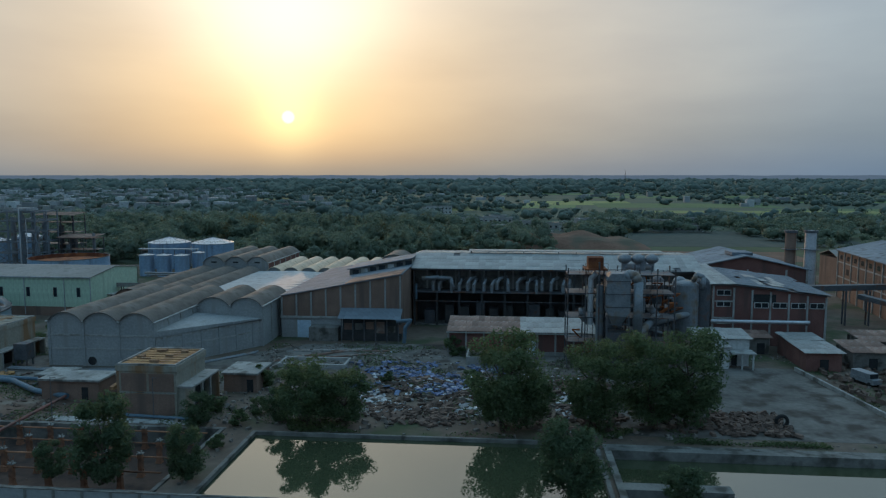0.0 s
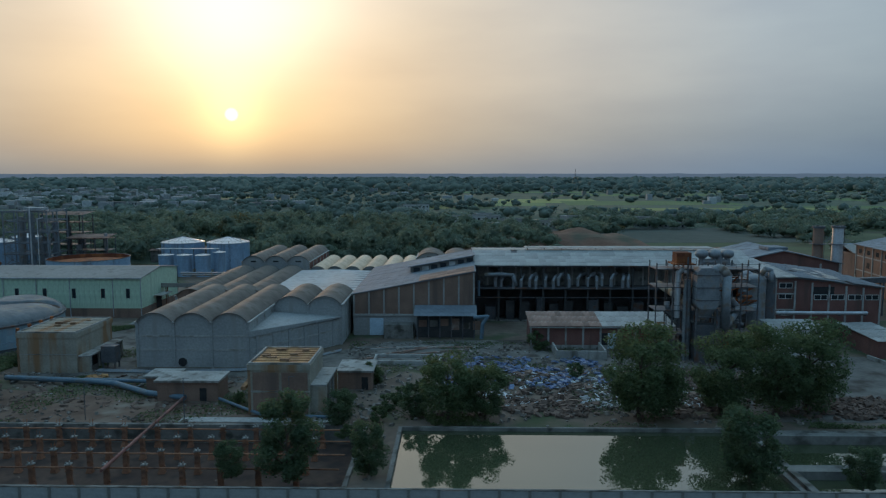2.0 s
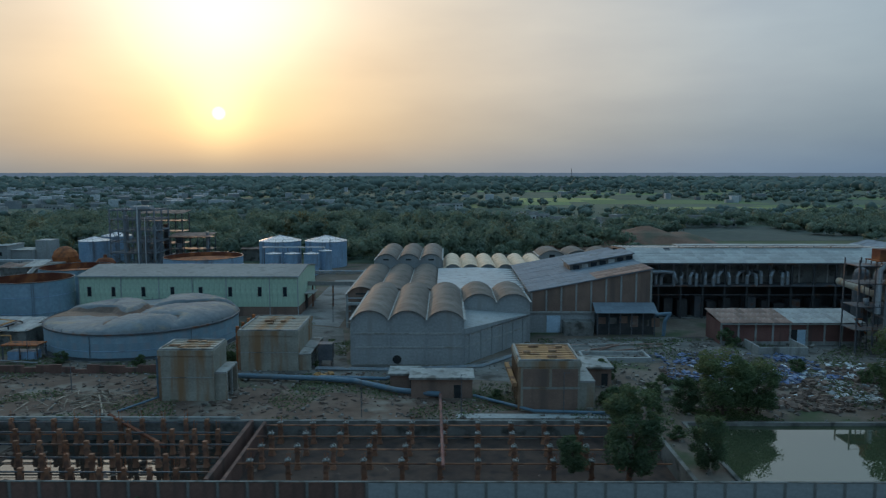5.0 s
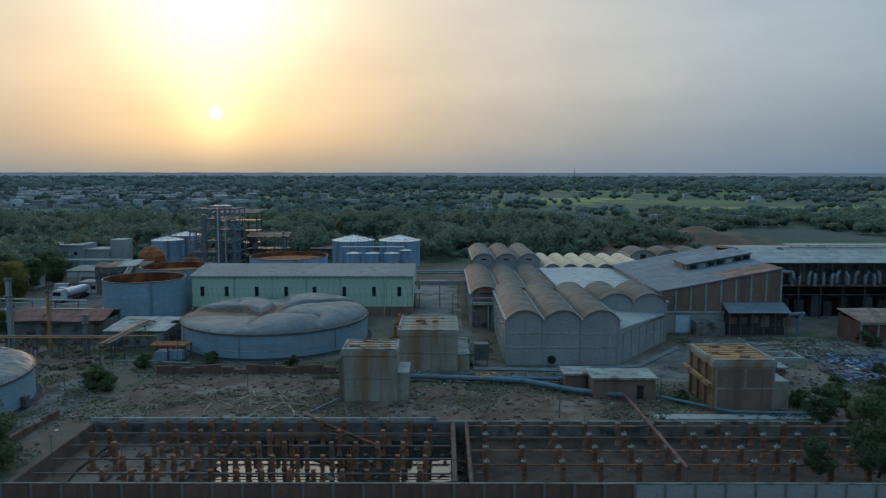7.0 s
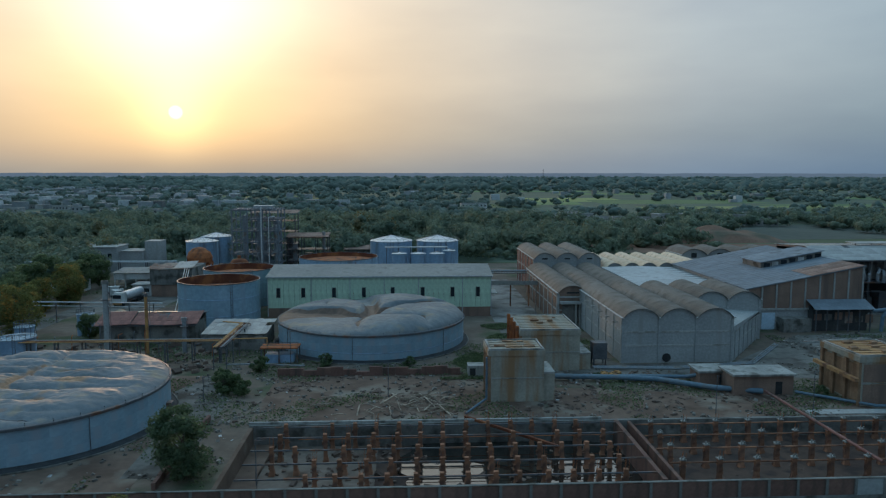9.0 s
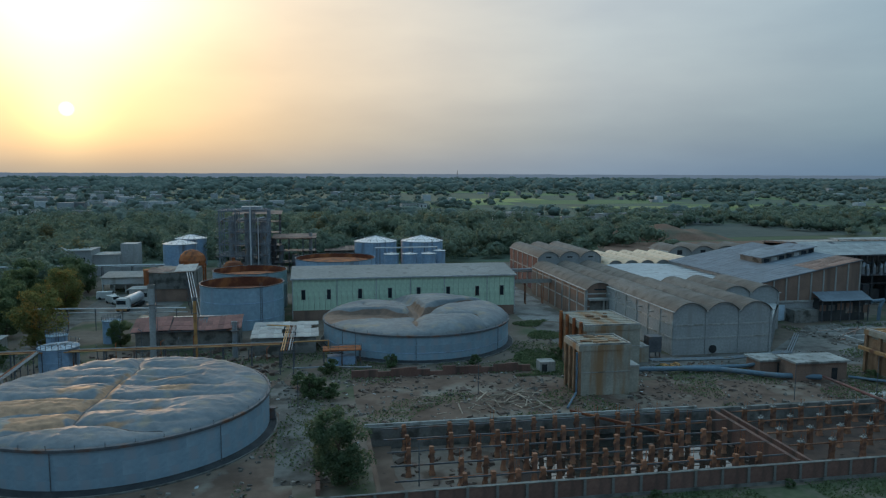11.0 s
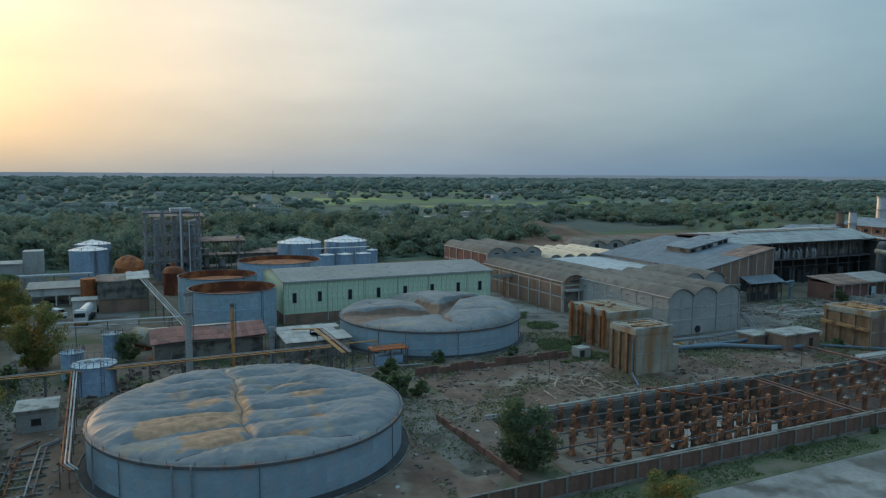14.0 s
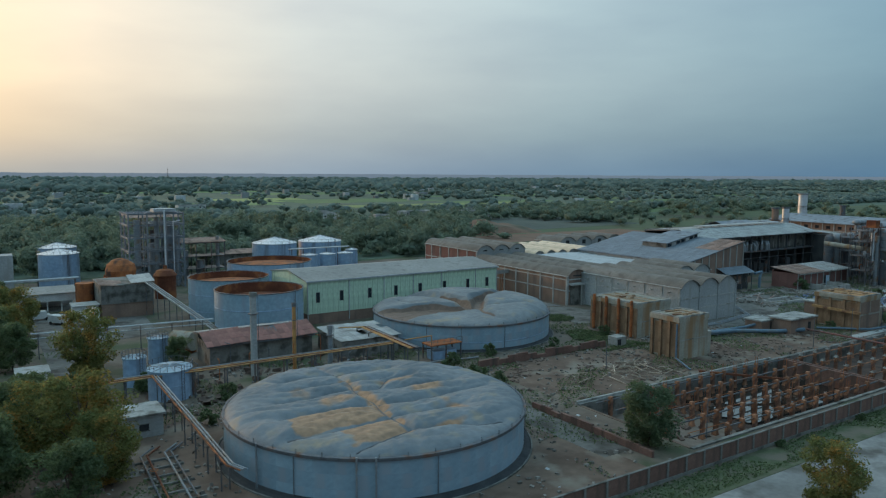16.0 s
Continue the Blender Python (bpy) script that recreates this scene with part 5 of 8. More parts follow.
def truck(at, rz):
    t = thing("tanker_truck", at, "silver tanker truck parked in the yard", "truck", rz=rz)
    bm = bmesh.new()
    tube(bm, (0, 0, 2.1), (0, 8.2, 2.1), 1.15, n=20)
    part("tank", bm, M_TANK_TOP, t, "silver tank barrel")
    part("chassis", boxes((-0.9, 0.9, -2.6, 8.2, 0.7, 0.95)), M_STEEL_D, t)
    cab = part("cab", boxes((-1.2, 1.2, -3.0, -0.6, 0.8, 3.0), (-1.1, 1.1, -2.8, -0.7, 3.0, 3.25)), M_WHITE, t, "white cab with orange trim")
    part("windscreen", boxes((-1.05, 1.05, -3.06, -3.0, 1.9, 2.8)), M_GLASS, cab)
    part("bumper", boxes((-1.2, 1.2, -3.15, -3.0, 0.5, 1.0)), M_ORANGE, cab)
    w0 = None
    for y in (-2.0, 4.9, 6.2, 7.5):
        for x in (-1.15, 1.15):
            bm = bmesh.new()
            tube(bm, (-0.15, 0, 0), (0.15, 0, 0), 0.52, n=16)
            w0 = part("wheel", bm, M_TYRE, t, at=pose(x, y, 0.52)) if w0 is None else again(w0, pose(x, y, 0.52))
    return t


truck((-187.6, 177.5, 0), -8)
wo = thing("yard_office", (-190, 190, 0), "small white flat-roofed yard office", "office")
part("wall", boxes((0, 5, 0, 5, 0, 2.9)), M_WHITE, wo)
part("roof", boxes((-0.3, 5.3, -0.3, 5.3, 2.9, 3.1)), M_PALE, wo)
part("window", boxes((3.0, 4.3, -0.05, 0, 1.0, 2.0)), M_DARK_GAP, wo)
rd = thing("lying_drum", (-176.5, 148.5, 0), "rusty round-ended vessel lying on its side", "vessel", rz=35)
bm = bmesh.new()
tube(bm, (0, -2.2, 2.2), (0, 2.2, 2.2), 1.7, n=22)
part("drum", bm, M_STAIN_CONC, rd)
part("cradle", boxes((-1.2, 1.2, -1.6, -1.3, 0, 1.0), (-1.2, 1.2, 1.3, 1.6, 0, 1.0)), M_RUST, rd)

# steel process tower
tw = thing("process_tower", (-172.2, 226, 0), "tall open steel process tower with platforms", "process tower")
cols = [(x, y) for x in (0, 4.8, 9.6, 14.4) for y in (0, 6.0, 12.0)]
c0 = None
for x, y in cols:
    c0 = part("column", boxes((-0.17, 0.17, -0.17, 0.17, 0, 21.2)), M_TOWER, tw, at=pose(x, y, 0)) if c0 is None else again(c0, pose(x, y, 0))
for z in (3.6, 7.2, 10.8, 14.4, 18.0, 21.0):
    sl = None
    for k in range(8):
        sl = part("deck_slat", boxes((-0.4 if z in (7.2, 21.0) else 4.8, 14.8, 0, 0.5, z, z + 0.06)), M_TOWER, tw, at=pose(0, -0.3, 0)) if sl is None else again(sl, pose(0, -0.3 + 1.7 * k, 0))
    part("beam", boxes((-0.3, 14.7, -0.15, 0.15, z - 0.35, z), (-0.3, 14.7, 11.85, 12.15, z - 0.35, z), (-0.15, 0.15, 0, 12, z - 0.35, z), (14.25, 14.55, 0, 12, z - 0.35, z)), M_TOWER, tw)
    part("railing", boxes((-0.4, 14.8, -0.4, -0.36, z + 1.0, z + 1.06), (-0.4, 14.8, -0.4, -0.36, z + 0.5, z + 0.55), *[(-0.4 + 1.5 * k, -0.35 + 1.5 * k, -0.4, -0.36, z, z + 1.06) for k in range(11)]), M_TOWER, tw)
for k, z in enumerate((0, 3.6, 7.2, 10.8, 14.4)):
    for x in (0, 9.6):
        bm = bmesh.new()
        tube(bm, (x, 0, z), (x + 4.8, 0, z + 3.3), 0.07, n=6)
        part("brace", bm, M_TOWER, tw)
        bm = bmesh.new()
        tube(bm, (x + 4.8, 0.1, z), (x, 0.1, z + 3.3), 0.07, n=6)
        part("brace", bm, M_TOWER, tw)
    bm = bmesh.new()
    tube(bm, (14.4, 0, z), (14.4, 6, z + 3.3), 0.07, n=6)
    part("brace", bm, M_TOWER, tw)
    bm = bmesh.new()
    tube(bm, (0, 6, z), (0, 0, z + 3.3), 0.07, n=6)
    part("brace", bm, M_TOWER, tw)
for x, y, r, z0, z1, m in ((3, 5, 0.9, 1, 19, M_STEEL), (7.8, 3, 0.7, 1, 20, M_STEEL), (12.6, 8, 1.1, 3, 17, M_TOWER), (8, 9, 1.3, 2, 12, M_STEEL), (13, 3.0, 0.5, 0, 16, M_STEEL)):
    bm = bmesh.new()
    tube(bm, (x, y, z0), (x, y, z1), r, n=16)
    part("still_column", bm, m, tw, "dull steel column vessel")
part("white_pipe", tubes([(9.2, -0.6, 0.5), (9.2, -0.6, 22.0)], 0.24, 8), M_TANK_TOP, tw, "pale insulated pipe")
part("white_pipe", tubes([(11.5, -0.5, 2), (11.5, -0.5, 18.6), (13.4, -0.5, 19.0)], 0.15, 8), M_TANK_TOP, tw)
part("top_box", boxes((6.6, 12.6, 0.5, 4.5, 21.3, 22.2)), M_PALE_ROOF, tw, "pale box on the top deck")
part("mast", tubes([(8.5, 6, 21), (8.5, 6, 25)], 0.06, 6), M_TOWER, tw)
sl = part("stair_step", boxes((-1.5, -0.3, 0, 0.35, 0, 0.06)), M_TOWER, tw, at=pose(0, 0.6, 1.0))
for k in range(1, 46):
    again(sl, pose(0, 0.6 + 0.42 * (k % 14), 1.0 + 0.42 * k))
tw2 = thing("steel_structure", (-156.5, 236, 0), "lower open steel structure with a rusty sheet roof", "steel structure")
for x in (0, 4.5, 9, 13):
    for y in (0, 6):
        part("column", boxes((x - 0.13, x + 0.13, y - 0.13, y + 0.13, 0, 11.5)), M_STEEL_D, tw2)
for z in (3.5, 7.2, 11.2):
    part("deck", boxes((-0.3, 13.3, -0.3, 6.3, z, z + 0.12)), M_STEEL_D, tw2)
sheets(tw2, (-0.6, -0.8, 11.5), (14, 0, 0), (0, 7.5, 0.8), 10, 3, M_RUST_SHEET, loose=0.02, seed=31)
for x, r, h in ((2, 0.8, 9), (6.5, 1.2, 6), (11.5, 0.55, 13.0)):
    bm = bmesh.new()
    tube(bm, (x, 2.5, 0), (x, 2.5, h), r, n=14)
    part("vessel", bm, M_STEEL, tw2)
tw3 = thing("steel_tower", (-169.5, 243, 0), "tall open steel structure with a rusty sheet roof", "steel tower")
c0 = None
for x in (0, 4.8, 9.6, 14.4):
    for y in (0, 7):
        c0 = part("column", boxes((-0.16, 0.16, -0.16, 0.16, 0, 18.8)), M_STEEL_D, tw3, at=pose(x, y, 0)) if c0 is None else again(c0, pose(x, y, 0))
for z in (4.2, 8.4, 12.6, 16.2):
    part("deck", boxes((-0.3, 14.7, -0.3, 7.3, z, z + 0.12)), M_STEEL_D, tw3)
    part("railing", boxes((-0.3, 14.7, -0.3, -0.25, z + 1.0, z + 1.06), *[(-0.3 + 1.5 * k, -0.24 + 1.5 * k, -0.3, -0.25, z, z + 1.06) for k in range(11)]), M_STEEL_D, tw3)
for k in range(4):
    for x in (0, 9.6):
        bm = bmesh.new()
        tube(bm, (x, 0, 4.2 * k), (x + 4.8, 0, 4.2 * k + 4.0), 0.07, n=6)
        part("brace", bm, M_STEEL_D, tw3)
for x, r, h in ((3, 1.2, 7), (7.5, 0.9, 15), (12, 1.3, 11)):
    bm = bmesh.new()
    tube(bm, (x, 3.5, 0.5), (x, 3.5, h), r, n=14)
    part("vessel", bm, M_STEEL_D, tw3)
sheets(tw3, (-0.8, -1.0, 18.9), (16, 0, 0), (0, 9, 0.7), 12, 3, M_RUST_SHEET, loose=0.02, seed=33)
ls = thing("long_shed", (-140, 262, 0), "long low shed with a rusty roof before the trees", "shed")
part("wall", boxes((0, 20, 0, 6, 0, 4.4)), M_CONC_D, ls)
sheets(ls, (-0.5, -0.8, 4.5), (21, 0, 0), (0, 7.5, 0.9), 14, 3, M_RUST_SHEET, loose=0.02, seed=32)
# overhead pipes between the halls
op = thing("pipe_bridge", (-99, 170, 0), "grey pipe bridge between two halls", "pipe bridge")
part("deck", boxes((0, 14, 0, 1.6, 5.4, 5.8), (0, 14, 0, 0.1, 5.8, 6.4)), M_GREY_ROOF, op)
part("pipe", tubes([(-1, 18, 6.4), (16, 18, 6.4)], 0.3, 10), M_STEEL, op)
part("pipe", tubes([(-1, 19, 5.7), (16, 19, 5.7)], 0.2, 10), M_STEEL, op)
for x in (2, 7, 11.5):
    part("leg", boxes((x, x + 0.2, 0.2, 0.4, 0, 5.4)), M_RUST_RED, op)
    part("leg", boxes((x, x + 0.2, 1.2, 1.4, 0, 5.4)), M_RUST_RED, op)
lp = thing("yard_pipes", (-230, 214, 0), "pale pipes on low frames crossing the yard", "pipes")
for yy, z in ((0, 6.2), (0.9, 6.2), (10, 4.6)):
    part("pipe", tubes([(0, yy, z), (44, yy, z)], 0.22, 8), M_PALE_ROOF, lp)
for k in range(6):
    part("frame", boxes((3 + 8 * k, 3.2 + 8 * k, -0.2, 0, 0, 6), (3 + 8 * k, 3.2 + 8 * k, 1.2, 1.4, 0, 6)), M_STEEL_D, lp)


# ---- columns standing in the basin ----
def rough_column(w, z0, z1, seed, brackets):
    """A rust-scaled post with an uneven outline, a wide foot and a few welded brackets."""
    rr = random.Random(seed)
    bm = bmesh.new()
    rings, n = [], 9
    for k in range(n + 1):
        z = z0 + (z1 - z0) * k / n
        a = w * (1.5 if k == 0 else 1.25 if k == 1 else rr.uniform(0.88, 1.1))
        b = w * (1.5 if k == 0 else 1.25 if k == 1 else rr.uniform(0.88, 1.1))
        ox, oy = rr.uniform(-0.03, 0.03), rr.uniform(-0.03, 0.03)
        rings.append([bm.verts.new((ox + sx * a, oy + sy * b, z)) for sx, sy in ((-1, -1), (1, -1), (1, 1), (-1, 1))])
    for p, q in zip(rings[:-1], rings[1:]):
        for i in range(4):
            bm.faces.new((p[i], p[(i + 1) % 4], q[(i + 1) % 4], q[i]))
    bm.faces.new(rings[-1])
    for _ in range(brackets):
        z = rr.uniform(z0 + 0.7, z1 - 0.3)
        sx = rr.choice((-1, 1))
        box(bm, min(sx * w, sx * (w + 0.16)), max(sx * w, sx * (w + 0.16)), -0.1, 0.1, z, z + 0.16)
    return bm


fr = thing("column_field", (0, 0, 0), "rows of rusty steel columns with pale caps and rails", "steel columns")
shapes, k0, r0 = [], None, None
for j, yy in enumerate((74.0, 78.2, 82.4, 86.4)):
    for i in range(11):
        x, y = -86.3 + 4.3 * i + 0.2 * j, yy + RNG.uniform(-0.1, 0.1)
        at = pose(x, y, 0, RNG.uniform(-1, 1), RNG.uniform(-1.5, 1.5), RNG.uniform(-8, 8))
        if len(shapes) < 4:
            shapes.append(part("column", rough_column(0.26, -2.2, 0.55, len(shapes), 2), M_RUST_RED, fr, at=at))
        else:
            again(shapes[(3 * i + j) % 4], at)
        if k0 is None:
            k0 = part("cap", boxes((-0.33, 0.33, -0.33, 0.33, 0.55, 0.68), (-0.25, -0.12, -0.25, -0.12, 0.68, 0.94), (0.12, 0.25, -0.25, -0.12, 0.68, 0.94), (0.0, 0.12, 0.12, 0.25, 0.68, 0.92)), M_CONC, fr, "pale concrete cap with bolts", at=at)
            bmr = bmesh.new()
            for a_, b_ in ((-0.2, -0.2), (0.2, -0.2), (0.0, 0.2)):
                tube(bmr, (a_, b_, 0), (a_ + 0.1, b_, 1.5), 0.025, n=4)
            r0 = part("starter_bars", bmr, M_RUST, fr, at=at)
        else:
            again(k0, at)
            if RNG.random() < 0.4:
                again(r0, at)
    bm = bmesh.new()
    tube(bm, (-87.8, yy, 0.2), (-38.5, yy, 0.2), 0.1, n=6)
    part("rail", bm, M_RUST_RED, fr, "long red steel rail")
bm = bmesh.new()
tube(bm, (-64.9, 97.5, 0.9), (-64.4, 72.0, 0.7), 0.2, n=10)
part("red_pipe", bm, M_RED_SHEET, fr, "rusty red pipe crossing the columns")
fl = thing("column_frame", (0, 0, 0), "rusted steel frame of slim columns and beams in the basin", "steel frame")
shapes, b0 = [], None
for j, yy in enumerate((71.2, 75.2, 79.2, 83.2, 86.9)):
    for i in range(16):
        x = -133.6 + 2.86 * i + 0.25 * j + RNG.uniform(-0.15, 0.15)
        if x > -90.8 or j < 2 and i < 2 or RNG.random() < 0.14:
            continue
        at = pose(x, yy, 0, RNG.uniform(-1.5, 1.5), RNG.uniform(-1.5, 1.5), RNG.uniform(-6, 6))
        if len(shapes) < 5:
            shapes.append(part("column", rough_column(0.25, -2.7, 0.85, 20 + len(shapes), 4), M_RUST_RED, fl, at=at))
        else:
            again(shapes[(2 * i + 3 * j) % 5], at)
        if RNG.random() < 0.5:
            again(r0, pose(x, yy, 0.5, 0, 0, RNG.uniform(0, 360))).parent = fl
    part("beam", boxes((-135.5, -90.2, yy - 0.07, yy + 0.07, 0.3, 0.46)), M_STEEL_D, fl)
    bm = bmesh.new()
    tube(bm, (-131.0, yy - 0.35, -1.1), (-90.4, yy - 0.35, -1.15), 0.05, n=5)
    part("tie_rod", bm, M_RUST, fl)
bm = bmesh.new()
beam(bm, (-109.6, 89.6, 0.5), (-98.5, 80.5, -0.4), 0.2, 0.16)
part("fallen_beam", bm, M_RUST_DARK, fl, "dark fallen beam")
# a bundle of walls at the yard side of the basin
bwall = thing("low_brick_wall", (-143.6, 70, 0), "low crumbling brick wall beside the track", "brick wall")
for k in range(11):
    part("wall", boxes((RNG.uniform(-0.05, 0.05), 0.42, 1.92 * k, 1.92 * k + 1.9, 0, RNG.uniform(0.65, 1.1))), M_FENCE, bwall)
bw2 = thing("low_brick_wall", (-138, 111.2, 0), "low red brick wall before the covered tank", "brick wall")
for k in range(14):
    part("wall", boxes((2.1 * k, 2.1 * k + 2.08, 0, 0.4, 0, (1.3, 1.35, 1.0, 1.4, 1.5, 1.1, 0.7, 1.5)[k % 8])), M_FENCE, bw2)
bw3 = thing("low_brick_wall", (-137.6, 88.4, 0), "low grey wall along the basin edge", "brick wall")
part("wall", boxes((0, 46, 0, 0.35, 0, 0.55)), M_CONC, bw3)


# ---- concrete tower blocks ----
def block(at, W, D, H, label, annex_h, annex_w, face="left", orange=False):
    t = thing("concrete_tower_block", at, label, "tank tower")
    part("body", boxes((0, W, 0, D, 0, H - 0.9)), M_STAIN_CONC, t)
    part("ring_beam", boxes((-0.45, W + 0.15, -0.1, D + 0.2, H - 0.9, H - 0.1)), M_STAIN_CONC, t, "overhanging stained ring beam")
    part("parapet", boxes((-0.3, W, 0, 0.25, H - 0.1, H + 0.15), (-0.3, W, D - 0.25, D, H - 0.1, H + 0.15), (-0.3, 0, 0.25, D - 0.25, H - 0.1, H + 0.15), (W - 0.25, W, 0.25, D - 0.25, H - 0.1, H + 0.15)), M_CONC, t)
    pl_ = None
    n = max(3, int(D / 2.4))
    for k in range(n + 1):
        at_ = pose(0, 0.25 + k * (D - 0.5) / n, 0)
        pl_ = part("buttress", boxes((-0.4, 0, -0.25, 0.25, 0, H - 0.9)), M_RUST_CONC, t, "rust-streaked buttress", at=at_) if pl_ is None else again(pl_, at_)
    part("dark_recess", boxes((-0.03, 0, 0.6, D - 0.6, 0.4, H - 1.4)), M_RUST_CONC, t, "rusty recess between the buttresses")
    b0 = None
    for k in range(int(D / 1.3)):
        at_ = pose(0, 0.7 + 1.3 * k, 0)
        b0 = part("roof_plank", boxes((0.1, W - 0.4, 0, 0.9, H - 0.1, H + 0.04)), M_PLANK if orange else M_STAIN_CONC, t, at=at_) if b0 is None else again(b0, at_)
    for k in range(6):
        xx, yy = RNG.uniform(0.6, W - 2), RNG.uniform(0.6, D - 1.5)
        part("scrap", boxes((xx, xx + RNG.uniform(0.5, 1.6), yy, yy + RNG.uniform(0.2, 0.8), H + 0.05, H + RNG.uniform(0.15, 0.4))), M_RUST_CONC, t)
    part("band", boxes((0, W, -0.06, 0, H * 0.45, H * 0.45 + 0.12)), M_CONC, t)
    part("annex_roof", boxes((W, W + annex_w, 0.4, D, annex_h - 0.25, annex_h)), M_CONC, t)
    part("annex_wall", boxes((W, W + annex_w, 0.5, 0.8, 0, annex_h - 0.25)), M_STAIN_CONC, t)
    part("annex_wall", boxes((W, W + annex_w, D - 0.4, D - 0.1, 0, annex_h - 0.25)), M_STAIN_CONC, t)
    # near-black sheet, the shade under the annex roof painted on
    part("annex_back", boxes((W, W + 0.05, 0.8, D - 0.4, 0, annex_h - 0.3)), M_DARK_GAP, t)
    q = max(2, int(D / 3))
    for k in range(q):
        part("annex_post", boxes((W + annex_w - 0.3, W + annex_w, 0.8 + k * (D - 1.4) / q, 1.1 + k * (D - 1.4) / q, 0, annex_h - 0.25)), M_CONC, t)
    return t


b1 = block((-105.3, 97.0, 0), 7.6, 6.2, 7.6, "stained concrete tank tower with rusty buttresses", 4.2, 1.7)
part("bottom_pipe", tubes([(-0.6, 0.2, 6.5), (-0.6, 0.2, 0.5), (-4.0, -5.5, 0.3)], 0.16, 8), M_BLUE_PIPE, b1)
b2 = block((-98.3, 112.8, 0), 9.6, 12.5, 6.9, "long stained concrete tank tower with rusty pipes", 2.9, 2.0)
for k in range(4):
    part("rust_pipe", tubes([(-0.7, 1.0 + 3.4 * k, 0.2), (-0.7, 1.0 + 3.4 * k, 7.4)], 0.3, 10), M_RUST, b2, "thick rusty standing pipe")
b3 = block((-53.7, 92.7, 0), 8.2, 9.5, 7.2, "brown brick and concrete tower with orange roof planks", 4.2, 2.2, orange=True)
part("brick_face", boxes((0.3, 7.9, -0.05, 0, 0.2, 3.1), (0.3, 3.9, -0.05, 0, 3.5, 6.0), (4.3, 7.9, -0.05, 0, 3.5, 6.0)), M_BRICK, b3)
bm = bmesh.new()
beam(bm, (-0.9, -0.5, 3.9), (-1.2, 9.5, 4.2), 0.3, 0.25)
part("side_trough", bm, M_PLANK, b3, "rusty orange trough along the side")
part("gravel_apron", boxes((-9, 12, -3.2, -1.4, 0.0, 0.12)), M_PALE, b3)
sm = thing("valve_pit", (-107.5, 109.5, 0), "small cracked concrete valve box", "valve box")
part("box", boxes((0, 2.6, 0, 2.2, 0, 1.9)), M_CONC, sm)
part("opening", boxes((0.3, 1.2, -0.04, 0, 0.3, 1.5)), M_DARK_GAP, sm)

# pump houses and big blue pipes
for x, y, w, d, h, lab in ((-69.2, 98.4, 9.0, 4.6, 3.2, "low brick pump house with a flat concrete roof"), (-72.6, 102.6, 4.4, 3.8, 2.6, "small pump house with a sloping concrete roof"), (-43.6, 104.5, 5.2, 6, 3.1, "small brick store with a pale flat roof")):
    ph = thing("pump_house", (x, y, 0), lab, "pump house")
    part("wall", boxes((0, w, 0, d, 0, h - 0.3)), M_BRICK, ph)
    part("roof", boxes((-0.3, w + 0.3, -0.4, d + 0.3, h - 0.3, h)), M_CONC, ph)
    part("door", boxes((w * 0.7, w * 0.7 + 1.0, -0.06, 0, 0.05, 2.0)), M_DARK_GAP, ph)
bp = thing("blue_water_main", (0, 0, 0), "thick blue water pipes running along the ground", "pipes")
part("pipe", tubes([(-97.5, 107.6, 0.75), (-84, 106.0, 0.75), (-78.5, 104.8, 0.75), (-71.5, 100.2, 0.7), (-65.0, 98.0, 0.7)], 0.42, 12), M_BLUE_PIPE, bp, smooth=False)
part("pipe", tubes([(-84, 106.6, 0.8), (-73.5, 105.4, 0.9), (-71.6, 103.2, 2.0)], 0.3, 12), M_BLUE_PIPE, bp)
part("pipe", tubes([(-60, 98.2, 0.5), (-52, 91.4, 0.5), (-40, 90.6, 0.4)], 0.22, 8), M_BLUE_PIPE, bp)
for k in range(7):
    part("support", boxes((-96 + 4.2 * k, -95.6 + 4.2 * k, 106.2 - 0.35 * k, 108.0 - 0.35 * k, 0, 0.4)), M_CONC_D, bp)
for o in (0, 0.6, 1.2):
    part("hose", tubes([(-86, 113.5 + o, 0.2), (-72, 112.5 + o, 0.2), (-58, 115 + o, 0.2), (-47, 128 + o, 0.2)], 0.12, 6), M_STEEL, bp)
pt = thing("oil_drum_rack", (-84.6, 116.2, 0), "dark rusty steel tank on legs beside the shed", "tank")
part("drum", boxes((-1.2, 1.2, -1, 1, 1.2, 4.0)), M_STEEL_D, pt)
for x, y in ((-1.1, -0.9), (0.9, -0.9), (-1.1, 0.7), (0.9, 0.7)):
    part("leg", boxes((x, x + 0.2, y, y + 0.2, 0, 1.2)), M_STEEL_D, pt)

# ---- the mill forecourt ----
ca = thing("canopy_shed", (-33.6, 139.0, 0), "dark-walled lean-to shed under grey roof sheets", "shed")
# walls near-black
part("wall", boxes((0.3, 12.0, 1.2, 1.5, 0, 4.4), (0.3, 0.6, 1.5, 3.6, 0, 5), (11.7, 12.0, 1.5, 3.6, 0, 5)), M_NEAR_BLACK, ca)
for k in range(6):
    part("post", boxes((0.2 + 2.3 * k, 0.4 + 2.3 * k, -0.2, 0, 0, 4.6)), M_STEEL_D, ca)
    part("panel", boxes((0.6 + 2.2 * k, 2.2 + 2.2 * k, 1.1, 1.2, RNG.uniform(1.5, 2.6), RNG.uniform(3.0, 4.2))), (M_RUST_SHEET, M_CONC_D, M_BRICK)[k % 3], ca)
sheets(ca, (-0.3, -0.8, 4.75), (12.6, 0, 0), (0, 3.6, 1.5), 10, 3, M_BLUE_ROOF, loose=0.03, seed=40)
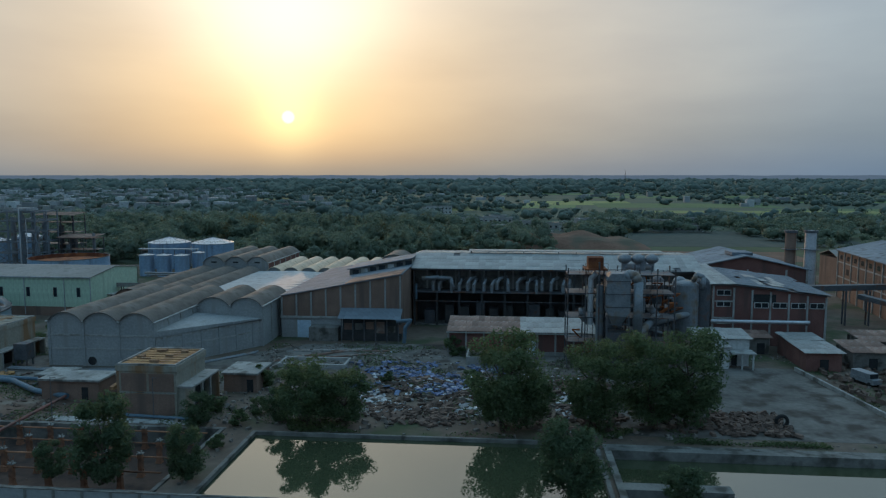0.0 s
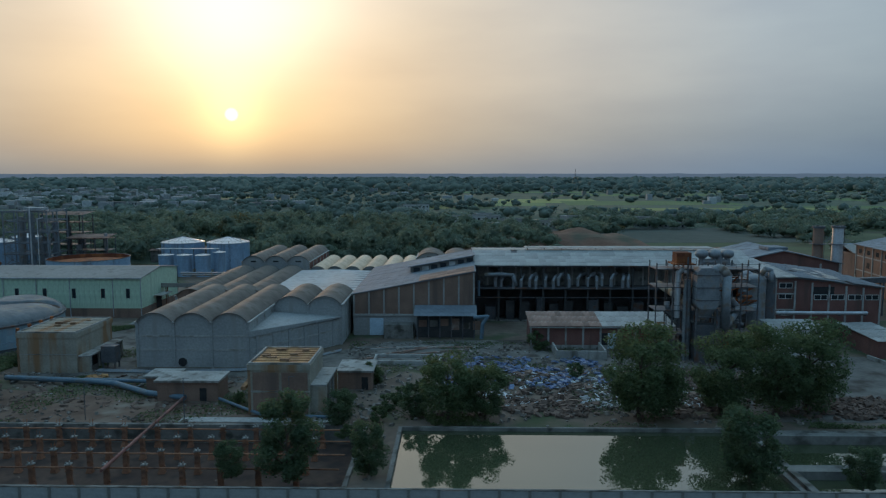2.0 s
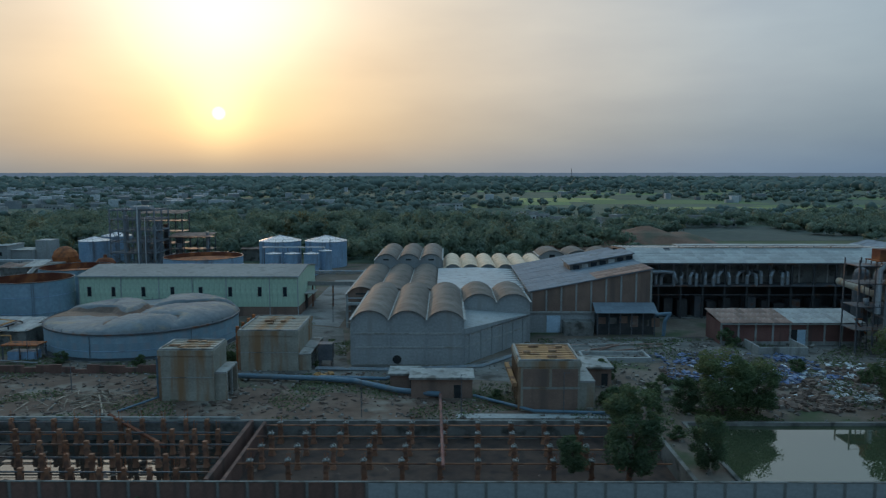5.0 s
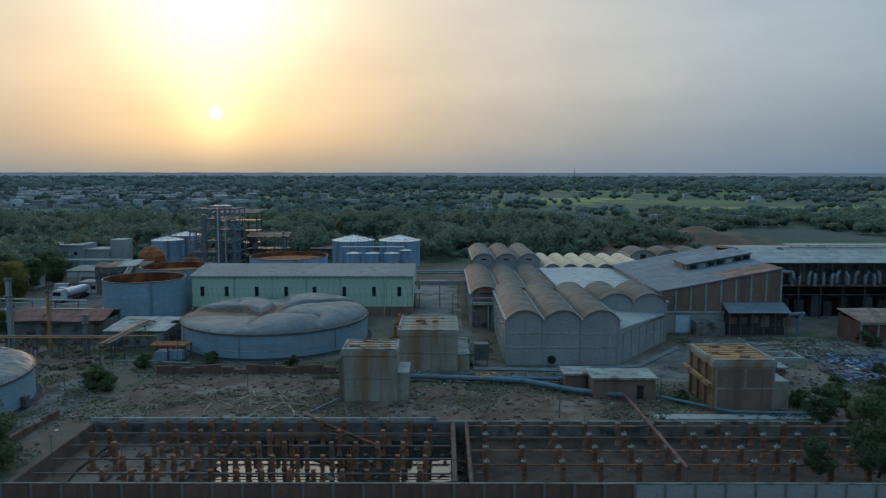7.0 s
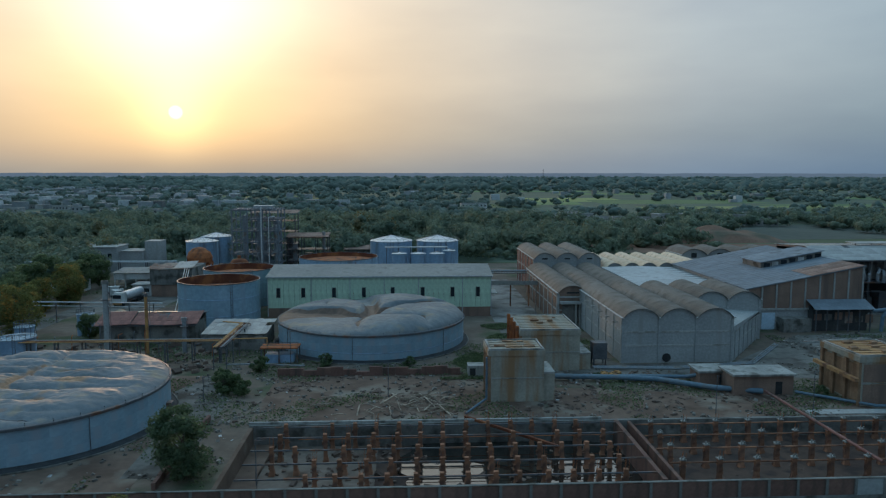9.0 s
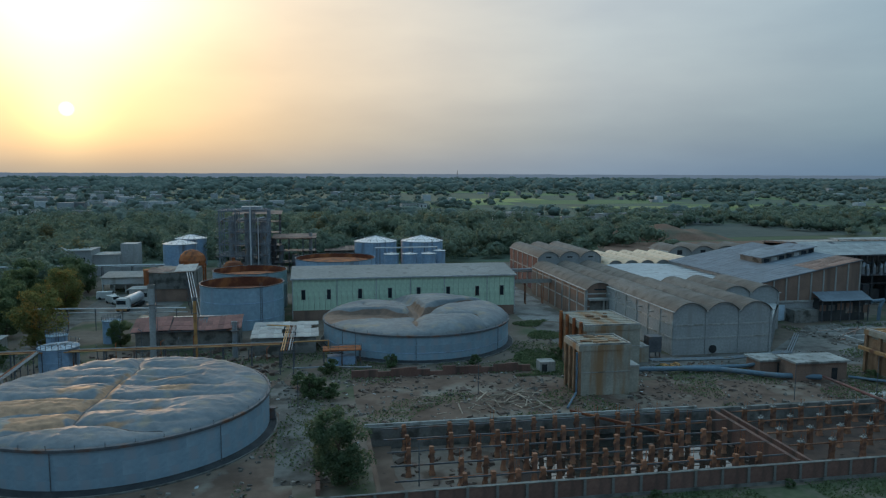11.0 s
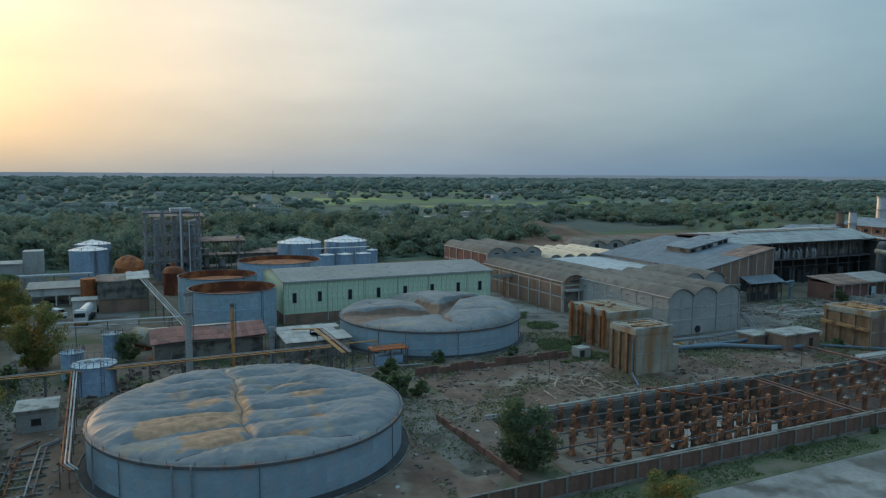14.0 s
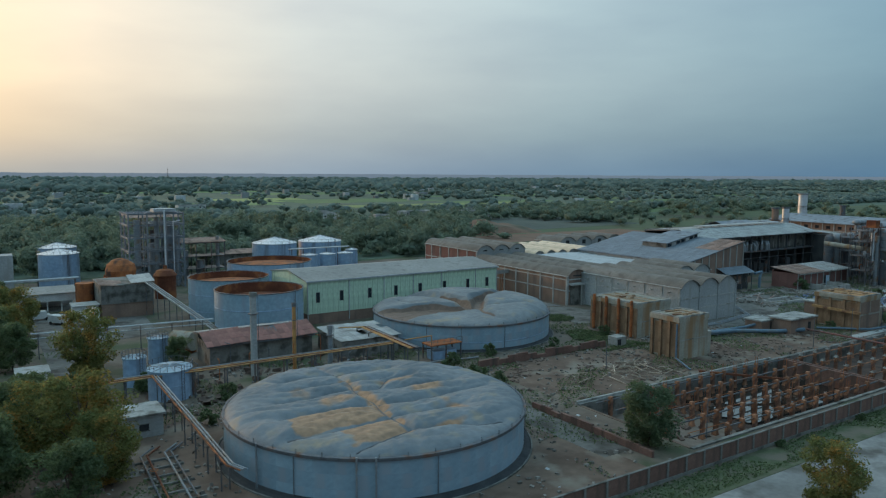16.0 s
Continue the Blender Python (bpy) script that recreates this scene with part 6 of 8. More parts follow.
part("blue_pipe", tubes([(11.6, -1.2, 4.6), (14.4, -1.4, 4.9), (13.4, -1.6, 3.4), (13.2, -1.6, 0.4)], 0.38, 12), M_BLUE_PIPE, ca, "bent light blue pipe")
red = thing("red_store_shed", (-11.2, 131.4, 0), "long low red brick store with patched sheet roof", "store shed")
part("wall", boxes((0, 26.8, 0, 0.3, 0, 4.2), (0, 26.8, 7.7, 8, 0, 4.8), (0, 0.3, 0.3, 7.7, 0, 4.4), (26.5, 26.8, 0.3, 7.7, 0, 4.4)), M_REDB, red)
for k in range(9):
    part("pilaster", boxes((3.3 * k - 0.15, 3.3 * k + 0.2, -0.12, 0, 0, 4.3)), M_PALE, red)
part("plinth", boxes((0, 26.8, -0.1, 0, 0, 0.7)), M_CONC, red)
part("door", boxes((14.6, 16.2, -0.12, -0.02, 0.05, 3.0)), M_BLUE_DOOR, red, "light blue open door leaf")
part("doorway", boxes((13.4, 14.6, -0.05, 0.0, 0.05, 3.0)), M_DARK_GAP, red)
part("gutter", boxes((-0.3, 27.2, -0.7, -0.5, 4.1, 4.3)), M_PALE, red)
sheets(red, (-0.3, -0.6, 4.35), (13.7, 0, 0), (0, 8.9, 1.1), 12, 3, M_RUST_SHEET, loose=0.03, seed=41)
sheets(red, (13.4, -0.6, 4.35), (13.9, 0, 0), (0, 8.9, 1.1), 12, 3, M_SHEET, loose=0.03, seed=42)
pen = thing("loading_pen", (-7.4, 123.4, 0), "low open concrete pen before the store", "pen")
part("wall", boxes((0, 9, 0, 0.3, 0, 1.5), (0, 0.3, 0.3, 6.5, 0, 1.6), (8.7, 9, 0.3, 6.5, 0, 1.6)), M_CONC, pen)
part("floor", boxes((0.3, 8.7, 0.3, 6.5, 0, 0.08)), M_CONC_D, pen)
tr = thing("concrete_trough", (-40, 119, 0), "shallow concrete trough with pale kerbs", "trough")
part("kerb", boxes((0, 12, 0, 0.4, 0, 0.7), (0, 12, 4.6, 5, 0, 0.7), (0, 0.4, 0.4, 4.6, 0, 0.7), (11.6, 12, 0.4, 4.6, 0, 0.7)), M_PALE, tr)
part("bed", boxes((0.4, 11.6, 0.4, 4.6, 0, 0.15)), M_CONC_D, tr)
rl = thing("cane_rails", (-42, 126, 0), "old narrow rails and planks in the forecourt", "rails")
for k in range(7):
    bm = bmesh.new()
    beam(bm, (RNG.uniform(0, 4), RNG.uniform(-4, 6), 0.15), (RNG.uniform(12, 24), RNG.uniform(-2, 9), 0.2), 0.12, 0.12)
    part("rail", bm, M_CONC if k % 2 else M_RUST_SHEET, rl)

# boiler and ducts beside the mill
bl = thing("boiler_plant", (16, 119, 0), "grey boiler plant with big elbow ducts and stacks", "boiler plant")
bm = bmesh.new()
prism(bm, [(0.9, 9.6), (3.6, 9.6), (4.2, 10.4), (4.2, 16.3), (3.7, 16.9), (1.0, 16.9), (0.3, 16.0), (0.3, 10.4)], 1.6, 5.2, "y")
bmesh.ops.bevel(bm, geom=list(bm.edges), offset=0.12, segments=2, affect="EDGES")
part("scrubber_box", bm, M_STEEL, bl, "grey steel scrubber box")
for z in (11.2, 13.4, 15.6):
    part("stiffener", boxes((0.25, 4.25, 1.5, 5.3, z, z + 0.14)), M_STEEL_D, bl)
bm = bmesh.new()
top = [bm.verts.new(p) for p in ((0.8, 1.7, 9.7), (3.7, 1.7, 9.7), (3.7, 5.1, 9.7), (0.8, 5.1, 9.7))]
bot = [bm.verts.new(p) for p in ((1.7, 2.8, 7.6), (2.8, 2.8, 7.6), (2.8, 4.0, 7.6), (1.7, 4.0, 7.6))]
for i in range(4):
    bm.faces.new((top[i], top[(i + 1) % 4], bot[(i + 1) % 4], bot[i]))
bm.faces.new(bot)
part("hopper", bm, M_STEEL, bl)
part("lower_box", boxes((0.6, 3.9, 2.2, 5.0, 0, 6.8)), M_STEEL_D, bl)
for x, y in ((0.3, 1.7), (3.9, 1.7), (0.3, 5.0), (3.9, 5.0)):
    part("leg", boxes((x, x + 0.25, y, y + 0.25, 0, 9.8)), M_STEEL_D, bl)
part("brace", boxes((0.5, 3.9, 1.75, 1.85, 4.2, 4.4), (0.5, 3.9, 1.75, 1.85, 8.2, 8.4)), M_STEEL_D, bl)
part("flue", tubes([(8.1, 13.4, 4), (8.1, 13.4, 18.0)], 0.72, 18), M_STEEL, bl, "grey steel stack")
for k, xx in enumerate((4.9, 7.3, 9.7)):
    bm = bmesh.new()
    bmesh.ops.create_uvsphere(bm, u_segments=18, v_segments=10, radius=1.25, matrix=Matrix.Translation((xx, 13.4, 18.1)) @ Matrix.Diagonal((1, 1, 0.72, 1)))
    tube(bm, (xx, 13.4, 16.0), (xx, 13.4, 18.1), 0.55, n=14)
    part("dome_cowl", bm, M_STEEL, bl, "domed duct cowl")
part("cowl_duct", tubes([(4.9, 13.4, 16.6), (9.7, 13.4, 16.6)], 0.6, 12), M_STEEL, bl)
part("elbow_duct", tubes([(3.2, 2.4, 16.2), (4.0, 2.2, 16.8), (4.9, 2.0, 16.6), (5.5, 1.9, 15.6), (5.5, 1.9, 6.6)], 0.78, 18), M_STEEL, bl, "large grey elbow duct", smooth=True)
part("slant_duct", tubes([(5.4, 1.7, 6.4), (9.6, 7.0, 8.9), (8.6, 8.0, 10.2)], 0.66, 16), M_STEEL, bl, "slanting grey duct", smooth=True)
part("slant_duct", tubes([(9.4, 8.0, 7.6), (14.0, 14.5, 7.2), (20.8, 21.7, 7.0)], 0.62, 16), M_STEEL, bl, "long grey branch duct", smooth=True)
part("rust_duct", tubes([(-1.3, 19.5, 11.4), (-0.5, 6.0, 10.5), (-0.3, 4.3, 9.9)], 0.68, 16), M_STAIN_CONC, bl, "thick rust-stained duct")
part("stand_pipe", tubes([(-0.5, 4.3, 0), (-0.5, 4.3, 14.6)], 0.66, 16), M_STEEL, bl, "thick pale upright pipe")
part("stand_pipe", tubes([(-2.0, 5.0, 7.6), (-2.0, 5.0, 15.6), (-1.2, 4.6, 16.6)], 0.5, 14), M_TANK_TOP, bl, "pale insulated pipe")
part("side_elbow", tubes([(-3.4, 6.4, 10.2), (-3.2, 6.2, 8.6), (-2.2, 5.6, 7.8)], 0.5, 12), M_STEEL, bl, smooth=True)
part("post", boxes((-0.9, -0.65, 3.4, 3.65, 0, 18.6)), M_STEEL_D, bl)
part("top_platform", boxes((-3.2, 0.6, 3.4, 7.6, 17.2, 17.4), (-3.2, 0.6, 3.4, 3.46, 18.3, 18.36), *[(-3.2 + 0.95 * k, -3.14 + 0.95 * k, 3.4, 3.46, 17.4, 18.36) for k in range(5)]), M_RUST_DARK, bl, "rusty top platform")
part("top_box", boxes((-2.6, 0.0, 4.2, 6.8, 17.4, 19.3)), M_RUST_DARK, bl, "rusty box on the platform")
for k in range(5):
    part("platform_leg", boxes((-3.2 + 0.95 * k, -3.08 + 0.95 * k, 7.4, 7.55, 0, 17.2)), M_STEEL_D, bl)
for z in (4.5, 8.8, 13.0):
    part("gantry", boxes((5.5, 14, 14.5, 18.5, z, z + 0.15), (5.5, 14, 14.5, 14.56, z + 1.0, z + 1.06), *[(5.5 + 1.7 * k, 5.56 + 1.7 * k, 14.5, 14.56, z, z + 1.06) for k in range(6)]), M_STEEL_D, bl)
for k in range(6):
    part("gantry_post", boxes((5.5 + 1.7 * k, 5.7 + 1.7 * k, 14.5, 14.7, 0, 14.0), (5.5 + 1.7 * k, 5.7 + 1.7 * k, 18.3, 18.5, 0, 14.0)), M_STEEL_D, bl)
for k in range(16):
    xx, yy, zz = RNG.uniform(7, 14), RNG.uniform(12.5, 15), RNG.uniform(9, 15)
    part("small_pipe", tubes([(xx, yy, zz), (xx + RNG.uniform(-2, 2), yy, zz), (xx + RNG.uniform(-2, 2), yy + 1, zz - RNG.uniform(1, 3))], RNG.uniform(0.1, 0.28), 8), (M_RUST, M_STEEL, M_RUST_DARK)[k % 3], bl)
bm = bmesh.new()
tube(bm, (17.6, 20, 3.0), (17.6, 20, 12.6), 2.3, n=26)
bmesh.ops.create_uvsphere(bm, u_segments=20, v_segments=10, radius=2.15, matrix=Matrix.Translation((17.6, 20, 12.6)) @ Matrix.Diagonal((1, 1, 0.4, 1)))
part("vessel", bm, M_STEEL, bl, "large grey upright vessel")
part("vessel_legs", boxes((16, 16.3, 18.4, 18.7, 0, 3.2), (19, 19.3, 18.4, 18.7, 0, 3.2), (16, 16.3, 21.4, 21.7, 0, 3.2), (19, 19.3, 21.4, 21.7, 0, 3.2)), M_STEEL_D, bl)
part("vessel_duct", tubes([(18.6, 19, 13.4), (19.2, 18.6, 14.6), (20.2, 18.4, 14.2), (20.3, 18.3, 12)], 0.5, 12), M_STEEL, bl, smooth=True)
for z in (4.5, 8.8, 13.0, 16.2):
    part("gantry", boxes((-6, 12, 4.5, 9.5, z, z + 0.15), (-6, 12, 4.5, 4.56, z + 1.0, z + 1.06), *[(-6 + 2 * k, -5.94 + 2 * k, 4.5, 4.56, z, z + 1.06) for k in range(10)]), M_STEEL_D, bl)
for k in range(7):
    part("gantry_post", boxes((-6 + 3 * k, -5.8 + 3 * k, 4.5, 4.7, 0, 17.4), (-6 + 3 * k, -5.8 + 3 * k, 9.3, 9.5, 0, 17.4)), M_STEEL_D, bl)
for k in range(14):
    xx, yy, zz = RNG.uniform(-5, 11), RNG.uniform(5, 9), RNG.uniform(3, 16)
    part("small_pipe", tubes([(xx, yy, zz), (xx + RNG.uniform(-3, 3), yy, zz), (xx + RNG.uniform(-3, 3), yy + 1, zz - RNG.uniform(1, 3))], RNG.uniform(0.1, 0.28), 8), (M_RUST, M_STEEL, M_STEEL_D)[k % 3], bl)
tower = thing("evaporator_group", (24, 140, 0), "row of grey evaporator vessels with domed tops", "evaporators")
for k in range(5):
    bm = bmesh.new()
    tube(bm, (-4 + 4.2 * k, 0, 2), (-4 + 4.2 * k, 0, 12.5), 1.5, n=20)
    bmesh.ops.create_uvsphere(bm, u_segments=16, v_segments=8, radius=1.45, matrix=Matrix.Translation((-4 + 4.2 * k, 0, 12.5)))
    part("vessel", bm, M_STEEL if k % 2 else M_STEEL_D, tower)
    part("leg", boxes((-4.8 + 4.2 * k, -4.6 + 4.2 * k, -1, 1, 0, 2.2), (-3.4 + 4.2 * k, -3.2 + 4.2 * k, -1, 1, 0, 2.2)), M_STEEL_D, tower)

# red wing at the end of the mill
wg = thing("red_mill_wing", (39.6, 143, 0), "red brick mill wing with white-framed windows", "mill building")
Ww = 21.4
slab_wall(wg, [(0, 0), (Ww, 0), (Ww, 9.9), (4.2, 11.9), (0, 11.9)], 0, 0.35, "y", M_REDB)
# left wall near-black, darker than the other three
part("side_wall", boxes((0, 0.3, 0.35, 22, 0, 11.9)), M_NEAR_BLACK, wg)
part("side_wall", boxes((Ww - 0.3, Ww, 0.35, 22, 0, 9.8)), M_REDB, wg)
part("back_wall", boxes((0, Ww, 22, 22.3, 0, 9.8)), M_REDB, wg)
bm = bmesh.new()
prism(bm, [(-0.5, 11.9), (4.2, 11.95), (Ww + 0.5, 9.9), (Ww + 0.5, 10.0), (4.2, 12.1), (-0.5, 12.05)], -0.5, 22.5, "y")
part("roof_frame", bm, M_STEEL_D, wg)
sheets(wg, (-0.6, -0.6, 12.1), (4.9, 0, 0.05), (0, 22.5, 1.2), 4, 8, M_SHEET, loose=0.04, seed=50)
sheets(wg, (4.2, -0.6, 12.2), (17.9, 0, -2.1), (0, 22.5, 0.6), 14, 8, M_BLUE_ROOF, loose=0.04, lost=0.02, seed=51)
sheets(wg, (9.5, 2.0, 11.75), (6.0, 0, -0.7), (0, 12, 0.3), 5, 4, M_SHEET, loose=0.05, lost=0.3, seed=52)
for k in range(6):
    part("pilaster", boxes((3.9 + 3.45 * k, 4.25 + 3.45 * k, -0.15, 0, 0, 11.4 - 0.35 * k)), M_PALE, wg)
part("pilaster", boxes((0, 0.35, -0.15, 0, 0, 11.8)), M_PALE, wg)
part("band", boxes((0.35, 3.9, -0.1, 0, 8.6, 8.9), (0.35, 3.9, -0.1, 0, 5.3, 5.6)), M_PALE, wg)
part("opening", boxes((7.7, 12.0, -0.06, 0, 8.5, 10.2)), M_DARK_GAP, wg, "dark broken opening")


def white_window(t, x, z, w, h):
    p_ = part("window", boxes((x, x + w, -0.08, -0.02, z, z + h)), M_GLASS, t, "white-framed window")
    part("frame", boxes((x - 0.1, x + w + 0.1, -0.13, -0.06, z + h, z + h + 0.12), (x - 0.1, x + w + 0.1, -0.13, -0.06, z - 0.12, z), (x - 0.1, x, -0.13, -0.06, z, z + h), (x + w, x + w + 0.1, -0.13, -0.06, z, z + h), (x + w / 2 - 0.06, x + w / 2 + 0.06, -0.13, -0.06, z, z + h)), M_WHITE, p_)


for k in range(5):
    white_window(wg, 4.6 + 3.45 * k if k else 0.9, 7.6 - (0 if k else -0.2), 2.5, 0.9)
for z in (4.4, 10.0):
    white_window(wg, 0.9, z, 2.5, 0.9)
part("pipe", tubes([(-0.8, -2.6, 5.3), (17.4, -2.6, 5.3)], 0.35, 12), M_TANK_TOP, wg, "pale horizontal pipe on brackets")
part("bracket", boxes((0, 0.2, -2.7, 0, 4.7, 4.9), (6, 6.2, -2.7, 0, 4.7, 4.9), (12, 12.2, -2.7, 0, 4.7, 4.9), (17, 17.2, -2.7, 0, 4.7, 4.9)), M_STEEL_D, wg)
gs = thing("gable_shed", (44.5, 178.5, 0), "red brick gabled shed under a blue-grey roof", "shed")
slab_wall(gs, [(0, 0), (27, 0), (27, 10.6), (12.5, 13.6), (0, 10.8)], 0, 0.3, "y", M_REDB)
part("side_wall", boxes((0, 0.3, 0.3, 22, 0, 10.7), (26.7, 27, 0.3, 22, 0, 10.6), (0.3, 26.7, 21.7, 22, 0, 10.6)), M_REDB, gs)
for x_ in (13.0, 22.0, 26.8):
    part("pilaster", boxes((x_ - 0.25, x_ + 0.2, -0.15, 0, 0, 10.5)), M_PALE, gs)
bm = bmesh.new()
prism(bm, [(-0.6, 10.7), (12.5, 13.7), (27.6, 10.4), (27.6, 10.6), (12.5, 13.95), (-0.6, 10.95)], -0.6, 22.6, "y")
part("roof", bm, M_BLUE_ROOF, gs)
part("ridge_vent", boxes((10, 15, 3, 9, 13.6, 14.3)), M_BLUE_ROOF, gs)
part("lean_to", boxes((27, 31, 2, 18, 0, 5)), M_CONC_D, gs)
fb = thing("long_brick_store", (84.8, 154.8, 0), "long brick store with pale posts and window rows", "store building", rz=-5.6)
part("wall", boxes((0, 22, 0, 50, 0, 12.8)), M_BRICK, fb)
for k in range(11):
    part("post", boxes((-0.2, 0, 5 * k - 0.2, 5 * k + 0.2, 0, 12.8)), M_PALE, fb)
for z in (5.6, 9.6):
    part("band", boxes((-0.12, 0, 0, 50, z, z + 0.35)), M_PALE, fb)
for k in range(10):
    part("window", boxes((-0.06, 0, 5 * k + 1.7, 5 * k + 3.4, 10.6, 11.8)), M_GLASS, fb)
    part("window", boxes((-0.06, 0, 5 * k + 1.7, 5 * k + 3.4, 6.8, 8.4)), M_DARK_GAP if k == 8 else M_BRICK, fb)
bm = bmesh.new()
prism(bm, [(-0.8, 12.8), (11, 15.4), (22.8, 12.8), (22.8, 13.0), (11, 15.7), (-0.8, 13.05)], -0.6, 50.6, "y")
part("roof", bm, M_BLUE_ROOF, fb)
stack((76.1, 189.4, 0), 1.35, 19.2, M_TANK_TOP, "tall silver chimney with a dark top", M_STEEL_D)
stack((72.0, 191.5, 0), 1.3, 19.0, M_BRICK, "tall brown brick chimney", M_STEEL_D)
stack((127, 212, 0), 2.0, 23.8, M_TANK_TOP, "tall pale chimney beyond the mill", M_STEEL)
stack((150, 205, 0), 1.2, 18, M_STEEL_D, "dark steel chimney beyond the mill")
for x_, y_, w_, d_, h_, m_ in ((95, 215, 22, 14, 9, M_BRICK), (125, 185, 30, 16, 10, M_CONC_D), (108, 240, 26, 12, 7, M_REDB), (150, 225, 26, 18, 9, M_PLASTER)):
    q = thing("mill_annexe", (x_, y_, 0), "far mill building under a grey sheet roof", "mill building")
    part("wall", boxes((0, w_, 0, d_, 0, h_)), m_, q)
    bm = bmesh.new()
    prism(bm, [(-0.5, h_), (d_ / 2, h_ + 2), (d_ + 0.5, h_), (d_ + 0.5, h_ + 0.2), (d_ / 2, h_ + 2.2), (-0.5, h_ + 0.2)], -0.5, w_ + 0.5, "x")
    part("roof", bm, M_BLUE_ROOF if w_ > 24 else M_GREY_ROOF, q)
    for k in range(int(w_ / 5)):
        part("window", boxes((1.5 + 5 * k, 3.5 + 5 * k, -0.06, 0, h_ - 2.6, h_ - 1.2)), M_GLASS, q)
wl = thing("white_office", (33.2, 125, 0), "small white stepped office with a grey sheet roof", "office")
part("wall", boxes((0, 8.6, 2.2, 8, 0, 4.7)), M_WHITE, wl)
part("front_wall", boxes((0, 4.6, 0, 2.2, 0, 3.7)), M_WHITE, wl)
part("front_roof", boxes((-0.3, 5.0, -0.3, 2.4, 3.7, 3.9)), M_PALE, wl)
part("porch_roof", boxes((4.9, 9.0, -0.6, 2.2, 2.7, 2.95)), M_PALE, wl)
part("porch_post", boxes((8.4, 8.65, -0.5, -0.25, 0, 2.7), (6.6, 6.85, -0.5, -0.25, 0, 2.7)), M_WHITE, wl)
part("porch_door", boxes((5.6, 6.6, 2.14, 2.2, 0.05, 2.1)), M_DARK_GAP, wl)
part("window", boxes((2.4, 3.6, -0.06, 0, 1.6, 2.8)), M_GLASS, wl)
sheets(wl, (-0.5, 1.8, 4.8), (9.6, 0, 0), (0, 6.8, 0.5), 8, 3, M_SHEET, loose=0.03, seed=60)
for x_, y_, w_, d_, h_, m_, lab in ((50.2, 124.5, 6.2, 13.5, 3.1, M_REDB, "red shed with patched sheet roof beside the yard"), (58.5, 126, 7, 7, 3.0, M_CONC_D, "low dark shed with rusty roof"), (44.5, 136, 4.0, 4.0, 3.0, M_CONC_D, "small dark machine hut"), (62, 112, 8, 6, 2.8, M_CONC_D, "low store with rusty roof sheets"), (63.5, 133, 12, 7, 3.4, M_CONC_D, "low dark shed with sheet roof")):
    q = thing("yard_shed", (x_, y_, 0), lab, "shed")
    part("wall", boxes((0.2, w_ - 0.2, 0.2, d_ - 0.2, 0, h_)), m_, q)
    part("door", boxes((w_ * 0.4, w_ * 0.4 + 1.4, 0.12, 0.2, 0.05, 2.1)), M_DARK_GAP, q)
    sheets(q, (-0.3, -0.3, h_ + 0.1), (w_ + 0.6, 0, 0), (0, d_ + 0.6, 0.5), max(3, int(w_ / 1.1)), max(2, int(d_ / 2.4)), M_SHEET if m_ is M_REDB else M_RUST_SHEET, loose=0.06, seed=int(x_))
yk = thing("yard_kerb", (0, 0, 0), "low concrete kerb along the yard edge", "kerb", kind="structure")
bm = bmesh.new()
beam(bm, (48.8, 125, 0.3), (52.4, 97, 0.3), 0.2, 0.35)
part("kerb", bm, M_CONC, yk)
cn = thing("overhead_conveyor", (52, 158, 0), "dark overhead conveyor gallery between the mill buildings", "conveyor")
bm = bmesh.new()
beam(bm, (10, 6, 8.2), (36, 10, 8.4), 0.9, 0.6)
beam(bm, (24, 4, 7.0), (44, -28, 3.5), 0.9, 0.5)
part("gallery", bm, M_STEEL_D, cn)
for k in range(5):
    part("trestle", boxes((12 + 5 * k, 12.3 + 5 * k, 6.2, 6.5, 0, 7.8), (12 + 5 * k, 12.3 + 5 * k, 7.6, 7.9, 0, 7.8)), M_STEEL_D, cn)
sm_ = thing("excavation_mound", (28, 345, 0), "long mound of bare red earth", "earth mound", kind="structure")
bm = bmesh.new()
grid = {}
for i in range(41):
    for j in range(13):
        u, v = i / 20 - 1, j / 6 - 1
        h_ = 7.5 * max(0, 1 - u * u) ** 0.7 * max(0, 1 - v * v) * (0.8 + 0.35 * noise.noise(Vector((u * 3, v * 2, 0))))
        grid[i, j] = bm.verts.new((u * 36, v * 20, h_ - 0.05))
for i in range(40):
    for j in range(12):
        bm.faces.new((grid[i, j], grid[i + 1, j], grid[i + 1, j + 1], grid[i, j + 1]))
part("mound", bm, M_EARTH, sm_)
part("apron", boxes((-70, 90, -60, -24, 0.0, 0.05)), M_EARTH, sm_)

# poles, tyre
for x_, y_, h_ in ((-137, 118, 6), (-120, 100, 5), (-89, 152, 6.5), (-146, 98, 4), (-133, 70.6, 5), (45, 160, 13), (-62, 90, 6), (-75.5, 90, 5.5), (-48, 91, 6)):
    q = thing("lamp_pole", (x_, y_, 0), "thin dark steel pole", "pole", "thin poles")
    bm = bmesh.new()
    tube(bm, (0, 0, 0), (0, 0, h_), 0.07, 0.05, n=6)
    part("shaft", bm, M_STEEL_D, q)
    part("arm", boxes((0, 0.8, -0.03, 0.03, h_ - 0.1, h_ - 0.04)), M_STEEL_D, q)
ty = thing("tractor_tyre", (36, 95.7, 0), "large black tyre standing upright on rubble", "tyre")
bm = bmesh.new()
n = 28
ring = []
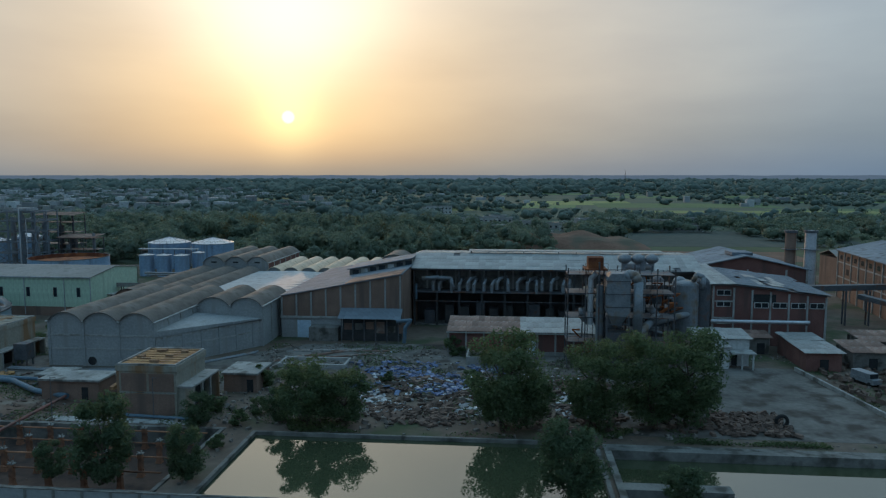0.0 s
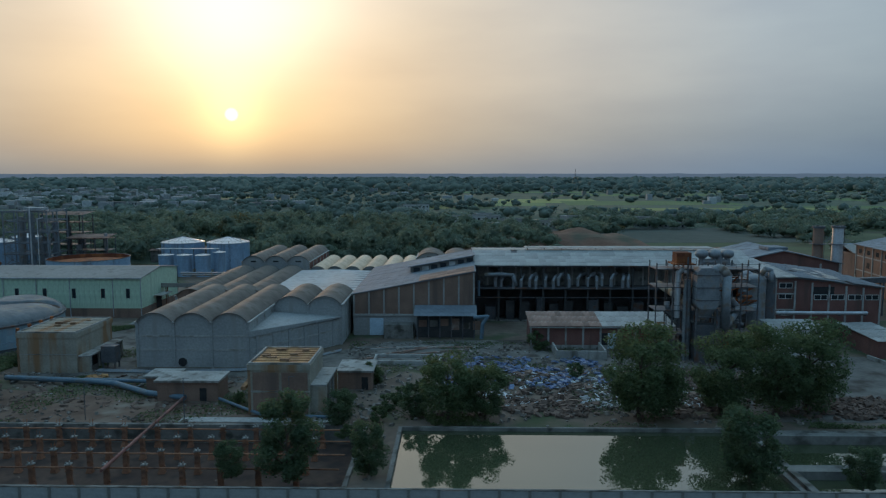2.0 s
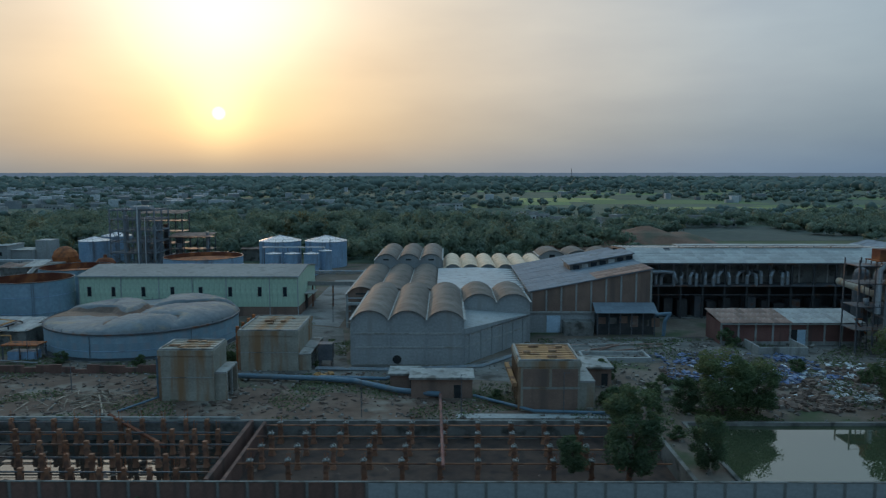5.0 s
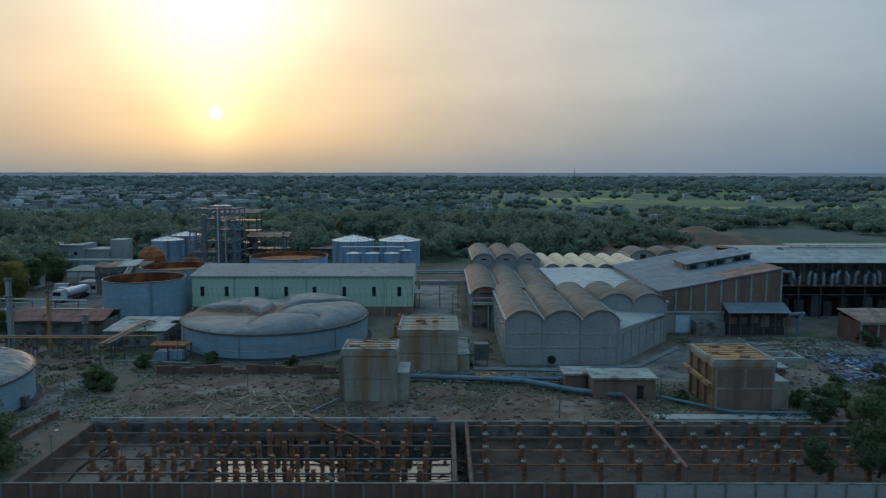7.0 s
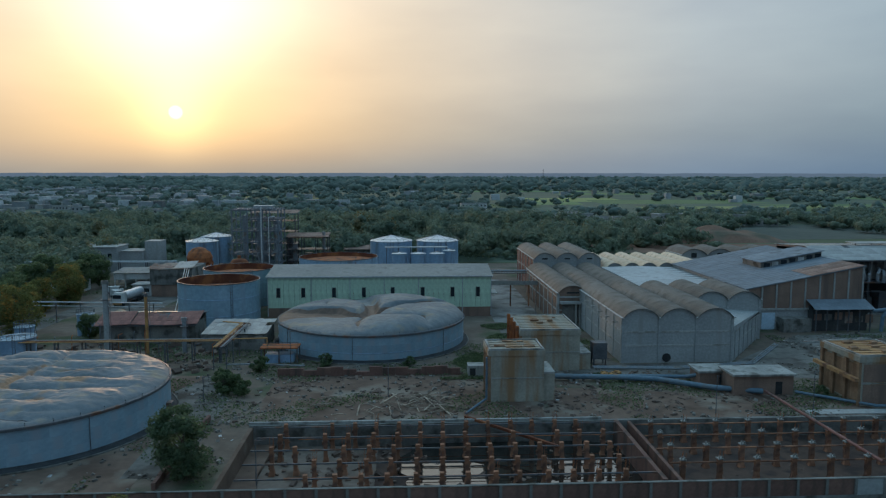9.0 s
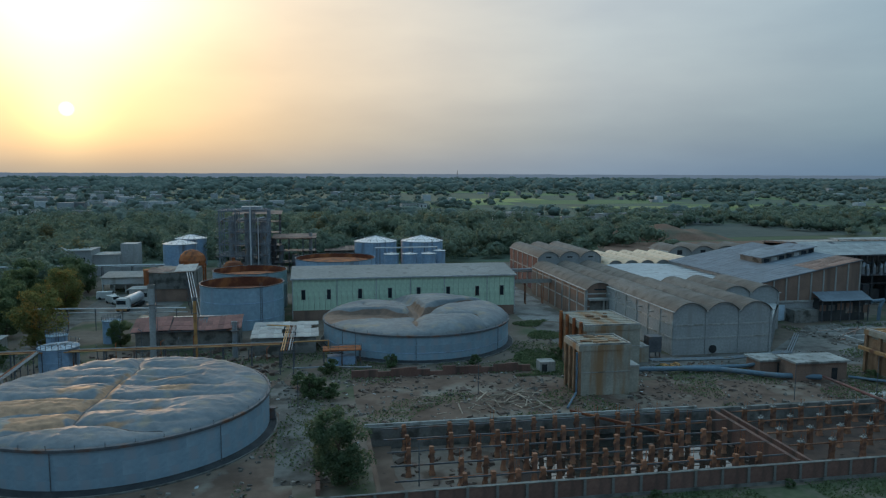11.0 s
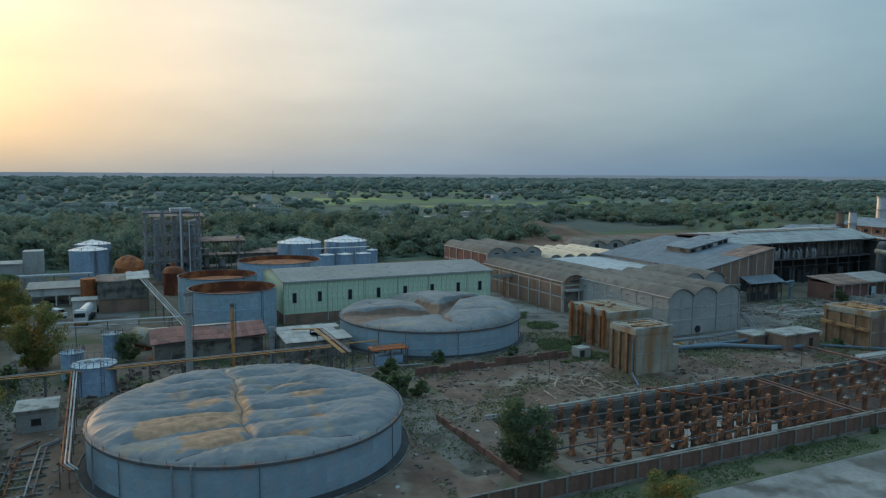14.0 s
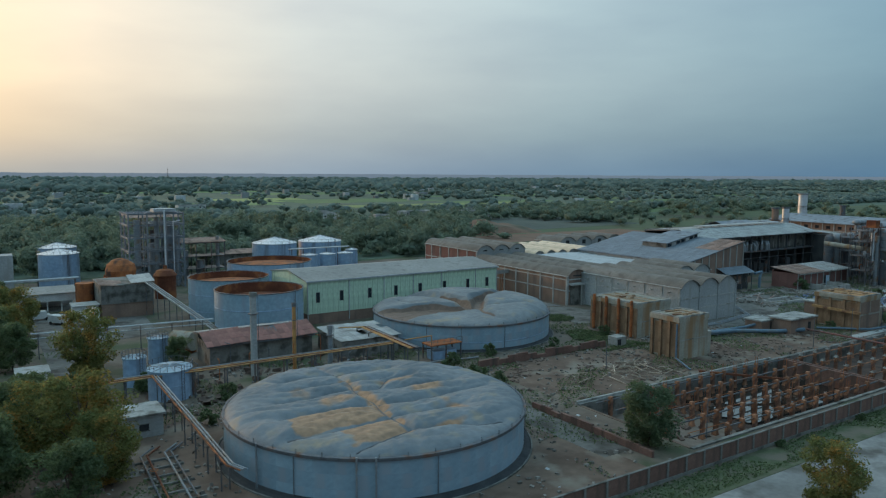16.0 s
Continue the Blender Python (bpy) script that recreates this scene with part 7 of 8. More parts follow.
for i in range(n):
    a = 2 * math.pi * i / n
    ring.append([bm.verts.new(((0.72 + 0.24 * math.cos(b)) * math.cos(a), 0.26 * math.sin(b), 0.95 + (0.72 + 0.24 * math.cos(b)) * math.sin(a))) for b in np.linspace(0, 2 * math.pi, 9)[:-1]])
for i in range(n):
    for j in range(8):
        bm.faces.new((ring[i][j], ring[(i + 1) % n][j], ring[(i + 1) % n][(j + 1) % 8], ring[i][(j + 1) % 8]))
part("tyre", bm, M_TYRE, ty)


# ---- loose scrap, rubble and weeds ----
def litter(name, n, area, size, m, label, category, thick=0.25, z=0.0, clump=0.0, mask=None, slim=0.0):
    """Many small tilted slabs as one mesh."""
    vs, fs = [], []
    made = 0
    while made < n:
        x, y = RNG.uniform(area[0], area[1]), RNG.uniform(area[2], area[3])
        if clump and noise.noise(Vector((x * 0.14, y * 0.14, clump))) < 0.05 and RNG.random() < 0.85:
            continue
        if mask and mask(x, y):
            continue
        made += 1
        s = RNG.uniform(0.35, 1.0) * size
        a, b, h = s, s * (slim or RNG.uniform(0.25, 0.9)), s * thick * RNG.uniform(0.5, 1.5)
        m3 = Matrix.Translation((x, y, z + h * 0.4 + RNG.uniform(0, 0.25) * s)) @ Euler((RNG.normal() * 0.25, RNG.normal() * 0.25, RNG.uniform(0, 6.3))).to_matrix().to_4x4()
        o = len(vs)
        for p in ((-a, -b, -h), (a, -b, -h), (a, b, -h), (-a, b, -h), (-a * 0.8, -b * 0.8, h), (a * 0.9, -b * 0.7, h), (a * 0.8, b * 0.9, h), (-a * 0.9, b * 0.8, h)):
            vs.append(tuple(m3 @ Vector(p)))
        fs += [tuple(o + i for i in f) for f in ((4, 5, 6, 7), (0, 1, 5, 4), (1, 2, 6, 5), (2, 3, 7, 6), (3, 0, 4, 7))]
    me = bpy.data.meshes.new(name)
    me.from_pydata(vs, [], fs)
    me.materials.append(m)
    return tagged(new(name, me), label, category, kind="stuff")


def busy(x, y):
    if PIT[0] - 1 < x < PIT[1] + 1 and 68 < y < 89 or -34 < x < 76 and 66 < y < 88.5:
        return True
    if math.hypot(x + 167.3, y - 92.1) < 19 or math.hypot(x + 124.1, y - 136.8) < 19:
        return True
    if 24 < x < 51 and 90 < y < 128:
        return True
    return -82 < x < -46 and y > 116.5 or -149 < x < -97 and y > 158 or x > -46 and y > 137 and x < 62


M_BLUE_L = mat("faded_blue_plastic", (0.045, 0.075, 0.17), (0.13, 0.17, 0.25), 0.8, 0.5, rnd=0.6, island=True, fine=4.0)
M_PALE_L = mat("pale_scrap", (0.28, 0.29, 0.30), (0.5, 0.5, 0.5), 0.8, 0.6, rnd=0.5, island=True, fine=4.0)
M_RUST_L = mat("rusty_scrap", (0.092, 0.062, 0.05), (0.17, 0.118, 0.092), 0.8, 0.85, rnd=0.4, island=True, fine=4.0)
M_PLANK_L = mat("old_planks", (0.24, 0.185, 0.14), (0.38, 0.30, 0.23), 0.8, 0.85, rnd=0.4, island=True, fine=4.0)
M_STONE_L = mat("rubble", (0.135, 0.115, 0.098), (0.225, 0.2, 0.175), 0.8, 0.9, rnd=0.4, island=True, fine=4.0)
litter("blue_rubbish", 520, (-28, 0, 105, 124), 0.6, M_BLUE_L, "heaps of torn blue plastic rubbish", "rubbish", 0.2, 0.2, 3.0)
litter("pale_rubbish", 520, (-22, 14, 96, 118), 0.6, M_PALE_L, "pale torn sheets and bags on the rubbish heap", "rubbish", 0.12, 0.1, 5.0)
litter("scrap_metal", 1500, (-28, 30, 92, 114), 0.65, M_RUST_L, "heaps of rusty scrap metal", "scrap", 0.3, 0.1, 8.0)
litter("scrap_metal", 320, (28, 37, 92, 101), 0.55, M_RUST_L, "heap of rusty machine scrap in the yard", "scrap", 0.4, 0.2)
litter("planks", 95, (-133, -112, 92.5, 100), 1.9, M_PLANK_L, "scattered planks and pipes on bare soil", "planks", 0.03, 0.05, 9.0, None, 0.05)
litter("rubble", 3800, (-205, 60, 66, 135), 0.28, M_STONE_L, "scattered stones and broken bricks", "rubble", 0.6, 0.0, 11.0, busy)
litter("rubble", 900, (-46, 40, 90, 137), 0.5, M_STONE_L, "rubble and broken blocks over the forecourt", "rubble", 0.5, 0.0, 2.0, busy)
litter("scrap_metal", 700, (-140, -60, 88, 112), 0.5, M_RUST_L, "rusty scraps scattered on bare soil", "scrap", 0.2, 0.0, 6.0, busy)
litter("scrap_metal", 500, (-136, -40, 70, 87), 0.6, M_RUST_L, "rusty scrap on the basin floor", "scrap", 0.3, -2.65)
litter("pale_rubbish", 160, (-88, -40, 70, 87), 0.45, M_PALE_L, "pale rubbish on the basin floor", "rubbish", 0.2, -2.6)
litter("pale_rubbish", 110, (-205, 60, 66, 135), 0.26, M_PALE_L, "odd pale scraps lying about", "rubbish", 0.2, 0.0, 0.0, busy)
litter("clutter", 420, (52, 75, 96, 140), 0.7, M_RUST_L, "dark scrap and machine parts beside the yard", "scrap", 0.5, 0.2)
litter("orange_scrap", 14, (-86, -82.5, 109.5, 112), 0.7, M_ORANGE, "small heap of bright orange scrap", "scrap", 0.3, 0.05)
litter("clutter", 160, (-188, -150, 112, 134), 0.8, M_RUST_L, "pipe fittings and scrap between the tanks", "scrap", 0.4, 0.1, 0.0, busy)


# ---- trees ----
def leaves_mesh(name, centres, sizes, m, out=None, tone=None):
    """Leaf clumps as small bent quads; those with an outward direction lie roughly on the crown's skin."""
    n = len(centres)
    nrm = RNG.normal(size=(n, 3))
    if out is not None:
        nrm = np.asarray(out) + 0.42 * nrm
    nrm /= np.linalg.norm(nrm, axis=1)[:, None]
    u = np.cross(nrm, RNG.normal(size=(n, 3)))
    u /= np.linalg.norm(u, axis=1)[:, None]
    v = np.cross(nrm, u)
    s = np.asarray(sizes)[:, None]
    mid = nrm * s * 0.25
    u, v = u * s, v * s * 0.7
    c = np.asarray(centres)
    pts = np.stack([c - u, c - v * 0.9 + mid, c + u, c + v * 0.9 + mid], axis=1).reshape(-1, 3)
    faces = np.arange(n * 4).reshape(-1, 4)
    me = bpy.data.meshes.new(name)
    me.from_pydata(pts.tolist(), [], faces.tolist())
    me.materials.append(m)
    if tone is not None:
        me.attributes.new("tone", "FLOAT", "POINT").data.foreach_set("value", np.repeat(tone, 4))
    return me


def crown_points(h, w, n, lobes, low=0.25):
    """Points in clumps over an uneven crown, sparse inside and gappy at the rim."""
    cs = []
    for _ in range(lobes):
        a, z = RNG.uniform(0, 2 * math.pi), RNG.uniform(low, 0.95)
        rad = w * 0.5 * math.sqrt(max(0.05, 1 - ((z - 0.55) / 0.5) ** 2)) * RNG.uniform(0.35, 0.85)
        cs.append((rad * math.cos(a), rad * math.sin(a), z * h, RNG.uniform(0.09, 0.19) * w))
    out, dirs = [], []
    per = n // lobes
    for x, y, z, r in cs:
        d = RNG.normal(size=(per, 3))
        d /= np.linalg.norm(d, axis=1)[:, None]
        q = d * (r * RNG.uniform(0.55, 1.08, size=(per, 1)))
        q[:, 2] *= 0.75
        out.append(q + np.array([x, y, z]))
        dirs.append(d)
    return np.concatenate(out), np.concatenate(dirs)


def trunk_bm(h, w, limbs):
    bm = bmesh.new()
    r = 0.024 * h
    p, pts = Vector((0, 0, 0)), [Vector((0, 0, -0.1))]
    for k in range(1, 5):
        pts.append(Vector((RNG.uniform(-0.04, 0.04) * w, RNG.uniform(-0.04, 0.04) * w, h * 0.17 * k)))
    for k in range(4):
        tube(bm, pts[k], pts[k + 1], r * (1 - 0.2 * k), r * (0.8 - 0.2 * k), n=8)
    for k in range(limbs):
        a = 2 * math.pi * k / limbs + RNG.uniform(-0.4, 0.4)
        b = pts[RNG.integers(1, 4)]
        e = b + Vector((math.cos(a) * w * 0.32, math.sin(a) * w * 0.32, h * RNG.uniform(0.18, 0.35)))
        tube(bm, b, e, r * 0.45, r * 0.12, n=6)
    return bm


TREES = {}


def tree_kind(key, h, w, n, size, m, lobes, label, low=0.25):
    t = thing("tree", (0, -3000, 0), label, "tree", key)
    part("trunk", trunk_bm(h, w, 7), M_BARK, t)
    pts, dirs = crown_points(h, w, n, lobes, low)
    me = leaves_mesh("crown", pts, RNG.uniform(0.6, 1.25, len(pts)) * size, m, dirs)
    o = new("crown", me)
    o.parent = t
    TREES[key] = [t, False]


def plant(key, x, y, s=1.0, rz=0.0, z=0.0, sz=None):
    t, used = TREES[key]
    m = Matrix.Translation((x, y, z)) @ pose(0, 0, 0, 0, 0, rz)
    if not used:
        t.matrix_world = m @ Matrix.Diagonal((s, s, sz or s, 1))
        TREES[key][1] = True
        return t
    c = copy_thing(t, m)
    c.scale = (s, s, sz or s)
    return c


tree_kind("pond trees", 9.8, 9.0, 9000, 0.2, M_LEAF, 60, "leafy dark green tree on the pond bank", 0.2)
tree_kind("tall yard trees", 11.5, 9.5, 10500, 0.2, M_LEAF, 66, "tall dense green tree beside the pond", 0.12)
tree_kind("bushy trees", 7.0, 6.5, 7500, 0.165, M_LEAF_D, 48, "bushy dark green tree", 0.12)
tree_kind("shrubs", 3.0, 3.6, 1500, 0.17, M_LEAF, 14, "low green shrub growing in the rubble", 0.08)
tree_kind("autumn trees", 10.0, 9.0, 10000, 0.19, M_LEAF_Y, 60, "broad tree with yellow and orange leaves", 0.1)
tree_kind("olive trees", 9.0, 8.0, 8000, 0.2, M_LEAF, 50, "leafy olive-green tree beside the lane", 0.12)
for x, y, s in ((-144.5, 103.0, 1.1), (-141.5, 114.6, 1.0), (-196.6, 128.6, 1.4), (-198.6, 114.4, 1.5), (-187.2, 127.0, 1.2), (-145.4, 107.2, 1.0)):
    plant("shrubs", x, y, s, RNG.uniform(0, 360))
for x, y, s in ((-26.5, 90.5, 0.95), (-21.5, 91.5, 0.8), (2.6, 92.6, 0.8)):
    plant("pond trees", x, y, s, RNG.uniform(0, 360))
for x, y, s in ((-0.6, 91.0, 1.15), (11.0, 93.0, 1.02), (18.6, 94.0, 1.1), (23.6, 95.0, 1.15)):
    plant("tall yard trees", x, y, s, RNG.uniform(0, 360))
for x, y, s in ((6.6, 72.4, 1.2), (-141.0, 72.6, 1.15), (-50.0, 72, 0.6), (-41, 88.8, 0.7), (-31, 92.5, 0.7), (17.5, 70.2, 0.7)):
    plant("bushy trees", x, y, s, RNG.uniform(0, 360))
plant("bushy trees", -43.8, 71.4, 1.18, 40, 0, 1.4)
plant("bushy trees", -34.9, 72.6, 0.72, 200, 0, 0.95)
for x, y, s in ((-143.5, 104.5, 1.2), (-141.5, 101.8, 0.9), (-131, 117.5, 0.8), (-117, 116.5, 0.7), (-102, 118, 0.8), (-38.5, 108, 1.3), (-41, 95, 1.0), (-39.5, 84, 0.7),
                (-30, 105, 0.7), (-19.5, 112, 0.7), (-10, 130.5, 1.3), (-6, 112, 0.9), (2, 106, 0.8), (-95, 122, 0.9), (-92, 128, 0.8), (-34.8, 95, 0.9), (-33.4, 99.5, 0.8),
                (-35.5, 82, 0.7), (-36, 90.3, 0.8), (-57, 97, 0.7), (26, 108, 0.8), (-178, 117, 0.9), (-199, 121, 1.0), (-183, 108, 0.8), (-128, 64, 0.4), (-110, 63.8, 0.4), (-95, 63.9, 0.35)):
    plant("shrubs", x, y, s, RNG.uniform(0, 360))
for x, y, s in ((-198.5, 101.5, 1.08), (-202.5, 106, 0.9), (-196.8, 95.5, 0.8), (-193.4, 140.0, 1.08), (-201, 178, 1.0), (-205, 186, 0.9), (-139.5, 51.5, 0.72), (-203, 168, 0.8)):
    plant("autumn trees", x, y, s, RNG.uniform(0, 360))
for x, y, s in ((-207, 97, 1.0), (-204.5, 112, 0.9), (-202, 122, 0.7), (-203, 150, 0.9), (-206, 160, 1.0), (-210, 170, 1.0), (-206.5, 195, 1.0), (-212, 183, 1.1), (-179.5, 139.5, 0.55), (-204, 205, 0.9), (-210, 212, 1.0), (-217, 200, 1.1), (-201, 90, 0.8)):
    plant("olive trees", x, y, s, RNG.uniform(0, 360))


ICO_V = np.array([(0, 0, 1)] + [(0.894 * math.cos(2 * math.pi * i / 5), 0.894 * math.sin(2 * math.pi * i / 5), 0.447) for i in range(5)] + [(0.894 * math.cos(2 * math.pi * (i + 0.5) / 5), 0.894 * math.sin(2 * math.pi * (i + 0.5) / 5), -0.447) for i in range(5)] + [(0, 0, -1)])
ICO_F = np.array([(0, 1 + i, 1 + (i + 1) % 5) for i in range(5)] + [(1 + i, 6 + i, 1 + (i + 1) % 5) for i in range(5)] + [(1 + (i + 1) % 5, 6 + i, 6 + (i + 1) % 5) for i in range(5)] + [(11, 6 + (i + 1) % 5, 6 + i) for i in range(5)])


def woods(name, spots, n, clumps, label, leaf=None):
    """Many crowns at once, each of uneven leaf clumps with loose leaves on them; a spot is x, y, height, width."""
    spots = np.asarray(spots)
    k = len(spots)
    tone = RNG.uniform(0, 1, k)
    h, w = spots[:, 2][:, None], spots[:, 3][:, None]

    def scatter(m, lo, hi):
        d = RNG.normal(size=(k, m, 3))
        d /= np.linalg.norm(d, axis=2)[:, :, None]
        d[:, :, 2] = np.abs(d[:, :, 2]) * np.where(RNG.random((k, m)) < 0.75, 1, -1)
        p = d * RNG.uniform(lo, hi, size=(k, m, 1))
        c = np.stack([spots[:, 0][:, None] + p[:, :, 0] * w / 2, spots[:, 1][:, None] + p[:, :, 1] * w / 2, np.maximum(0.3, h * (0.52 + 0.42 * p[:, :, 2]))], axis=2)
        return d, c

    _, cc = scatter(clumps, 0.15, 0.62)
    r = (RNG.uniform(0.13, 0.27, size=(k, clumps)) * w)[:, :, None, None]
    v = cc[:, :, None, :] + ICO_V[None, None] * r * RNG.uniform(0.7, 1.25, size=(k, clumps, 12, 1)) * np.array([1, 1, 0.8])
    v = v.reshape(-1, 3)
    f = (ICO_F[None] + 12 * np.arange(k * clumps)[:, None, None]).reshape(-1, 3)
    me = bpy.data.meshes.new(name)
    d, c = scatter(n, 0.6, 1.1)
    sz = (RNG.uniform(0.45, 1.1, size=(k, n)) * np.minimum(0.1 * w, 0.85)).reshape(-1, 1)
    nrm = d.reshape(-1, 3) + 0.3 * RNG.normal(size=(k * n, 3))
    nrm /= np.linalg.norm(nrm, axis=1)[:, None]
    a = np.cross(nrm, RNG.normal(size=(k * n, 3)))
    a /= np.linalg.norm(a, axis=1)[:, None]
    b = np.cross(nrm, a) * sz * 0.85
    a, c = a * sz, c.reshape(-1, 3)
    q = np.stack([c - a, c + 0.6 * a - b, c + 0.5 * a + b + nrm * sz * 0.3], axis=1).reshape(-1, 3)
    qf = (np.arange(k * n * 3).reshape(-1, 3) + len(v)).tolist()
    me.from_pydata(np.concatenate([v, q]).tolist(), [], f.tolist() + qf)
    me.materials.append(leaf or M_WOODS)
    me.shade_smooth()
    me.attributes.new("tone", "FLOAT", "POINT").data.foreach_set("value", np.concatenate([np.repeat(tone, clumps * 12), np.repeat(tone, n * 3)]))
    return tagged(new(name, me), label, "woods", kind="stuff")


def in_works(x, y):
    return -200 < x < 130 and y < 258 or (-30 < x < 130 and y < 300)


spots = []
for _ in range(2600):
    y = RNG.uniform(200, 430)
    x = RNG.uniform(-520, 20)
    if in_works(x, y) or (x > -30 and RNG.random() < 0.5) or (y < 258 and x > -215):
        continue
    if noise.noise(Vector((x * 0.012, y * 0.016, 2))) < -0.28:
        continue
    spots.append((x, y, RNG.uniform(3.5, 12.5) * (1.1 if x < -20 else 0.85), RNG.uniform(4.5, 11)))
woods("woodland", spots, 200, 7, "dense mixed green woodland behind the works")
spots = []
for _ in range(900):
    y = RNG.uniform(60, 260)
    x = RNG.uniform(-420, -213)
    if abs(y - 43) < 20 or RNG.random() < 0.25:
        continue
    spots.append((x, y, RNG.uniform(5, 11), RNG.uniform(6, 10)))
woods("woodland", spots, 200, 7, "dense green trees beside the works")
spots = []
for _ in range(2200):
    x, y = RNG.uniform(-520, 0), RNG.uniform(262, 430)
    if RNG.random() < 0.25:
        x, y = RNG.uniform(-420, -216), RNG.uniform(75, 260)
    if x > -30 and y < 300 or abs(x + 36) < 6:
        continue
    spots.append((x, y, RNG.uniform(2.0, 5.5), RNG.uniform(4.0, 8.0)))
woods("undergrowth", spots, 50, 3, "low dark scrub and young trees under the woodland")
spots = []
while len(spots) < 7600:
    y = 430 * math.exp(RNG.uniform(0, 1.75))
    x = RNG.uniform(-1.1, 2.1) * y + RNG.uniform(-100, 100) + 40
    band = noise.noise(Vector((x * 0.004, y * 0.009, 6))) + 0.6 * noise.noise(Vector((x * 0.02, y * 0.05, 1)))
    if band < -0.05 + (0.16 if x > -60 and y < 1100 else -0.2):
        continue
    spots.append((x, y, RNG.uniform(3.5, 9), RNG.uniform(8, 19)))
woods("woodland", spots, 26, 3, "scattered haze-pale tree lines and groves across the plain", M_WOODS_FAR)
spots = []
for _ in range(260):
    x, y = RNG.uniform(-25, 190), RNG.uniform(366, 430)
    if noise.noise(Vector((x * 0.03, y * 0.04, 14))) > -0.15 and not (62 < x < 128 and y < 425):
        spots.append((x, y, RNG.uniform(4, 9), RNG.uniform(6, 11)))
for _ in range(520):
    x, y = RNG.uniform(45, 520), RNG.uniform(420, 520)
    if noise.noise(Vector((x * 0.02, y * 0.03, 4))) > -0.1:
        spots.append((x, y, RNG.uniform(5, 10), RNG.uniform(7, 12)))
for _ in range(160):
    spots.append((RNG.uniform(130, 520), RNG.uniform(230, 420), RNG.uniform(4, 8), RNG.uniform(5, 9)))
woods("woodland", spots, 150, 7, "loose groves beyond the mill yard")
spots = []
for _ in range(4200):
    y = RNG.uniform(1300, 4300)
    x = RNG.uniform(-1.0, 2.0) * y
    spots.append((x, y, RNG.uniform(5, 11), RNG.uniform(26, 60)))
woods("woodland", spots, 4, 4, "far haze-pale tree belts at the horizon", M_WOODS_FAR)

# ---- fields and far houses ----
strip("scrub", [(-520, 258), (-30, 258), (-30, 430), (-520, 430)], 0.03, M_SCRUB, "dark green scrub floor of the woodland", "undergrowth")
strip("scrub", [(-420, 70), (-216, 70), (-216, 257.9), (-420, 257.9)], 0.034, M_SCRUB, "dark green scrub floor beside the works", "undergrowth")
strip("plain", [(-1500, 430.1), (2000, 430.1), (9000, 4700), (-5000, 4700)], 0.02, M_SCRUB, "dull green grassy plain up to the horizon", "plain")
for k, (x, y, w, d, m) in enumerate(((78, 860, 120, 120, M_CROP_Y), (185, 800, 190, 110, M_CROP_G), (20, 760, 90, 70, M_CROP_G), (320, 700, 160, 60, M_CROP_G), (95, 385, 150, 95, M_CROP_B), (-20, 700, 60, 60, M_CROP_G), (420, 620, 260, 22, M_CROP_Y),
                                     (330, 560, 200, 60, M_CROP_B), (-70, 700, 70, 80, M_CROP_Y), (260, 1100, 300, 120, M_CROP_G), (560, 900, 220, 100, M_CROP_G), (700, 640, 260, 26, M_CROP_Y), (480, 480, 200, 60, M_CROP_B), (-180, 900, 120, 60, M_CROP_Y),
                                     (-330, 980, 200, 60, M_CROP_G), (560, 1300, 320, 80, M_CROP_Y), (90, 1250, 260, 90, M_CROP_G), (850, 760, 300, 90, M_CROP_G), (330, 470, 120, 60, M_CROP_G), (-110, 560, 90, 60, M_CROP_G), (640, 520, 200, 90, M_CROP_G), (250, 620, 120, 40, M_CROP_G))):
    strip("field", [(x - w / 2, y - d / 2), (x + w / 2, y - d / 2 + 0.06 * w), (x + w / 2 + 8, y + d / 2 + 0.04 * w), (x - w / 2 + 6, y + d / 2)], 0.06 + 0.004 * k, m, "flat farm field of one crop", "field")
for k in range(46):
    y = RNG.uniform(520, 1900)
    x = RNG.uniform(0.25, 2.1) * y
    w, d = RNG.uniform(60, 240), RNG.uniform(18, 55)
    strip("field", [(x - w / 2, y - d / 2), (x + w / 2, y - d / 2 + 0.06 * w), (x + w / 2 + 8, y + d / 2 + 0.04 * w), (x - w / 2 + 6, y + d / 2)], 0.16 + 0.004 * k, (M_CROP_G, M_CROP_Y, M_CROP_G, M_CROP_B, M_CROP_G)[k % 5], "flat farm field of one crop", "field")
strip("canal", [(10, 498), (44, 501), (43, 512), (12, 509)], 0.2, M_WATER, "small bright pond among trees", "pond")
strip("canal", [(-66, 560), (-36, 566), (-38, 572), (-68, 566)], 0.2, M_WATER, "narrow bright stretch of water", "pond")
strip("road", [(-41.5, 260), (-36.5, 260), (-30, 470), (-33.5, 470)], 0.05, M_PAVE, "straight pale track through the woodland", "track")


def house(at, w, d, h, m, rz, storeys=1):
    t = thing("house", at, "small flat-roofed house among trees" if storeys == 1 else "two-storey pale flat-roofed house", "house", "far houses", rz=rz)
    part("wall", boxes((-w / 2, w / 2, 0, d, 0, h)), m, t)
    part("roof", boxes((-w / 2 - 0.3, w / 2 + 0.3, -0.3, d + 0.3, h, h + 0.25), (-w / 2 - 0.1, w / 2 + 0.1, -0.1, 0.1, h + 0.25, h + 0.8)), M_PALE, t)
    w0 = None
    for s in range(storeys):
        for k in range(max(2, int(w / 3))):
            at_ = pose(-w / 2 + (k + 0.5) * w / max(2, int(w / 3)), 0, s * 3.1)
            w0 = part("window", boxes((-0.6, 0.6, -0.06, 0.0, 1.0, 2.2)), M_GLASS, t, at=at_) if w0 is None else again(w0, at_)
    return t


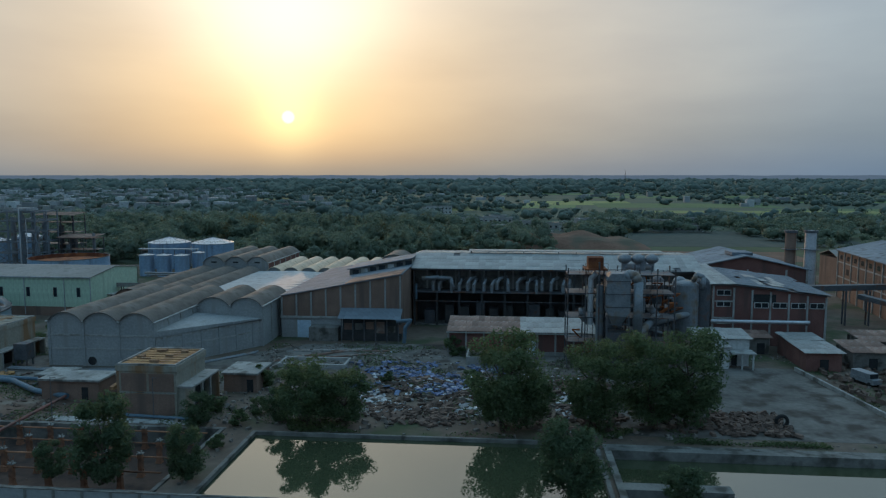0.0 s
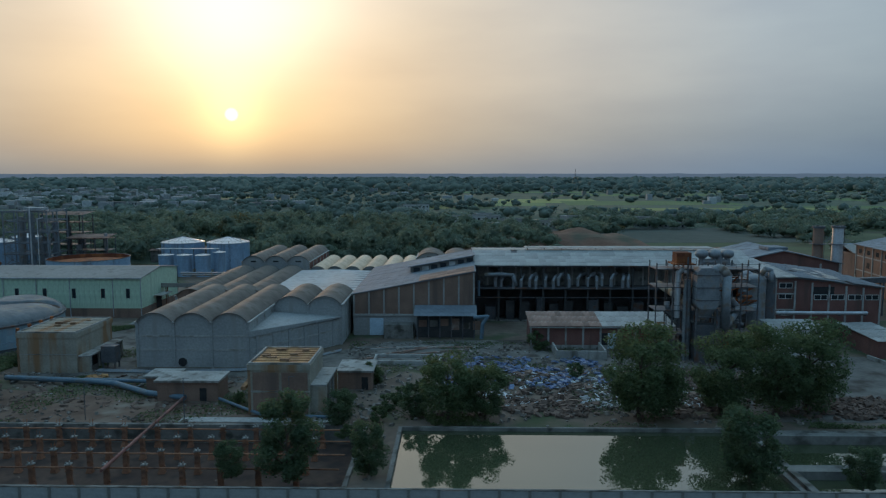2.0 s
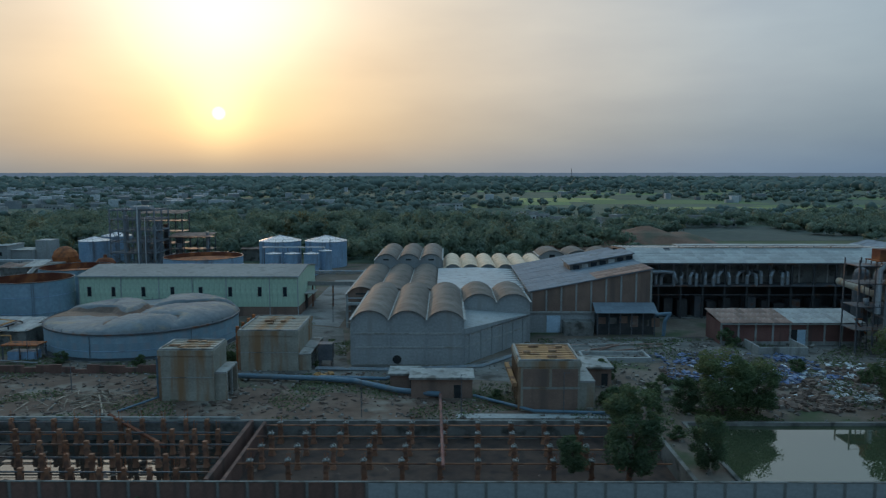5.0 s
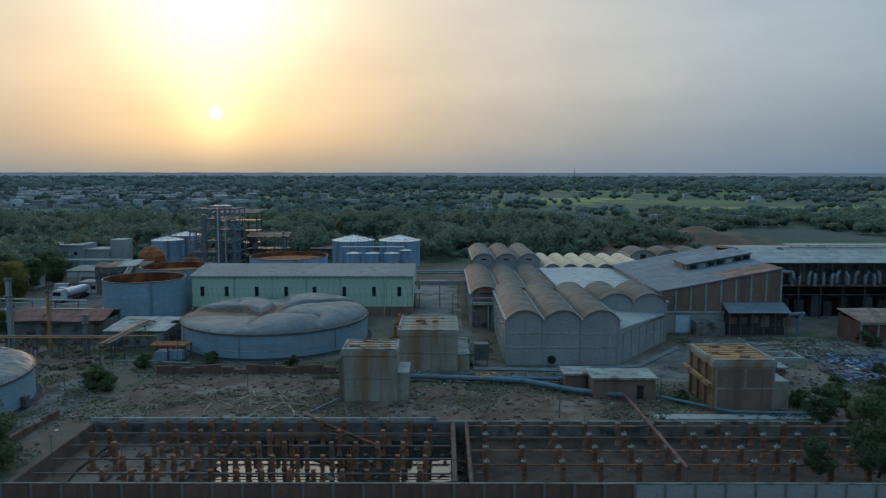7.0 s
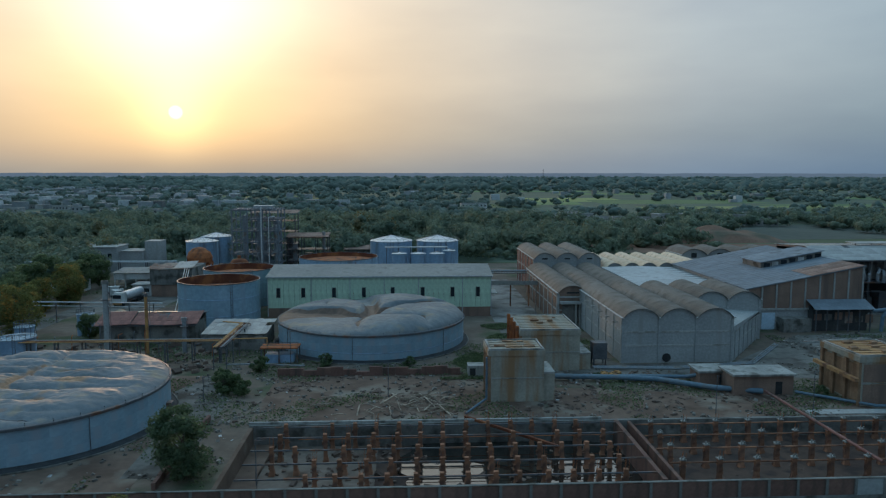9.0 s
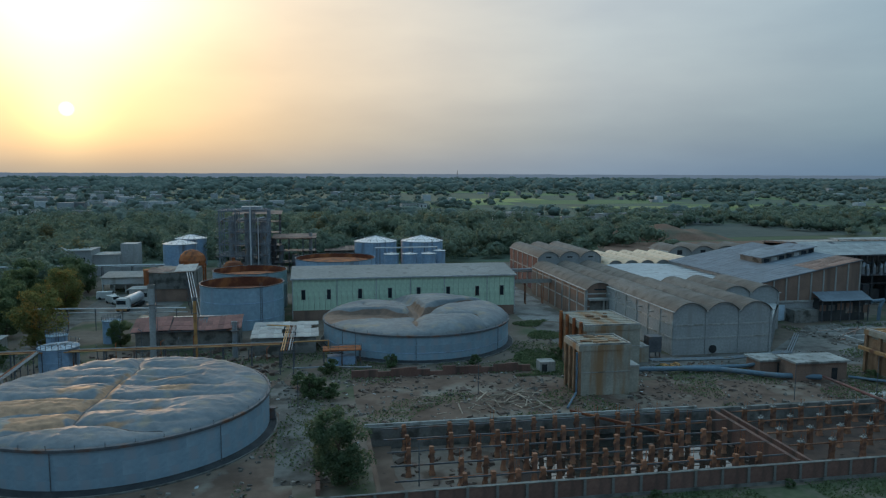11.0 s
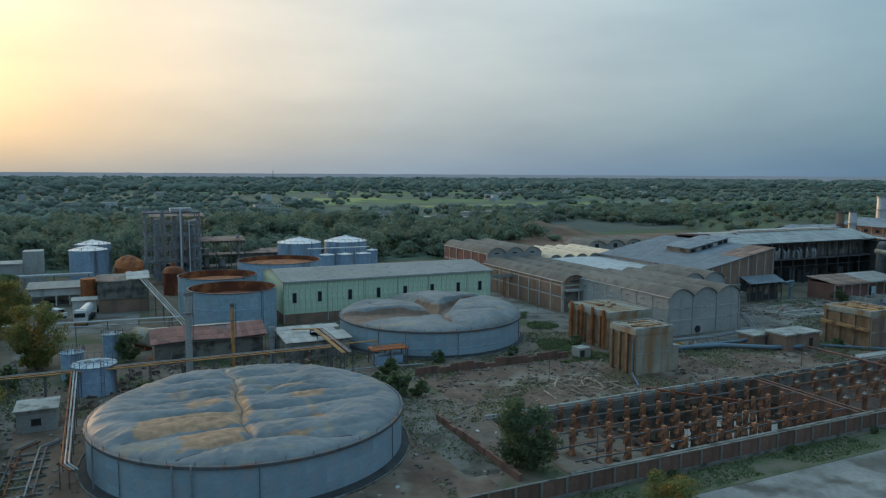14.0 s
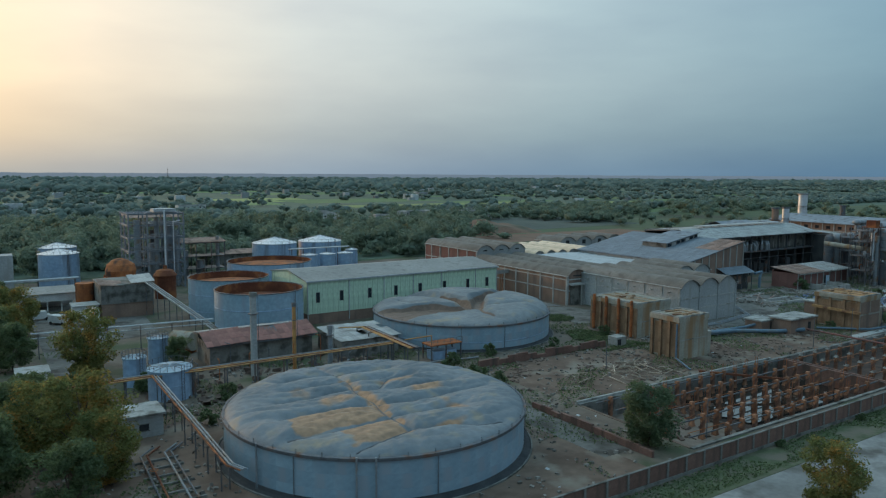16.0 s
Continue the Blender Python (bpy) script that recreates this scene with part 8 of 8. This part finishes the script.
hs = [house((-19, 446, 0), 24, 9, 6.4, M_WHITE, 6, 2), house((-60, 610, 0), 22, 9, 6.4, M_WHITE, 4, 2), house((10, 470, 0), 14, 8, 3.4, M_WHITE, -8), house((-250, 470, 0), 12, 8, 3.5, M_PALE, 10), house((-300, 520, 0), 10, 8, 6.3, M_PLASTER, -6, 2), house((40, 430, 0), 16, 7, 3.4, M_PALE, 4)]
for k in range(70):
    q = k % 5
    if q < 2:
        x, y = RNG.uniform(-20, 70), RNG.uniform(380, 480)
    elif q < 4:
        x, y = RNG.uniform(-620, -180), RNG.uniform(450, 800)
    else:
        x, y = RNG.uniform(60, 130), RNG.uniform(430, 470)
    copy_thing(hs[(2, 3, 5, 4)[k % 4]], pose(x, y, 0, 0, 0, RNG.uniform(-30, 30)))
vs, fs = [], []
for _ in range(620):
    y = RNG.uniform(640, 1500)
    x = RNG.uniform(-0.95, -0.38) * y + RNG.normal() * 60 if RNG.random() < 0.9 else RNG.uniform(-0.2, 0.9) * y
    w, d, h = RNG.uniform(5, 14), RNG.uniform(5, 10), RNG.choice([3.3, 3.6, 6.4, 7.0])
    o = len(vs)
    vs += [(x, y, 0), (x + w, y, 0), (x + w, y + d, 0), (x, y + d, 0), (x, y, h), (x + w, y, h), (x + w, y + d, h), (x, y + d, h)]
    fs += [tuple(o + i for i in f) for f in ((4, 5, 6, 7), (0, 1, 5, 4), (1, 2, 6, 5), (2, 3, 7, 6), (3, 0, 4, 7))]
    for j in range(int(w / 3.5)):
        o = len(vs)
        xx = x + 1 + 3.4 * j
        vs += [(xx, y - 0.1, 1), (xx + 1.3, y - 0.1, 1), (xx + 1.3, y - 0.1, 2.3), (xx, y - 0.1, 2.3)]
me = bpy.data.meshes.new("town")
me.from_pydata(vs, [], fs)
M_TOWN = mat("town_walls", (0.25, 0.262, 0.27), (0.40, 0.408, 0.41), 0.02, 0.9, rnd=0.5, island=True, fine=0.5, bump=0.0)
me.materials.append(M_TOWN)
tagged(new("town", me), "scattered pale houses of a far town", "town", kind="stuff")

# horizon backdrop: the haze over far woods is painted as a faint blue glow
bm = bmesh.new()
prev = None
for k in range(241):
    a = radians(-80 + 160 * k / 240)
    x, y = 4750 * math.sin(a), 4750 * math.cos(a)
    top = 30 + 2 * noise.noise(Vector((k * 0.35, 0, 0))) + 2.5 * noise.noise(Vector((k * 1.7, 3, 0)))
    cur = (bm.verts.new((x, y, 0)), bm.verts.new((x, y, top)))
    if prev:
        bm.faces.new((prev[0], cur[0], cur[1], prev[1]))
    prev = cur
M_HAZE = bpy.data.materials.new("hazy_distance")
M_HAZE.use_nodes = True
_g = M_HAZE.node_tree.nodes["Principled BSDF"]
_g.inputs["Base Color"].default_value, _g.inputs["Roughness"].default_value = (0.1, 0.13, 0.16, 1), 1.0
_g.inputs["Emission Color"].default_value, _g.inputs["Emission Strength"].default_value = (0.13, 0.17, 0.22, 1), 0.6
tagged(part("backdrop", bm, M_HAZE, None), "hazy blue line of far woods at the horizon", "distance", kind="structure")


# ---- weeds and grass tufts ----
def weeds(area, n, label, seed, h=0.35, mask=None, bare=0.12):
    pts, sz = [], []
    while len(pts) < n:
        x, y = RNG.uniform(area[0], area[1]), RNG.uniform(area[2], area[3])
        if noise.noise(Vector((x * 0.1, y * 0.1, seed))) < bare or busy(x, y) or (mask and mask(x, y)):
            continue
        pts.append((x, y, RNG.uniform(0.03, h)))
        sz.append(RNG.uniform(0.07, 0.2))
    me = leaves_mesh("weeds", np.array(pts), np.array(sz), M_WEED)
    tagged(new("weeds", me), label, "weeds", kind="stuff")


weeds((-205, 55, 88, 136), 34000, "patches of low green weeds on bare soil", 21.0)
weeds((-240, 60, 60.4, 64.6), 24000, "rough grass along the boundary wall", 23.0, 0.12, None, -0.25)
weeds((-30, 45, 87.9, 93), 5000, "green grass on the pond bank", 24.0, 0.4)
weeds((-240, -194, 66, 210), 14000, "undergrowth beneath the trees", 25.0, 0.6)
weeds((-152, -137.8, 66, 100), 1500, "weeds between the tank track and the basin", 27.0, 0.3)
weeds((-112, -86, 108, 150), 11000, "green weeds between the tank and the hall", 26.0, 0.4)

# ---- buildings at the edge of the trees ----
gbk = thing("block_building", (-226, 236, 0), "grey windowless block building among the trees", "building")
part("wall", boxes((0, 14, 0, 10, 0, 8.2), (14, 22, 2, 10, 0, 6.6), (22, 27, 3, 9, 0, 10.0)), M_PLASTER, gbk)
part("roof", boxes((-0.3, 14.2, -0.3, 10.3, 8.2, 8.5), (14.2, 22, 1.7, 10.3, 6.6, 6.9)), M_PALE, gbk)
for k in range(4):
    part("window", boxes((1.5 + 3.2 * k, 2.7 + 3.2 * k, -0.05, 0, 5.0, 6.2)), M_GLASS, gbk)
osd = thing("open_shed", (-200, 203, 0), "long white shed open to the truck yard", "shed")
part("back_wall", boxes((0, 12, 7.7, 8, 0, 4.2)), M_WHITE, osd)
part("fascia", boxes((0, 12, 0, 0.25, 2.5, 4.2)), M_WHITE, osd, "white front fascia")
part("floor", boxes((0.2, 11.8, 0.3, 7.7, 0, 0.1)), M_CONC_D, osd)
for k in range(5):
    part("post", boxes((0.1 + 2.9 * k, 0.35 + 2.9 * k, 0, 0.25, 0, 2.5)), M_WHITE, osd)
sheets(osd, (-0.4, -0.5, 4.3), (12.8, 0, 0), (0, 9, 0.5), 10, 3, M_GREY_ROOF, loose=0.02, seed=70)
for x, y, w, d, h in ((-214, 196, 8, 6, 3.2), (-222, 180, 7, 6, 3.2), (-229, 160, 8, 6, 3.2), (-203, 136, 4, 4, 2.6)):
    q = thing("yard_house", (x, y, 0), "small pale flat-roofed works house among trees", "house", "works houses")
    part("wall", boxes((0, w, 0, d, 0, h)), M_WHITE, q)
    part("roof", boxes((-0.3, w + 0.3, -0.3, d + 0.3, h, h + 0.22)), M_PALE, q)
    part("door", boxes((w * 0.6, w * 0.6 + 1.0, -0.05, 0, 0.05, 2.1)), M_DARK_GAP, q)
    for k in range(max(1, int(w / 4))):
        part("window", boxes((0.8 + 3.4 * k, 2.0 + 3.4 * k, -0.05, 0, h - 2.0, h - 0.9)), M_GLASS, q)


def van(at, rz, m, label):
    t = thing("parked_van", at, label, "van", "parked vehicles", rz=rz)
    bm = boxes((-0.9, 0.9, -2.3, 2.3, 0.45, 1.2), (-0.85, 0.85, -1.5, 2.2, 1.2, 2.0))
    part("body", bm, m, t)
    part("windscreen", boxes((-0.75, 0.75, -1.56, -1.5, 1.25, 1.9)), M_GLASS, t)
    w0 = None
    for x in (-0.85, 0.85):
        for y in (-1.5, 1.5):
            bm = bmesh.new()
            tube(bm, (-0.1, 0, 0), (0.1, 0, 0), 0.36, n=14)
            w0 = part("wheel", bm, M_TYRE, t, at=pose(x, y, 0.36)) if w0 is None else again(w0, pose(x, y, 0.36))
    return t


van((-193, 187, 0), 40, M_WHITE, "white van parked near the yard office")
van((-196.5, 194, 0), 100, M_WHITE, "white van parked beside the open shed")
van((57, 118, 0), 20, M_STEEL, "grey pick-up among the scrap")

# clutter of pipes and frames between the covered tanks
pg = thing("pump_group", (-142.4, 119.2, 0), "rusty pump platform with pipes beside the tank", "pump platform")
part("platform", boxes((0, 6.5, 0, 3.2, 2.6, 2.8)), M_RUST, pg)
for x in (0.1, 3.1, 6.2):
    part("leg", boxes((x, x + 0.2, 0.1, 0.3, 0, 2.6)), M_STEEL_D, pg)
    part("leg", boxes((x, x + 0.2, 2.9, 3.1, 0, 2.6)), M_STEEL_D, pg)
part("railing", boxes((0, 6.5, 0, 0.05, 3.7, 3.76), (0, 6.5, 0, 0.05, 3.2, 3.25), *[(1.3 * k, 1.3 * k + 0.05, 0, 0.05, 2.8, 3.76) for k in range(6)]), M_STEEL_D, pg)
bm = bmesh.new()
tube(bm, (7.5, 8.6, 0), (7.5, 8.6, 4.7), 1.05, n=18)
part("drum", bm, M_STAIN_CONC, pg, "rust-streaked standing drum")
part("pump_box", boxes((0.8, 5.6, 0.5, 2.7, 0, 1.5)), M_TANK_D, pg)
part("pipe", tubes([(-5, -1.8, 0.5), (2, -1.8, 0.5), (4, -2.6, 0.5), (8, -2.8, 0.4)], 0.14, 8), M_STEEL, pg)
part("pipe", tubes([(1, 1.5, 2.8), (1, 1.5, 4.2), (-4.6, 1.2, 4.2)], 0.12, 8), M_ORANGE, pg)
for k in range(12):
    x, y = -186 + 3.1 * k, RNG.uniform(124.5, 131)
    q = thing("standing_pipe", (x, y, 0), "thin rusty standing pipe with a bent top", "pipe", "standing pipes")
    h = RNG.uniform(2, 5)
    part("pipe", tubes([(0, 0, 0), (0, 0, h), (RNG.uniform(-1, 1), 0.6, h + 0.2)], 0.07, 6), M_RUST if k % 2 else M_STEEL_D, q)
rk2 = thing("yard_pipe_rack", (-200, 156, 0), "pale pipes on thin trestles across the truck yard", "pipe rack")
for o, z in ((0, 4.6), (0.5, 4.6), (2.0, 3.4)):
    part("pipe", tubes([(0, o, z), (30, o - 3, z)], 0.11, 6), M_PALE_ROOF, rk2)
for k in range(6):
    part("trestle", boxes((1 + 5.4 * k, 1.15 + 5.4 * k, 0.2 - 0.54 * k, 0.35 - 0.54 * k, 0, 4.5)), M_STEEL_D, rk2)
ms_ = thing("radio_mast", (535, 3435, 0), "thin lattice radio mast on the horizon", "mast")
bm = bmesh.new()
for a in range(3):
    tube(bm, (3 * math.cos(2.1 * a), 3 * math.sin(2.1 * a), 0), (0.6 * math.cos(2.1 * a), 0.6 * math.sin(2.1 * a), 52), 0.5, 0.4, n=5)
for k in range(9):
    tube(bm, (2.6 - 0.25 * k, 0, 6 * k), (-1.5 + 0.15 * k, 2.0 - 0.2 * k, 6 * k + 6), 0.25, n=4)
part("lattice", bm, M_STEEL_D, ms_)
